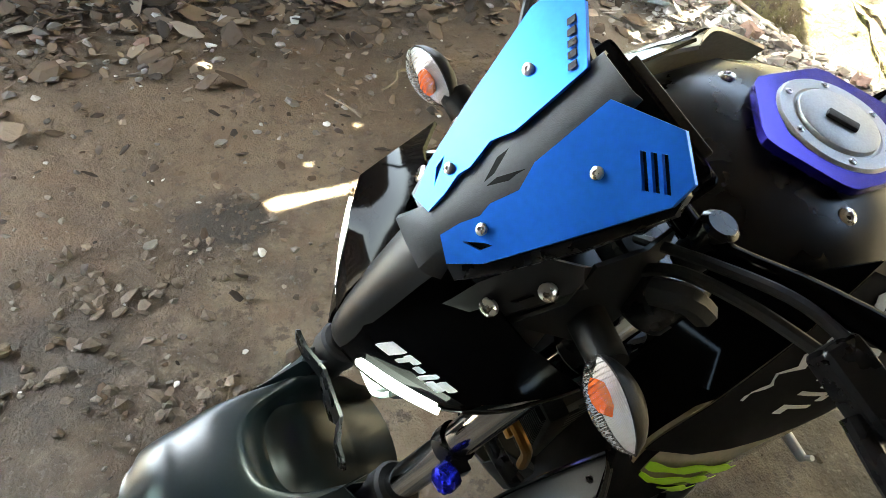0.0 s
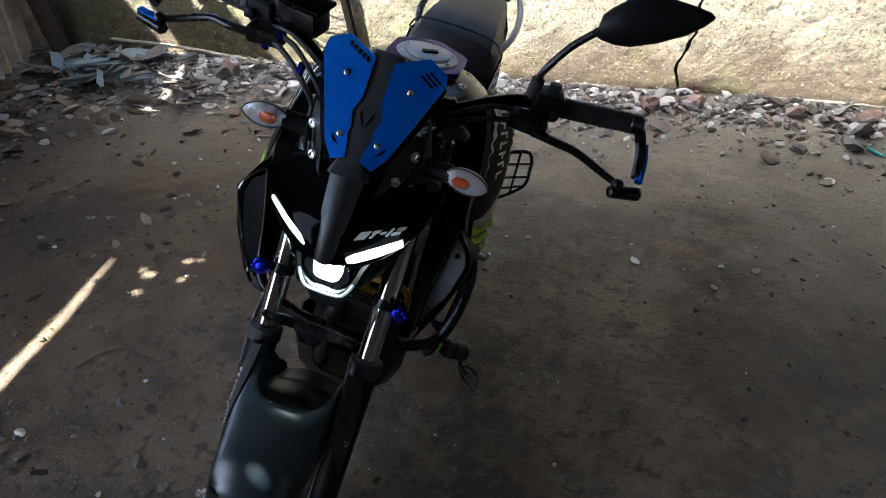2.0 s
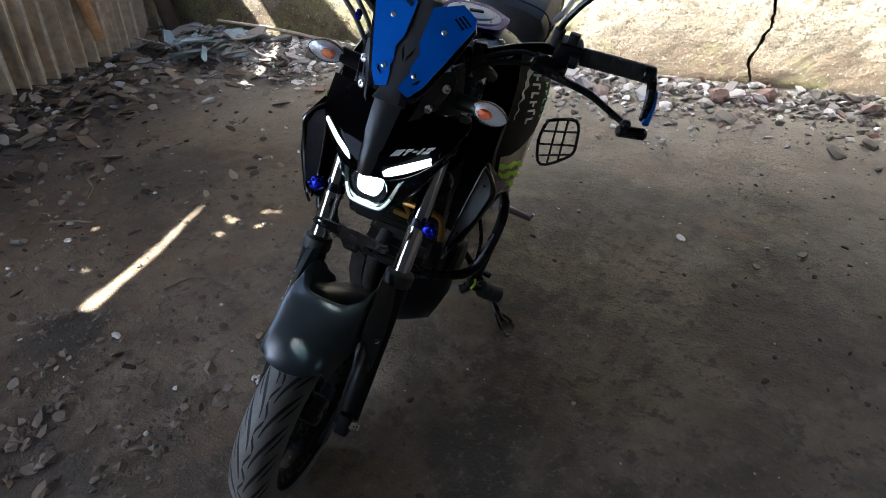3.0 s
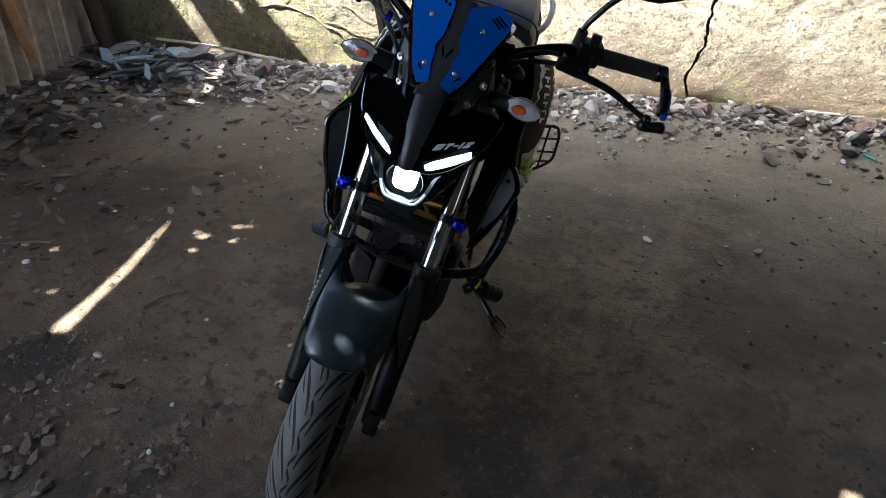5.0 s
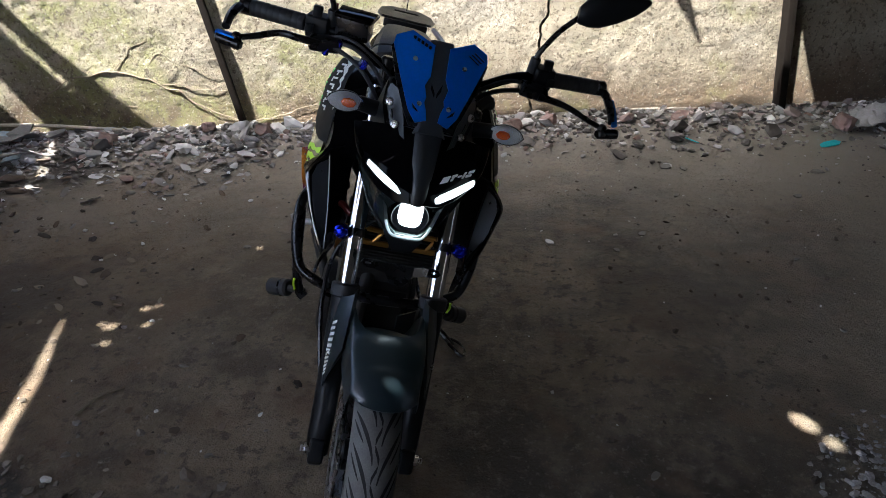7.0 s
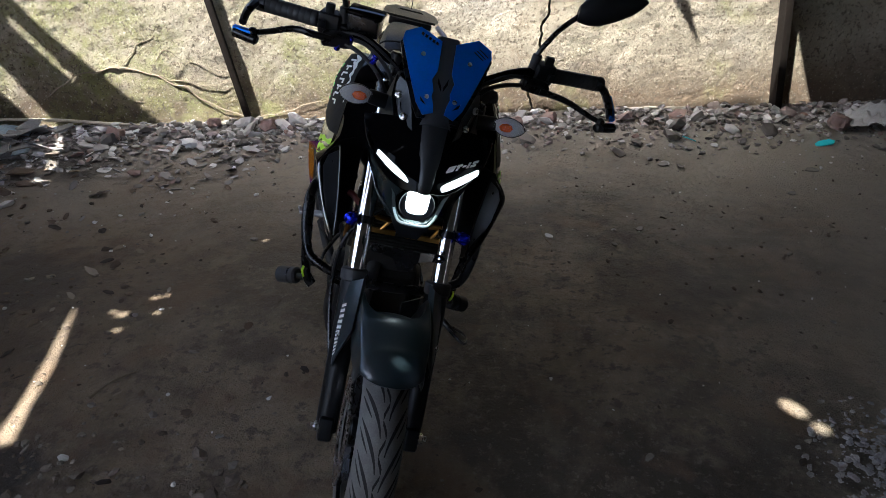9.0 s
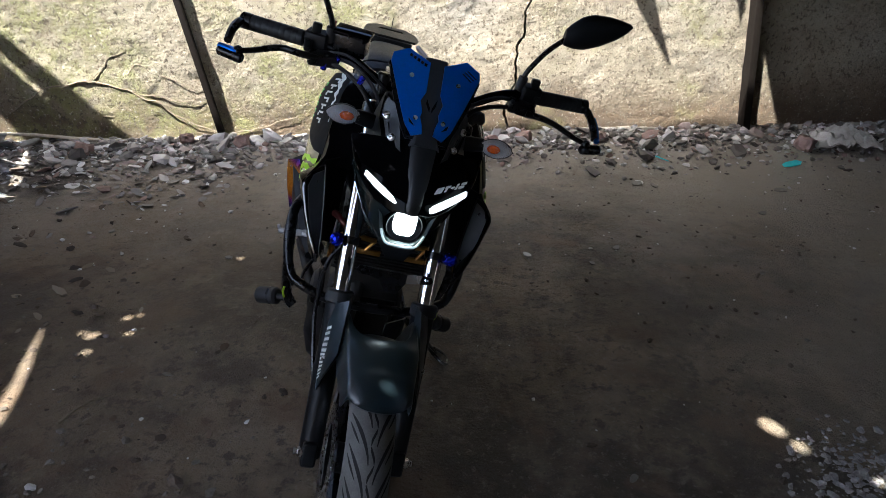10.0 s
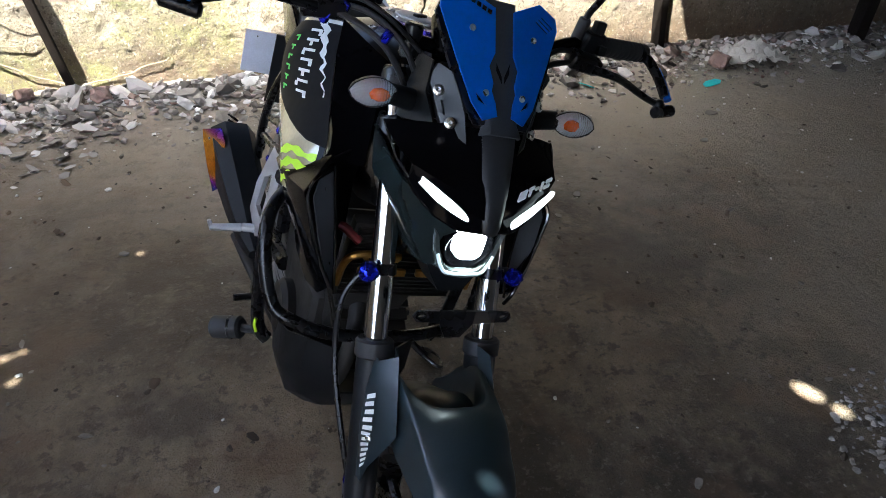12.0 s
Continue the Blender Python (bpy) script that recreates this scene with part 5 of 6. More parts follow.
part("light_guide", bm, GUIDE, mask, "faintly glowing light guide round the lamp")
bm = B()
block(bm, (0.13, 0.10, 0.14), Matrix.Translation(V(0, 0.26, 0.60)), 0.02, 3)
part("lamp_housing", bm, MATTE, mask)


def on_flank(f, g):
    """A place on the flank above the strip: f along the lettering, g from its foot to its top, a little proud."""
    p = Vector((0.040, 0.1165, 0.6435)).lerp(Vector((0.106, 0.1445, 0.664)), f) + Vector((0.001, 0.0095, 0.0115)) * g
    return V(p.x, p.y, p.z)


bm = B()
for f, w, low, high in ((0.22, 0.18, 0.0, 0.75), (0.44, 0.13, 0.53, 0.75), (0.47, 0.05, 0.0, 0.50), (0.61, 0.09, 0.30, 0.46), (0.74, 0.05, 0.0, 0.75), (0.83, 0.14, 0.0, 0.26), (0.85, 0.14, 0.48, 0.75)):   # model lettering, as plain bars
    f = (f - 0.22) / 0.77
    w = w / 0.77
    plate(bm, [on_flank(f + u + 0.12 * v, v) for u, v in ((0, low), (w, low), (w, high), (0, high))], (0, 0.003, 0.001))
part("lettering", bm, SILVER, mask, "silver lettering bars", smooth=False)

# -- windscreen --
screen = new("windscreen")
screen.parent = bike
tagged(screen, "blue and black sports windscreen")


def screen_y(x, z):
    """Depth of the screen's plates: raked back and swept at the sides."""
    return 0.158 + (z - 0.735) * 0.70 + 0.16 * max(0, abs(x) - 0.01)


def on_screen(x, z, out=0.0):
    return V(x, screen_y(x, z) - out, z + out * 0.5)


PLATE = [(0.012, 0.752), (0.015, 0.768), (0.021, 0.782), (0.0185, 0.792), (0.025, 0.812), (0.016, 0.830), (0.016, 0.886), (0.066, 0.903), (0.098, 0.888), (0.101, 0.872), (0.076, 0.815), (0.052, 0.764), (0.034, 0.744)]


def blue_plate(bm, s):
    slots = []
    if s > 0:
        for k in range(3):
            x, z = 0.0575 + 0.0055 * k, 0.8790 + 0.0036 * k
            slots.append([(x, z), (x + 0.0032, z + 0.0021), (x + 0.0262, z - 0.0109), (x + 0.0230, z - 0.0130)])
    slots.append([(0.028, 0.762), (0.0425, 0.768), (0.046, 0.777), (0.040, 0.7735)])
    plate(bm, [on_screen(x * s, z, 0.006) for x, z in PLATE], (0, 0.0035, -0.0015), [[on_screen(x * s, z, 0.006) for x, z in h] for h in slots])


plates = both("screen_plate", blue_plate, BLUE, screen, "satin blue acrylic plate with cut slots")
for pl, s in zip(plates, (-1, 1)):
    for x, z in ((0.0525, 0.854), (0.031, 0.778)):
        screw(on_screen(x * s, z, 0.007), (0, -1, 0.55), 0.0052, pl)
bm = B()
for k in range(5):   # maker's mark, as plain bars
    x, z = -0.062 + k * 0.0085, 0.8945 - k * 0.0029
    plate(bm, [on_screen(x, z, 0.0075), on_screen(x + 0.0055, z - 0.0018, 0.0075), on_screen(x + 0.0040, z - 0.0075, 0.0075), on_screen(x - 0.0015, z - 0.0057, 0.0075)], (0, 0.001, 0))
part("lettering", bm, ENAMEL, plates[0], "dark lettering bars", smooth=False)


def screen_back(bm, s):
    pts = [(0.0, 0.742), (0.045, 0.738), (0.062, 0.765), (0.086, 0.815), (0.104, 0.868), (0.098, 0.880), (0.066, 0.893), (0.0, 0.885)]
    plate(bm, [on_screen(x * s, z, -0.001) for x, z in pts], (0, 0.007, -0.003))


both("screen_back", screen_back, ENAMEL, screen, "black backing sheet")


def channel():
    bm = B()
    rows = []
    for z, w, h in ((0.728, 0.028, 0.008), (0.745, 0.022, 0.005), (0.775, 0.024, 0.0035), (0.790, 0.025, 0.003), (0.815, 0.027, 0.003), (0.830, 0.024, 0.003), (0.870, 0.022, 0.003), (0.897, 0.020, 0.003)):
        prof = [(-1.15, -0.4), (-1, 1.2), (-0.86, 1.7), (0, 1.8), (0.86, 1.7), (1, 1.2), (1.15, -0.4)]
        rows.append([on_screen(0, z, -0.007) + Vector((w * a, -h * b, h * 0.5 * b)) for a, b in prof])
    shell(bm, rows, 0.003)
    return bm


ch = part("screen_channel", channel(), POCKET, screen, "black moulded spine of the screen")
bm = B()
for s in (-1, 1):   # raised chevrons on the spine
    for a in ([(0.0, 0.776), (0.0215, 0.810), (0.0215, 0.819), (0.0, 0.786)], [(0.002, 0.794), (0.0125, 0.811), (0.0125, 0.822), (0.002, 0.803)], [(0.0125, 0.8125), (0.0215, 0.8215), (0.0215, 0.8275), (0.0125, 0.8185)]):
        plate(bm, [on_screen(x * s, q, 0.0012) for x, q in a], (0, 0.004, -0.002))
part("chevron", bm, FIELD, ch, "black chevron inlay", smooth=False)


def bracket(bm, s):
    pts = [(0.036, 0.164, 0.676), (0.050, 0.168, 0.716), (0.056, 0.180, 0.745), (0.074, 0.212, 0.795), (0.092, 0.235, 0.800), (0.098, 0.243, 0.775), (0.084, 0.215, 0.735), (0.070, 0.192, 0.700)]
    slots = [[(0.073, 0.206, 0.732), (0.077, 0.208, 0.736), (0.083, 0.217, 0.752), (0.079, 0.214, 0.752)]]
    plate(bm, mirrored(pts, s), (0, 0.010, -0.004), [mirrored(h, s) for h in slots])


for br, s in zip(both("screen_bracket", bracket, SATIN, screen, "satin grey bracket"), (-1, 1)):
    screw(V(0.0875 * s, 0.222, 0.764), (0.55 * s, -1, 0.4), 0.0085, br)
    screw(V(0.0705 * s, 0.190, 0.727), (0.55 * s, -1, 0.4), 0.0085, br)


def screen_cheek(bm, s):
    grid = [mirrored([(0.095, 0.245, 0.80), (0.090, 0.30, 0.795), (0.075, 0.345, 0.79)], s),
            mirrored([(0.098, 0.235, 0.755), (0.105, 0.29, 0.745), (0.095, 0.34, 0.735)], s),
            mirrored([(0.085, 0.205, 0.715), (0.115, 0.27, 0.70), (0.105, 0.33, 0.69)], s)]
    shell(bm, grid, 0.004)


both("screen_cheek", screen_cheek, MATTE, screen)
bm = block(B(), (0.15, 0.035, 0.075), Matrix.Translation(V(0, 0.318, 0.825)) @ Euler((-0.7, 0, 0)).to_matrix().to_4x4(), 0.008, 3)
dash = part("dashboard", bm, GLOSS, bike, "black instrument cluster behind the screen")
bm = block(B(), (0.11, 0.004, 0.05), Matrix.Translation(V(0, 0.334, 0.838)) @ Euler((-0.7, 0, 0)).to_matrix().to_4x4(), 0.002)
part("display", bm, DARK, dash)


# -- turn signals --
def signal(s):
    bm = tube(B(), [V(0.080 * s, 0.270, 0.725), V(0.115 * s, 0.262, 0.732), V(0.150 * s, 0.256, 0.738)], lambda t: 0.019 - 0.003 * t, 12, 4)
    stalk = part("turn_signal", bm, MATTE, bike, "turn signal on a black stalk")
    turn = Euler((0.1, 0, -0.14 * s)).to_matrix().to_4x4()
    c = V(0.177 * s, 0.240, 0.740)

    def leaf(bm, y0, y1, grow):
        rings = []
        for k in range(13):
            t = k / 12
            x = -0.041 + 0.082 * t
            h = 0.0228 * math.sin(math.pi * t) ** 0.60 * grow + 0.0006
            ring = []
            for j in range(16):
                a = 2 * math.pi * j / 16
                yy = math.sin(a)
                ring.append(c + turn @ Vector((x * grow, (y0 if yy < 0 else y1) * abs(yy) * h / 0.0228 * (-1 if yy < 0 else 1), math.cos(a) * h)))
            rings.append(ring)
        loft(bm, rings)
        return bm

    part("back", leaf(B(), 0.001, 0.022, 1.0), MATTE, stalk, "black lamp shell")
    lens = part("lens", leaf(B(), 0.019, 0.0005, 0.985), CLEAR, stalk, "clear fluted lens")
    lens.visible_shadow = False
    bm = blob(B(), c + turn @ Vector((-0.006 * s, -0.0075, 0)), (0.0165, 0.0072, 0.0105), 4)
    part("bulb", bm, AMBER, stalk, "orange bulb")
    bm = leaf(B(), 0.0045, 0.0006, 0.95)
    part("reflector", bm, FLUTE, stalk, "silver fluted reflector")


signal(-1)
signal(1)

# -- handlebar and controls --
bar_pts = [(-0.425, 0.452, 0.848), (-0.25, 0.402, 0.848), (-0.18, 0.372, 0.836), (-0.11, 0.345, 0.808), (-0.05, 0.345, 0.80)]
bar_pts += [(0.05, 0.345, 0.80), (0.11, 0.345, 0.808), (0.18, 0.372, 0.836), (0.25, 0.402, 0.848), (0.425, 0.452, 0.848)]
handlebar = part("handlebar", tube(B(), [V(*p) for p in bar_pts], 0.0115, 14, 5), GLOSS, bike, "glossy black handlebar")
for s in (-1, 1):
    a, b = V(0.292 * s, 0.414, 0.848), V(0.415 * s, 0.449, 0.848)
    long = (b - a).length
    prof = [(0, 0.0165)]
    for k in range(9):
        z = long * (k + 0.5) / 9
        prof += [(z - 0.006, 0.0178), (z - 0.005, 0.0183), (z + 0.005, 0.0183), (z + 0.006, 0.0178)]
    bm = lathe(B(), prof + [(long, 0.0165)], aim(a, b - a), 18)
    part("grip", bm, GRIP, handlebar, "ribbed black rubber grip")
    bm = rod(B(), V(0.412 * s, 0.448, 0.848), V(0.440 * s, 0.457, 0.848), 0.019, 18, None, 0.004)
    part("bar_end", bm, ENAMEL, handlebar, "black bar end")
    bm = B()
    block(bm, (0.055, 0.042, 0.052), Matrix.Translation(V(0.262 * s, 0.405, 0.850)) @ Euler((0.2, 0, 0.28 * s)).to_matrix().to_4x4(), 0.010, 3)
    block(bm, (0.022, 0.018, 0.024), Matrix.Translation(V(0.268 * s, 0.392, 0.882)), 0.005)
    block(bm, (0.018, 0.020, 0.018), Matrix.Translation(V(0.282 * s, 0.385, 0.845)), 0.004)
    part("switch_housing", bm, MATTE, handlebar, "black switch housing")
    # lever, its perch and the guard round its end
    bm = B()
    block(bm, (0.07, 0.034, 0.030), Matrix.Translation(V(0.242 * s, 0.366, 0.822)) @ Euler((0.3, 0.1 * s, 0.1 * s)).to_matrix().to_4x4(), 0.009, 3)
    part("lever_perch", bm, ENAMEL, handlebar)
    up = 0.022 if s < 0 else 0.0   # the brake lever sits higher than the clutch lever
    bm = tube(B(), [V(0.255 * s, 0.350, 0.815 + up * 0.3), V(0.30 * s, 0.345, 0.812 + up * 0.6), V(0.34 * s, 0.352, 0.803 + up), V(0.39 * s, 0.348, 0.786 + up), V(0.422 * s, 0.338, 0.778 + up)], lambda t: 0.0085 - 0.0025 * t, 10, 5)
    blob(bm, V(0.424 * s, 0.337, 0.778 + up), (0.0115, 0.0115, 0.0115), 8)
    part("lever", bm, ENAMEL, handlebar, "black lever with a ball end")
    bm = tube(B(), [V(0.434 * s, 0.455, 0.846), V(0.442 * s, 0.430, 0.838 + up * 0.3), V(0.450 * s, 0.395, 0.815 + up * 0.7), V(0.452 * s, 0.362, 0.790 + up)], lambda t: 0.011 - 0.002 * t, 8, 5)
    guard = part("lever_guard", bm, ENAMEL, handlebar, "black lever guard with a blue insert")
    if s > 0:
        bm = tube(B(), [V(0.4535, 0.415, 0.8285), V(0.4585, 0.390, 0.810), V(0.4585, 0.356, 0.786)], 0.0075, 8, 5)
    else:
        bm = block(B(), (0.046, 0.014, 0.010), Matrix.Translation(V(-0.446, 0.338, 0.800)) @ Euler((0.3, 0.05, -0.25)).to_matrix().to_4x4(), 0.004)
    part("insert", bm, BLUE, guard, "blue insert")
    bm = rod(B(), V(0.412 * s, 0.330, 0.764 + up), V(0.468 * s, 0.345, 0.770 + up), 0.012, 12, None, 0.004)
    part("guard_end", bm, ENAMEL, guard)
    bm = rod(B(), V(0.10 * s, 0.345, 0.775), V(0.10 * s, 0.345, 0.83), 0.016, 14, None, 0.004)
    part("bar_clamp", bm, ENAMEL, handlebar)

bm = block(B(), (0.075, 0.05, 0.045), Matrix.Translation(V(-0.185, 0.388, 0.868)) @ Euler((0.25, 0, -0.25)).to_matrix().to_4x4(), 0.006, 2)
reservoir = part("brake_reservoir", bm, ENAMEL, bike, "square black brake fluid reservoir with a red cap screw")
bm = block(B(), (0.085, 0.056, 0.008), Matrix.Translation(V(-0.185, 0.393, 0.892)) @ Euler((0.25, 0, -0.25)).to_matrix().to_4x4(), 0.003)
part("lid", bm, GLOSS, reservoir)
bm = rod(B(), V(-0.235, 0.41, 0.885), V(-0.235, 0.412, 0.905), 0.008, 10)
part("button", bm, RED, reservoir, "red button")


def mirror(s):
    bm = tube(B(), [V(0.235 * s, 0.398, 0.855), V(0.236 * s, 0.394, 0.895), V(0.248 * s, 0.390, 0.925), V(0.272 * s, 0.389, 0.965), V(0.312 * s, 0.386, 1.010)], 0.0065, 10, 6)
    stem = part("mirror", bm, ENAMEL, bike, "black mirror on a bent stem")
    bm = rod(B(), V(0.234 * s, 0.400, 0.85), V(0.236 * s, 0.395, 0.893), 0.012, 12, None, 0.003)
    part("boot", bm, GRIP, stem)
    bm = B()
    rings = []
    a, b = Vector((0.298, 0.388, 1.006)), Vector((0.462, 0.402, 1.066))
    for f, up, dn, th in ((0.0, 0.018, 0.016, 0.012), (0.06, 0.028, 0.024, 0.018), (0.2, 0.042, 0.034, 0.024), (0.36, 0.044, 0.040, 0.026), (0.6, 0.034, 0.036, 0.023), (0.82, 0.020, 0.026, 0.017), (0.95, 0.010, 0.012, 0.010), (1.0, 0.003, 0.003, 0.004)):
        c = a.lerp(b, f)
        n = 14
        rings.append([V((c.x + 0.0) * s, c.y + th * math.sin(2 * math.pi * k / n) * (1.0 if math.sin(2 * math.pi * k / n) < 0 else 0.5),
                        c.z + (up if math.cos(2 * math.pi * k / n) > 0 else dn) * math.cos(2 * math.pi * k / n)) for k in range(n)])
    loft(bm, rings)
    part("shell", bm, MATTE, stem, "matte black angular mirror shell")
    bm = B()
    loft(bm, [[V(p.x * s, p.y, p.z) for p in (a.lerp(b, f) + Vector((0, 0.0135, 0.9 * h)), a.lerp(b, f) + Vector((0, 0.0145, -0.9 * h)))] for f, h in ((0.08, 0.022), (0.3, 0.034), (0.6, 0.028), (0.9, 0.012))], False, False)
    part("mirror_glass", bm, CHROME, stem, "mirror glass")


mirror(-1)
mirror(1)

for pts, r in (([(-0.25, 0.37, 0.82), (-0.20, 0.34, 0.815), (-0.15, 0.31, 0.79), (-0.11, 0.30, 0.74), (-0.085, 0.29, 0.69)], 0.0052),
               ([(-0.225, 0.37, 0.83), (-0.175, 0.335, 0.83), (-0.125, 0.305, 0.80), (-0.09, 0.30, 0.745), (-0.075, 0.29, 0.69)], 0.0048),
               ([(-0.245, 0.38, 0.835), (-0.19, 0.35, 0.845), (-0.13, 0.33, 0.82), (-0.06, 0.32, 0.77)], 0.0036),
               ([(0.215, 0.362, 0.818), (0.16, 0.335, 0.812), (0.11, 0.315, 0.79), (0.08, 0.31, 0.74)], 0.0055),
               ([(0.24, 0.38, 0.83), (0.18, 0.355, 0.835), (0.12, 0.33, 0.81), (0.06, 0.33, 0.76)], 0.005)):
    part("cable", tube(B(), [V(*p) for p in pts], r, 8, 6), GRIP, bike, "black control cable")
for at in ((-0.215, 0.358, 0.818), (-0.155, 0.315, 0.797), (-0.24, 0.362, 0.80)):
    bm = rod(B(), V(*at), V(at[0] + 0.006, at[1] - 0.006, at[2] + 0.018), 0.0075, 6, None, 0.001)
    part("banjo_bolt", bm, ANOD, bike, "blue anodised bolt")

# -- fuel tank --
def tank_ring(y, hw, top, low, n=24):
    """Half-rounded section of the tank, closed underneath."""
    pts = []
    prof = [(0, 0), (0.30, -0.002), (0.55, -0.012), (0.75, -0.034), (0.90, -0.07), (0.985, -0.12), (1.0, -0.165), (0.95, -0.21), (0.80, -0.25), (0.5, -0.27)]
    for f, d in prof:
        pts.append((hw * f, max(low, top + d)))
    right = [V(x, y, z) for x, z in pts]
    left = [V(-x, y, z) for x, z in reversed(pts[1:])]
    return right + left


TANK = [(0.395, 0.085, 0.700, 0.48), (0.42, 0.125, 0.735, 0.48), (0.47, 0.165, 0.762, 0.48), (0.53, 0.188, 0.776, 0.48), (0.60, 0.195, 0.782, 0.48),
        (0.66, 0.188, 0.775, 0.48), (0.72, 0.170, 0.752, 0.48), (0.78, 0.142, 0.712, 0.48), (0.84, 0.110, 0.655, 0.48), (0.88, 0.09, 0.60, 0.48)]
bm = B()
loft(bm, [tank_ring(*t) for t in TANK])
tank = part("fuel_tank", bm, CROWN, bike, "fuel tank with a matte black crown and sand coloured flanks")


def quad_surface(rows, f, g):
    """A smooth sheet through rows of points: f along the rows, g across."""
    def at(points, t):
        p = spline(points, 8)
        k = t * (len(p) - 1)
        i = min(int(k), len(p) - 2)
        return p[i].lerp(p[i + 1], k - i)
    return at([at(r, g) for r in rows], f)


SAND_ROWS = [[(0.150, 0.560, 0.768), (0.178, 0.600, 0.762), (0.196, 0.650, 0.748), (0.185, 0.740, 0.720)],
             [(0.176, 0.470, 0.728), (0.208, 0.540, 0.710), (0.226, 0.630, 0.690), (0.205, 0.750, 0.672)],
             [(0.192, 0.395, 0.672), (0.222, 0.480, 0.650), (0.236, 0.590, 0.630), (0.215, 0.730, 0.615)],
             [(0.198, 0.345, 0.622), (0.228, 0.420, 0.600), (0.242, 0.530, 0.580), (0.220, 0.680, 0.565)],
             [(0.205, 0.330, 0.585), (0.234, 0.390, 0.555), (0.244, 0.480, 0.535), (0.222, 0.620, 0.520)],
             [(0.222, 0.340, 0.520), (0.236, 0.385, 0.505), (0.242, 0.440, 0.490), (0.220, 0.560, 0.470)]]


def on_flank(s, f, g, out):
    p = quad_surface(SAND_ROWS, f, g)
    return V((p.x + out) * s, p.y, p.z + out * 0.15)


def sheet(s, lo, hi, g0, g1, out, n=12, m=6, shape=None, thick=0.0006):
    rows = []
    for k in range(n + 1):
        t = k / n
        w = shape(t) if shape else 1.0
        mid = (g0(t) + g1(t)) / 2 if callable(g0) else (g0 + g1) / 2
        half = ((g1(t) - g0(t)) if callable(g0) else (g1 - g0)) / 2 * w
        rows.append([on_flank(s, lo + (hi - lo) * t, mid + half * (2 * q / m - 1), out) for q in range(m + 1)])
    return shell(B(), rows, thick)


for s in (-1, 1):
    flank = part("flank_panel", sheet(s, 0.0, 1.0, 0.0, 1.0, 0.0, 18, 12, None, 0.005 * s), SAND, tank, "glossy sand metallic flank")
    bm = sheet(s, 0.04, 0.68, lambda t: 0.0, lambda t: 0.80 * (1 - t ** 3) ** 0.8 + 0.04, 0.0022, 16, 8)
    part("emblem_field", bm, FIELD, flank, "black leaf-shaped emblem field")
    bm = sheet(s, 0.04, 0.40, lambda t: 0.10 + 0.02 * math.sin(40 * t), lambda t: 0.46 - 0.36 * t ** 0.5 + 0.03 * math.sin(31 * t), 0.0034, 24, 5, lambda t: 0.30 + 0.14 * math.sin(17 * t) ** 2)
    part("emblem_brush", bm, WHITE, flank, "white brushed stroke")
    for k in range(7):
        f0 = 0.09 + 0.050 * k
        bm = sheet(s, f0, f0 + 0.013, 0.24 + 0.006 * k, 0.40, 0.0038, 2, 3)
        part("emblem_bar", bm, WHITE, flank, "white lettering bar")
        bm = sheet(s, f0 + 0.013, f0 + 0.034, 0.24 + 0.006 * k + 0.06 * (k % 3), 0.275 + 0.006 * k + 0.06 * (k % 3), 0.0038, 2, 2)
        part("emblem_bar", bm, WHITE, flank, "white lettering bar")
    for k in range(6):
        f0 = 0.13 + 0.052 * k
        bm = sheet(s, f0, f0 + 0.010, 0.52 + 0.004 * k, 0.585 + 0.004 * k, 0.0038, 2, 2)
        part("emblem_bar", bm, GREEN, flank, "green lettering bar")
        bm = sheet(s, f0 + 0.010, f0 + 0.028, 0.52 + 0.004 * k + 0.02 * (k % 3), 0.54 + 0.004 * k + 0.02 * (k % 3), 0.0038, 2, 2)
        part("emblem_bar", bm, GREEN, flank, "green lettering bar")
    for k in range(3):
        f0 = 0.735 + 0.085 * k
        rows = []
        for i in range(15):   # a torn claw stroke across the panel
            g = 0.10 + 0.50 * i / 14
            mid = f0 + 0.030 * math.sin(5.5 * g * 2 + 0.4) + 0.02 * i / 14
            wide = 0.024 + 0.009 * math.sin(i * 1.3 + k)
            rows.append([on_flank(s, mid + wide * q, g, 0.003) for q in (-1, 0, 1)])
        bm = shell(B(), rows, 0.0006)
        part("slash", bm, LIME, flank, "lime green slash")
    bm = sheet(s, 0.62, 1.0, 0.02, 0.10, 0.002, 10, 2)
    part("edge_trim", bm, GLOSS, flank, "glossy black edge trim")

for s in (-1, 1):
    screw(V(0.098 * s, 0.562, 0.766), (0.4 * s, -0.2, 1), 0.010, tank)
    bm = shell(B(), [mirrored([(0.100, 0.400, 0.742), (0.135, 0.46, 0.762), (0.152, 0.555, 0.772)], s), mirrored([(0.118, 0.372, 0.71), (0.155, 0.42, 0.722), (0.178, 0.468, 0.730)], s),
                     mirrored([(0.128, 0.350, 0.65), (0.165, 0.375, 0.66), (0.193, 0.393, 0.672)], s), mirrored([(0.130, 0.345, 0.58), (0.170, 0.340, 0.585), (0.205, 0.328, 0.585)], s)], 0.004)
    part("tank_cover", bm, GLOSS, tank, "glossy black front cover")

# filler cap with its anodised ring
CAP = Matrix.Translation(V(0.006, 0.615, 0.780)) @ Euler((0.0, 0, 0)).to_matrix().to_4x4()


def cap_outline(a, b, z, n=40):
    out = []
    for k in range(n):
        t = 2 * math.pi * k / n
        r = 1 / max(abs(math.cos(t - math.pi / 3 * round(t / (math.pi / 3)))), 0.9)
        out.append(CAP @ Vector((a * r * math.cos(t), b * r * math.sin(t), z)))
    return out


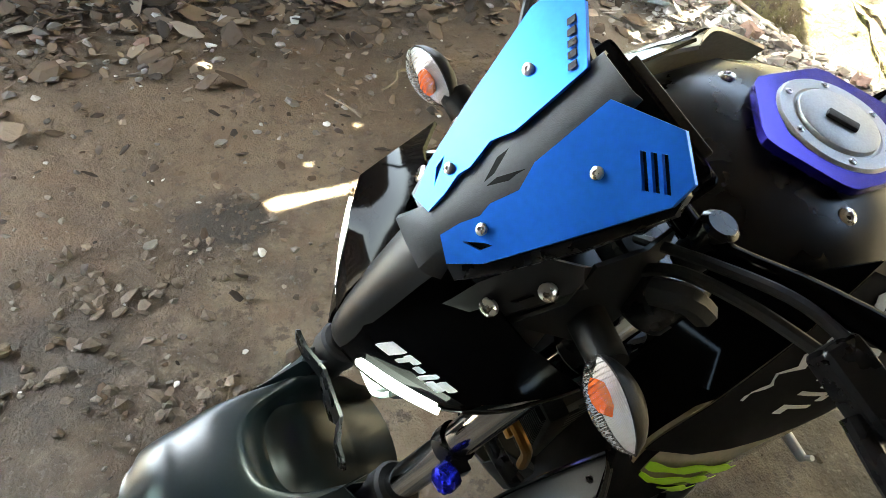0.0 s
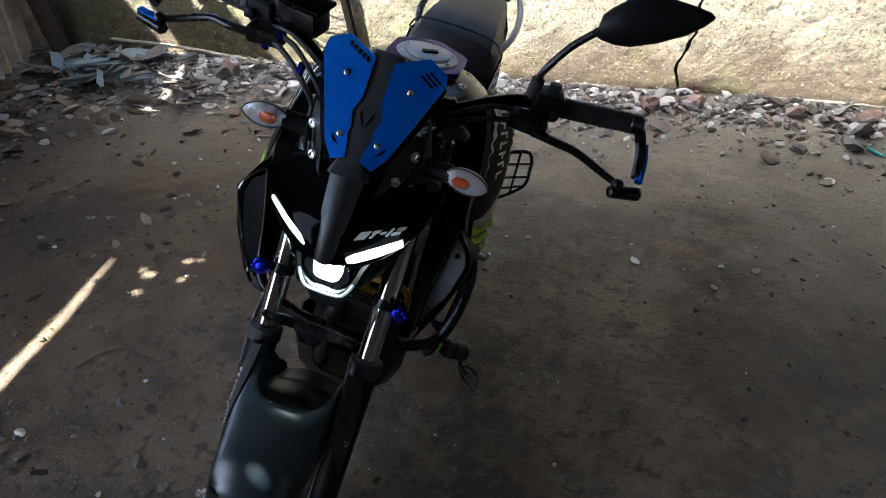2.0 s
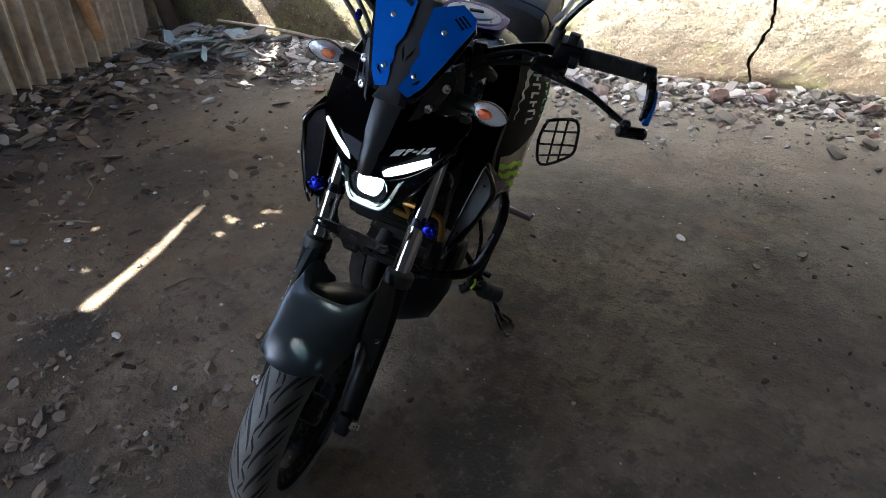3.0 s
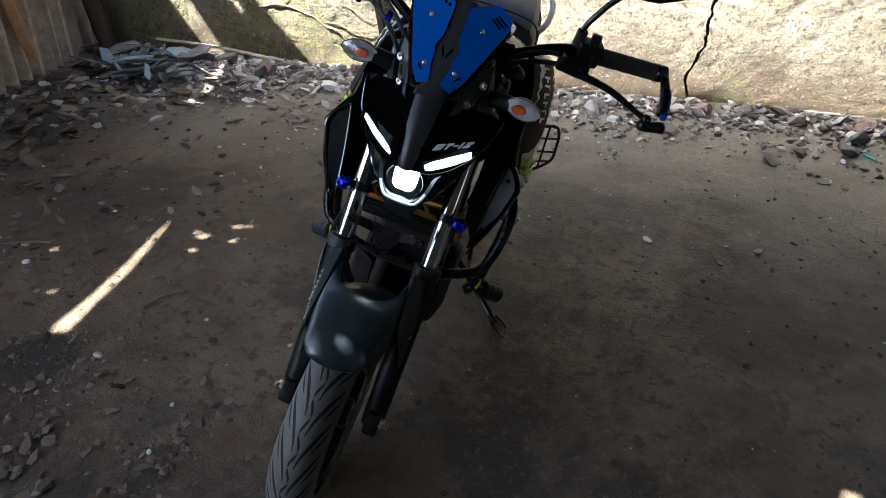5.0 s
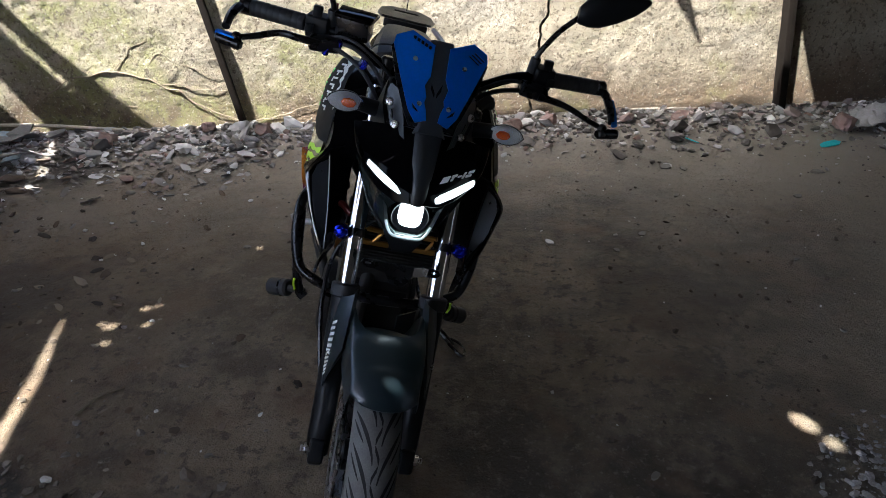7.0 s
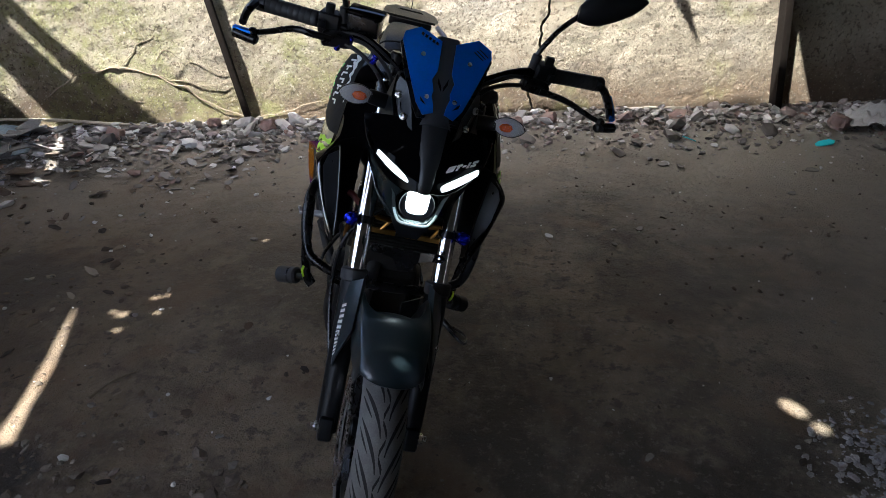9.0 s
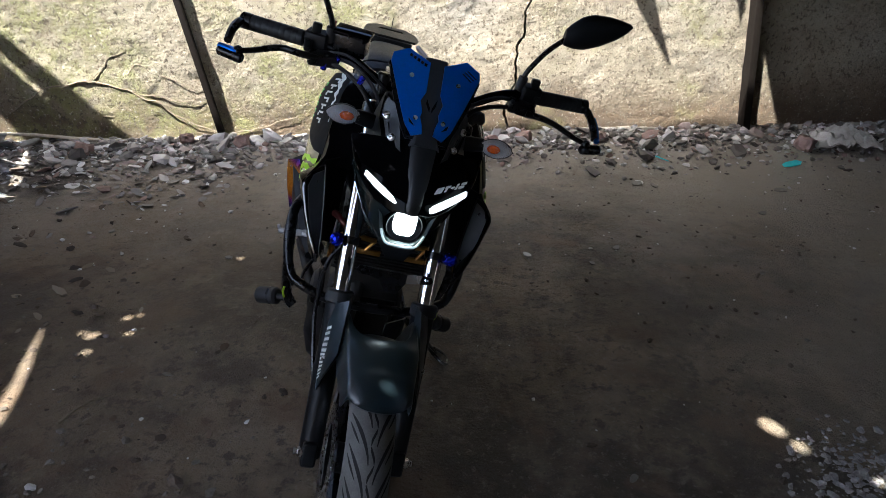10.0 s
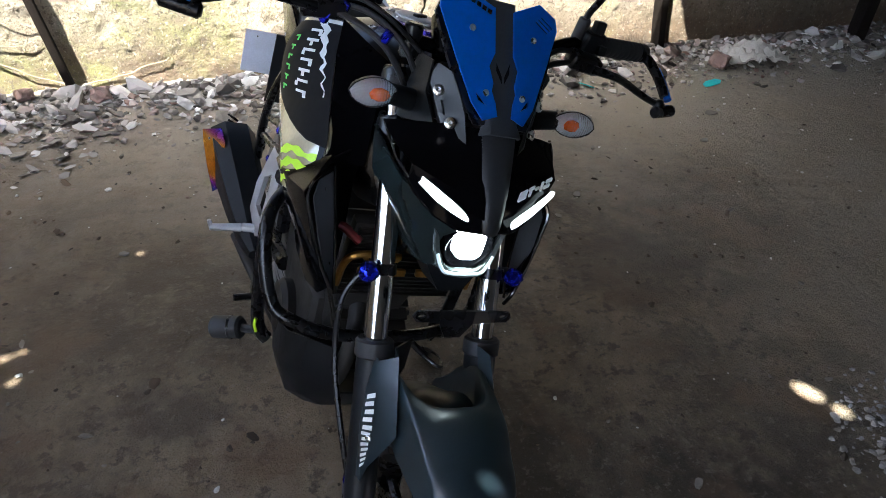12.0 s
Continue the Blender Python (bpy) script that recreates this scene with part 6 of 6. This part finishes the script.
bm = plate(B(), cap_outline(0.079, 0.092, 0.0), CAP.to_3x3() @ Vector((0, 0, 0.010)), [cap_outline(0.060, 0.064, 0.0)])
ring = part("cap_ring", bm, VIOLET, tank, "violet anodised ring round the filler cap")
bm = lathe(B(), [(0.0, 0.066), (0.010, 0.067), (0.013, 0.064), (0.013, 0.050), (0.011, 0.048)], CAP, 40)
cap = part("filler_cap", bm, ALLOY, tank, "silver filler cap")
bm = lathe(B(), [(0.011, 0.046), (0.016, 0.045), (0.018, 0.041), (0.018, 0.001)], CAP, 36)
part("cap_lid", bm, ALLOY, cap, "brushed cap lid")
bm = block(B(), (0.034, 0.012, 0.006), CAP @ Matrix.Translation((0.004, -0.004, 0.020)) @ Euler((0, 0, 0.6)).to_matrix().to_4x4(), 0.002)
part("lock_flap", bm, DARK, cap, "dark lock flap")
for k in range(6):
    a = 2 * math.pi * (k + 0.5) / 6
    screw(CAP @ Vector((0.057 * math.cos(a), 0.057 * math.sin(a), 0.013)), CAP.to_3x3() @ Vector((0, 0, 1)), 0.0042, cap)


# -- radiator shrouds --
def shroud(bm, s):
    grid = [mirrored([(0.194, 0.308, 0.605), (0.204, 0.35, 0.580), (0.218, 0.44, 0.555), (0.216, 0.54, 0.520)], s),
            mirrored([(0.232, 0.290, 0.548), (0.240, 0.36, 0.535), (0.240, 0.45, 0.515), (0.228, 0.55, 0.49)], s),
            mirrored([(0.212, 0.262, 0.475), (0.224, 0.34, 0.480), (0.228, 0.43, 0.470), (0.218, 0.53, 0.46)], s),
            mirrored([(0.180, 0.236, 0.402), (0.196, 0.32, 0.400), (0.206, 0.41, 0.420), (0.206, 0.50, 0.450)], s),
            mirrored([(0.172, 0.30, 0.350), (0.184, 0.35, 0.345), (0.192, 0.42, 0.370), (0.196, 0.46, 0.410)], s)]
    shell(bm, grid, 0.006)


def shroud_inset(bm, s):
    grid = [mirrored([(0.193, 0.312, 0.602), (0.150, 0.345, 0.610), (0.128, 0.36, 0.61)], s),
            mirrored([(0.229, 0.298, 0.550), (0.170, 0.345, 0.55), (0.135, 0.365, 0.55)], s),
            mirrored([(0.208, 0.268, 0.474), (0.165, 0.335, 0.47), (0.135, 0.355, 0.46)], s),
            mirrored([(0.177, 0.242, 0.404), (0.160, 0.325, 0.39), (0.140, 0.345, 0.38)], s)]
    shell(bm, grid, 0.004)


for sh, s in zip(both("radiator_shroud", shroud, GLOSS, None, "glossy black radiator shroud"), (-1, 1)):
    bm = B()
    shroud_inset(bm, s)
    part("inner_panel", bm, FIELD, sh, "matte black inner panel")
    bm = shell(B(), [mirrored(q, s) for q in ([(0.190, 0.312, 0.580), (0.200, 0.308, 0.574), (0.214, 0.302, 0.566)], [(0.186, 0.305, 0.550), (0.203, 0.297, 0.545), (0.222, 0.288, 0.540)],
                                              [(0.178, 0.290, 0.490), (0.194, 0.281, 0.488), (0.210, 0.266, 0.486)], [(0.172, 0.270, 0.430), (0.182, 0.262, 0.428), (0.192, 0.250, 0.426)],
                                              [(0.168, 0.256, 0.392), (0.172, 0.250, 0.391), (0.176, 0.244, 0.390)])], 0.003)
    part("pocket", bm, POCKET, sh, "matte grey pocket panel")
    bm = tube(B(), mirrored([(0.190, 0.310, 0.592), (0.208, 0.302, 0.582), (0.231, 0.288, 0.548), (0.222, 0.274, 0.505), (0.204, 0.256, 0.450), (0.180, 0.236, 0.400), (0.171, 0.240, 0.372)], s), 0.0036, 6, 5)
    part("outer_edge", bm, RIM, sh, "polished black outer edge")
    bm = tube(B(), mirrored([(0.190, 0.308, 0.590), (0.184, 0.300, 0.550), (0.176, 0.284, 0.490), (0.170, 0.264, 0.430), (0.168, 0.242, 0.385)], s), 0.0026, 6, 5)
    part("inner_edge", bm, RIM, sh, "polished black inner edge")
    screw(V(0.203 * s, 0.299, 0.552), (0.4 * s, -1, 0), 0.0045, sh, ENAMEL)
    screw(V(0.182 * s, 0.264, 0.432), (0.4 * s, -1, 0), 0.0045, sh, ENAMEL)

for s in (-1, 1):
    bm = tube(B(), mirrored([(0.205, 0.58, 0.44), (0.17, 0.70, 0.40), (0.14, 0.80, 0.30), (0.12, 0.88, 0.16)], s), 0.020, 10, 5)
    part("frame_rail", bm, ENAMEL, bike, "black frame rail")

# -- radiator, engine and belly --
bm = block(B(), (0.25, 0.028, 0.19), Matrix.Translation(V(0, 0.365, 0.39)) @ Euler((0.25, 0, 0)).to_matrix().to_4x4(), 0.006)
radiator = part("radiator", bm, DARK, bike, "dark radiator core")
for k in range(17):
    z = -0.085 + k * 0.0106
    bm = block(B(), (0.235, 0.010, 0.0035), Matrix.Translation(V(0, 0.365, 0.39)) @ Euler((0.25, 0, 0)).to_matrix().to_4x4() @ Matrix.Translation((0, -0.016, z)), 0)
    part("fin", bm, DARK, radiator, smooth=False)


def gold_arm(bm, s):
    tube(bm, mirrored([(0.03, 0.318, 0.418), (0.08, 0.312, 0.425), (0.118, 0.315, 0.420), (0.132, 0.325, 0.395), (0.135, 0.335, 0.345)], s), 0.0075, 8, 5)
    block(bm, (0.095, 0.010, 0.014), Matrix.Translation(V(0.058 * s, 0.320, 0.384)), 0.003)
    rod(bm, V(0.03 * s, 0.318, 0.418), V(0.052 * s, 0.320, 0.386), 0.005, 8)
    rod(bm, V(0.10 * s, 0.314, 0.422), V(0.082 * s, 0.320, 0.386), 0.005, 8)


both("radiator_bracket", gold_arm, GOLD, radiator, "bronze gold bracket")
bm = tube(B(), [V(-0.11, 0.33, 0.44), V(-0.14, 0.345, 0.46), V(-0.152, 0.36, 0.455)], 0.009, 10, 4)
part("hose_cap", bm, RED, radiator, "red radiator hose end")
bm = B()
block(bm, (0.22, 0.26, 0.24), Matrix.Translation(V(0, 0.66, 0.07)), 0.035, 3)
block(bm, (0.16, 0.20, 0.24), Matrix.Translation(V(0, 0.55, 0.24)) @ Euler((0.5, 0, 0)).to_matrix().to_4x4(), 0.03, 3)
block(bm, (0.19, 0.22, 0.20), Matrix.Translation(V(0, 0.82, 0.10)), 0.04, 3)
engine = part("engine", bm, DARK, bike, "dark dusty engine casting")
for k in range(6):
    bm = block(B(), (0.17, 0.21, 0.008), Matrix.Translation(V(0, 0.52 + 0.012 * k, 0.21 + 0.026 * k)) @ Euler((0.5, 0, 0)).to_matrix().to_4x4(), 0.002)
    part("cooling_fin", bm, DARK, engine)
for s in (-1, 1):
    bm = lathe(B(), [(-0.03, 0.075), (0.015, 0.075), (0.028, 0.066), (0.034, 0.04), (0.036, 0.002)], aim(V(0.115 * s, 0.70, 0.03), (s, 0, 0)), 28)
    part("engine_cover", bm, DARK, engine, "round dark engine cover")
bm = tube(B(), [V(-0.03, 0.475, 0.24), V(-0.04, 0.42, 0.16), V(-0.05, 0.44, 0.02), V(-0.07, 0.55, -0.07), V(-0.12, 0.80, -0.06), V(-0.17, 1.0, -0.02), V(-0.20, 1.08, 0.02)], 0.019, 12, 6)
part("exhaust_pipe", bm, DARK, bike, "dark stained exhaust pipe")


def belly():
    rows = []
    for y, hw, top, bot in ((0.42, 0.07, 0.12, -0.01), (0.46, 0.125, 0.12, -0.08), (0.54, 0.15, 0.08, -0.14), (0.66, 0.145, 0.02, -0.165), (0.80, 0.12, -0.01, -0.155), (0.92, 0.10, -0.03, -0.13)):
        rows.append([V(x * hw, y, bot + (top - bot) * h) for x, h in ((-1, 1), (-1, 0.55), (-0.85, 0.2), (-0.5, 0.02), (0, 0), (0.5, 0.02), (0.85, 0.2), (1, 0.55), (1, 1))])
    return shell(B(), rows, 0.004)


part("belly_pan", belly(), MATTE, bike, "dusty black belly pan")

# -- crash guard with its sliders --
bm = tube(B(), [V(*p) for p in ((-0.13, 0.62, 0.40), (-0.20, 0.56, 0.42), (-0.240, 0.50, 0.39), (-0.243, 0.455, 0.31), (-0.222, 0.42, 0.235), (-0.185, 0.395, 0.215), (-0.12, 0.38, 0.197), (-0.04, 0.375, 0.19))]
     + [V(*p) for p in ((0.04, 0.375, 0.19), (0.12, 0.38, 0.197), (0.185, 0.395, 0.215), (0.222, 0.42, 0.235), (0.243, 0.455, 0.31), (0.240, 0.50, 0.39), (0.20, 0.56, 0.42), (0.13, 0.62, 0.40))], 0.0135, 12, 6)
guard = part("crash_guard", bm, ENAMEL, bike, "black tubular crash guard round the engine")
for s in (-1, 1):
    bm = tube(B(), mirrored([(0.241, 0.515, 0.36), (0.236, 0.520, 0.25), (0.226, 0.525, 0.14), (0.213, 0.530, 0.088), (0.196, 0.525, 0.070)], s), lambda t: 0.0125 + 0.003 * t, 10, 5)
    part("drop_tube", bm, ENAMEL, guard)
    bm = rod(B(), V(0.20 * s, 0.535, 0.082), V(0.250 * s, 0.580, 0.058), 0.010, 10)
    bm2 = rod(bm, V(0.242 * s, 0.575, 0.062), V(0.300 * s, 0.615, 0.034), 0.026, 20, None, 0.006)
    part("slider_puck", bm2, GRIP, guard, "black rubber slider puck")
    bm = lathe(B(), [(-0.002, 0.0245), (0.0, 0.0275), (0.005, 0.0275), (0.007, 0.0245)], aim(V(0.262 * s, 0.589, 0.052), (s, 0.45, -0.35)), 20)
    part("puck_band", bm, ENAMEL, guard)
    bm = tube(B(), mirrored([(0.225, 0.510, 0.10), (0.231, 0.511, 0.118), (0.229, 0.511, 0.135)], s), 0.0035, 6, 3)
    part("sticker", bm, LIME, guard, "lime sticker")

# -- seat and tail --
def seat_mesh(rows):
    bm = B()
    rings = []
    for y, hw, top, low in rows:
        prof = [(-1.0, 0.0), (-1.02, 0.35), (-0.96, 0.72), (-0.80, 0.93), (-0.45, 1.0), (0, 1.0), (0.45, 1.0), (0.80, 0.93), (0.96, 0.72), (1.02, 0.35), (1.0, 0.0)]
        rings.append([V(hw * a, y, low + (top - low) * h) for a, h in prof])
    loft(bm, rings)
    return bm


part("rider_seat", seat_mesh([(0.80, 0.06, 0.60, 0.55), (0.83, 0.085, 0.605, 0.53), (0.90, 0.115, 0.575, 0.51), (0.99, 0.135, 0.575, 0.50), (1.05, 0.135, 0.60, 0.50), (1.08, 0.12, 0.63, 0.52)]), VINYL, bike, "black vinyl rider seat")
pillion = part("pillion_seat", seat_mesh([(1.005, 0.118, 0.66, 0.55), (1.03, 0.128, 0.715, 0.56), (1.07, 0.126, 0.738, 0.58), (1.16, 0.118, 0.748, 0.62), (1.30, 0.105, 0.748, 0.65), (1.42, 0.092, 0.744, 0.67), (1.50, 0.078, 0.735, 0.68), (1.53, 0.055, 0.715, 0.69)]), VINYL, bike, "black vinyl pillion seat with piping")
bm = tube(B(), [V(*p) for p in ((-0.128, 1.10, 0.668), (-0.128, 1.045, 0.700), (-0.105, 1.035, 0.728), (-0.05, 1.035, 0.737), (0.05, 1.035, 0.737), (0.105, 1.035, 0.728), (0.128, 1.045, 0.700), (0.128, 1.10, 0.668))], 0.0028, 6, 6)
part("piping", bm, SATIN, pillion, "grey seat piping")


def tail_side(bm, s):
    grid = [mirrored([(0.125, 0.93, 0.60), (0.134, 1.10, 0.672), (0.115, 1.32, 0.690), (0.07, 1.55, 0.708)], s),
            mirrored([(0.140, 0.93, 0.545), (0.142, 1.10, 0.600), (0.120, 1.32, 0.645), (0.07, 1.56, 0.690)], s),
            mirrored([(0.105, 0.92, 0.47), (0.105, 1.10, 0.52), (0.09, 1.32, 0.59), (0.05, 1.54, 0.66)], s)]
    shell(bm, grid, 0.005)


both("tail_fairing", tail_side, GLOSS, None, "glossy black tail fairing")
bm = plate(B(), [V(*p) for p in ((-0.096, 1.50, 0.752), (-0.112, 1.54, 0.756), (-0.100, 1.60, 0.766), (-0.060, 1.640, 0.772), (0.060, 1.640, 0.772), (0.100, 1.60, 0.766), (0.112, 1.54, 0.756), (0.096, 1.50, 0.752))], (0, 0, 0.008),
           [[V(*p) for p in ((-0.055, 1.585, 0.7637), (0.055, 1.585, 0.7637), (0.045, 1.605, 0.767), (-0.045, 1.605, 0.767))]])
rack = part("grab_plate", bm, SATIN, bike, "grey aluminium grab plate behind the seat")
bm = block(B(), (0.17, 0.05, 0.03), Matrix.Translation(V(0, 1.52, 0.735)), 0.006)
part("plate_foot", bm, SATIN, rack)
for s in (-1, 1):
    bm = tube(B(), mirrored([(0.118, 1.12, 0.678), (0.140, 1.20, 0.705), (0.138, 1.35, 0.728), (0.110, 1.50, 0.745)], s), 0.010, 8, 5)
    part("grab_rail", bm, ALLOY if s > 0 else ENAMEL, bike, "silver grab rail" if s > 0 else "black grab rail")
bm = tube(B(), [V(0.0, 1.60, 0.78), V(-0.002, 1.605, 0.82)], 0.002, 6)
part("antenna", bm, ENAMEL, rack)
bm = plate(B(), [V(*p) for p in ((-0.085, 1.55, 0.50), (0.085, 1.55, 0.50), (0.075, 1.66, 0.24), (-0.075, 1.66, 0.24))], (0, 0.006, 0.002))
part("rear_mudflap", bm, SATIN, bike, "grey rear mudflap")

# -- swingarm, chain side, stand and pegs --
for s in (-1, 1):
    bm = tube(B(), mirrored([(0.10, 0.86, 0.06), (0.115, 1.0, 0.05), (0.112, 1.15, 0.03), (0.108, 1.32, 0.012)], s), 0.022, 10, 4)
    part("swingarm", bm, ENAMEL, bike, "black swingarm")
    bm = B()
    pts = [(0.135, 0.86, 0.34), (0.150, 0.94, 0.36), (0.165, 1.02, 0.22), (0.168, 1.05, 0.12), (0.155, 1.00, 0.06), (0.145, 0.93, 0.10)]
    inner = [(0.147, 0.92, 0.29), (0.156, 0.97, 0.26), (0.162, 1.0, 0.16), (0.153, 0.96, 0.14)]
    plate(bm, mirrored(pts, s), (0.012 * s, 0, 0), [mirrored(inner, s)])
    hanger = part("peg_hanger", bm, ALLOY, bike, "cast alloy footpeg hanger")
    bm = B()
    rod(bm, V(0.165 * s, 1.00, 0.085), V(0.20 * s, 1.01, 0.082), 0.013, 10, None, 0.003)
    rod(bm, V(0.20 * s, 1.01, 0.080), V(0.285 * s, 1.02, 0.070), 0.0125, 12, 0.010, 0.003)
    rod(bm, V(0.28 * s, 1.02, 0.070), V(0.288 * s, 1.02, 0.092), 0.006, 8)
    part("footpeg", bm, ALLOY, hanger, "ribbed alloy footpeg")
bm = tube(B(), [V(0.13, 0.90, 0.08), V(0.165, 0.86, 0.02), V(0.18, 0.80, -0.01), V(0.185, 0.75, -0.012)], 0.007, 8, 4)
rod(bm, V(0.182, 0.748, -0.012), V(0.245, 0.752, -0.020), 0.0095, 10, None, 0.002)
part("gear_lever", bm, ENAMEL, bike, "black gear lever")
bm = tube(B(), [V(-0.13, 0.92, 0.06), V(-0.17, 0.88, 0.0), V(-0.18, 0.82, -0.02)], 0.007, 8, 4)
rod(bm, V(-0.175, 0.82, -0.02), V(-0.23, 0.81, -0.02), 0.0095, 10, None, 0.002)
part("brake_pedal", bm, ENAMEL, bike, "black brake pedal")
bm = tube(B(), [V(0.12, 0.84, -0.03), V(0.20, 0.81, -0.08), V(0.275, 0.775, -0.13), V(0.335, 0.735, -0.167)], 0.011, 10, 5)
stand = part("side_stand", bm, ENAMEL, bike, "black side stand, folded out")
loop = [(0.305, 0.745, -0.150), (0.345, 0.70, -0.165), (0.370, 0.69, -0.170), (0.378, 0.73, -0.172), (0.36, 0.765, -0.170), (0.325, 0.765, -0.158)]
bm = tube(B(), [V(*p) for p in loop + loop[:1]], 0.006, 8, 4)
part("stand_foot", bm, ENAMEL, stand)

# sari guard: a grid of thin rods beside the rear wheel
bm = B()
c = [(0.215, 1.12, 0.385), (0.300, 1.15, 0.405), (0.325, 1.22, 0.30), (0.318, 1.24, 0.235), (0.235, 1.20, 0.185), (0.205, 1.14, 0.30)]
tube(bm, [V(*p) for p in c + c[:1]], 0.006, 8, 4)
sari = part("sari_guard", bm, ENAMEL, bike, "black wire guard beside the rear wheel")
for a, b in (((0.212, 1.13, 0.34), (0.318, 1.185, 0.355)), ((0.208, 1.15, 0.28), (0.325, 1.22, 0.29)), ((0.222, 1.18, 0.225), (0.32, 1.235, 0.245)),
             ((0.245, 1.13, 0.39), (0.255, 1.21, 0.195)), ((0.275, 1.14, 0.40), (0.288, 1.22, 0.21))):
    part("rod", rod(B(), V(*a), V(*b), 0.004, 8), ENAMEL, sari)


# -- silencer --
def silencer_ring(y, z, x0, x1, h):
    """Section of the angular silencer between its inner and outer face."""
    c, w = (x0 + x1) / 2, (x1 - x0) / 2
    return [V(c + w * a, y - b * h * 0.55, z + b * h) for a, b in ((-1, -0.35), (-0.5, -1), (0.6, -1), (1, -0.4), (1, 0.55), (0.55, 1), (-0.45, 1), (-1, 0.6))]


bm = B()
loft(bm, [silencer_ring(*q) for q in ((0.98, 0.01, -0.175, -0.135, 0.022), (1.02, 0.03, -0.20, -0.125, 0.04), (1.10, 0.085, -0.232, -0.125, 0.062), (1.20, 0.150, -0.262, -0.140, 0.080), (1.27, 0.192, -0.278, -0.150, 0.084), (1.31, 0.212, -0.282, -0.155, 0.078), (1.325, 0.218, -0.270, -0.165, 0.058))])
silencer = part("silencer", bm, MATTE, bike, "carbon black angular silencer with a heat-tinted plate")
bm = shell(B(), [[V(-0.262, 1.215, 0.085), V(-0.245, 1.195, 0.110)], [V(-0.284, 1.235, 0.160), V(-0.240, 1.180, 0.200)], [V(-0.296, 1.275, 0.215), V(-0.246, 1.196, 0.250)], [V(-0.300, 1.300, 0.245), V(-0.258, 1.225, 0.282)]], 0.003)
part("heat_plate", bm, TINT, silencer, "orange, violet and blue tinted metal plate")
for k in range(4):
    bm = rod(B(), V(-0.205, 1.27 + 0.012 * k, 0.245 + 0.012 * k), V(-0.235, 1.275 + 0.012 * k, 0.262 + 0.012 * k), 0.004, 6)
    part("vent", bm, ENAMEL, silencer)
bm = rod(B(), V(-0.285, 1.26, 0.235), V(-0.185, 1.20, 0.245), 0.006, 8)
for k in range(14):
    cc = V(-0.275, 1.254, 0.236).lerp(V(-0.195, 1.206, 0.244), k / 13)
    lathe(bm, [(-0.0016, 0.006), (0, 0.0095), (0.0016, 0.006)], aim(cc, (1, -0.6, 0.1)), 10)
part("spring", bm, STEEL, silencer, "silver coil spring")
for pts, r in (([(-0.14, 0.90, 0.42), (-0.155, 1.02, 0.40), (-0.15, 1.16, 0.36), (-0.14, 1.24, 0.30)], 0.010), ([(-0.14, 0.88, 0.36), (-0.16, 1.0, 0.345), (-0.155, 1.14, 0.31), (-0.14, 1.22, 0.24)], 0.010),
               ([(-0.12, 0.98, 0.60), (-0.155, 1.04, 0.50), (-0.165, 1.12, 0.36), (-0.15, 1.20, 0.22)], 0.011)):
    part("subframe_tube", tube(B(), [V(*p) for p in pts], r, 10, 5), ENAMEL, bike, "black subframe tube")
for at in ((-0.16, 1.00, 0.30), (-0.165, 1.04, 0.22), (-0.155, 0.95, 0.40)):
    screw(V(*at), (-1, 0, 0.1), 0.010, bike, ANOD)
strap = [(-0.088, 0.094, 0.446), (-0.082, 0.094, 0.456), (-0.060, 0.096, 0.456), (-0.03, 0.110, 0.446), (0.03, 0.110, 0.446), (0.060, 0.096, 0.456), (0.082, 0.094, 0.456), (0.088, 0.094, 0.446), (0.080, 0.092, 0.438), (0.058, 0.094, 0.436), (0.03, 0.108, 0.422), (0.014, 0.108, 0.395), (-0.014, 0.108, 0.395), (-0.03, 0.108, 0.422), (-0.058, 0.094, 0.436), (-0.080, 0.092, 0.438)]
eyes = [[V(x + 0.007 * math.cos(a), 0.094, 0.447 + 0.004 * math.sin(a)) for a in (k * math.pi / 4 for k in range(8))] for x in (-0.072, 0.072)]
bm = plate(B(), [V(*p) for p in strap], (0, 0.004, 0), eyes)
part("plate_bracket", bm, ENAMEL, bike, "flat black bracket with slotted ends under the headlight", smooth=False)
bm = tube(B(), [V(0.115, 0.30, 0.775), V(0.135, 0.31, 0.79), V(0.145, 0.33, 0.775)], 0.012, 8, 4)
part("cable_boot", bm, GRIP, bike)

bm = block(B(), (0.20, 0.004, 0.145), Matrix.Translation(V(-0.075, 1.61, 0.42)) @ Euler((0.15, 0, 0)).to_matrix().to_4x4(), 0.0015)
rear_plate = part("rear_plate", bm, PLATE_WHITE, bike, "pale bluish white rear plate")
for dx in (-0.06, 0.06):
    screw(V(-0.075 + dx, 1.602, 0.475), (0, -1, 0.1), 0.005, rear_plate)
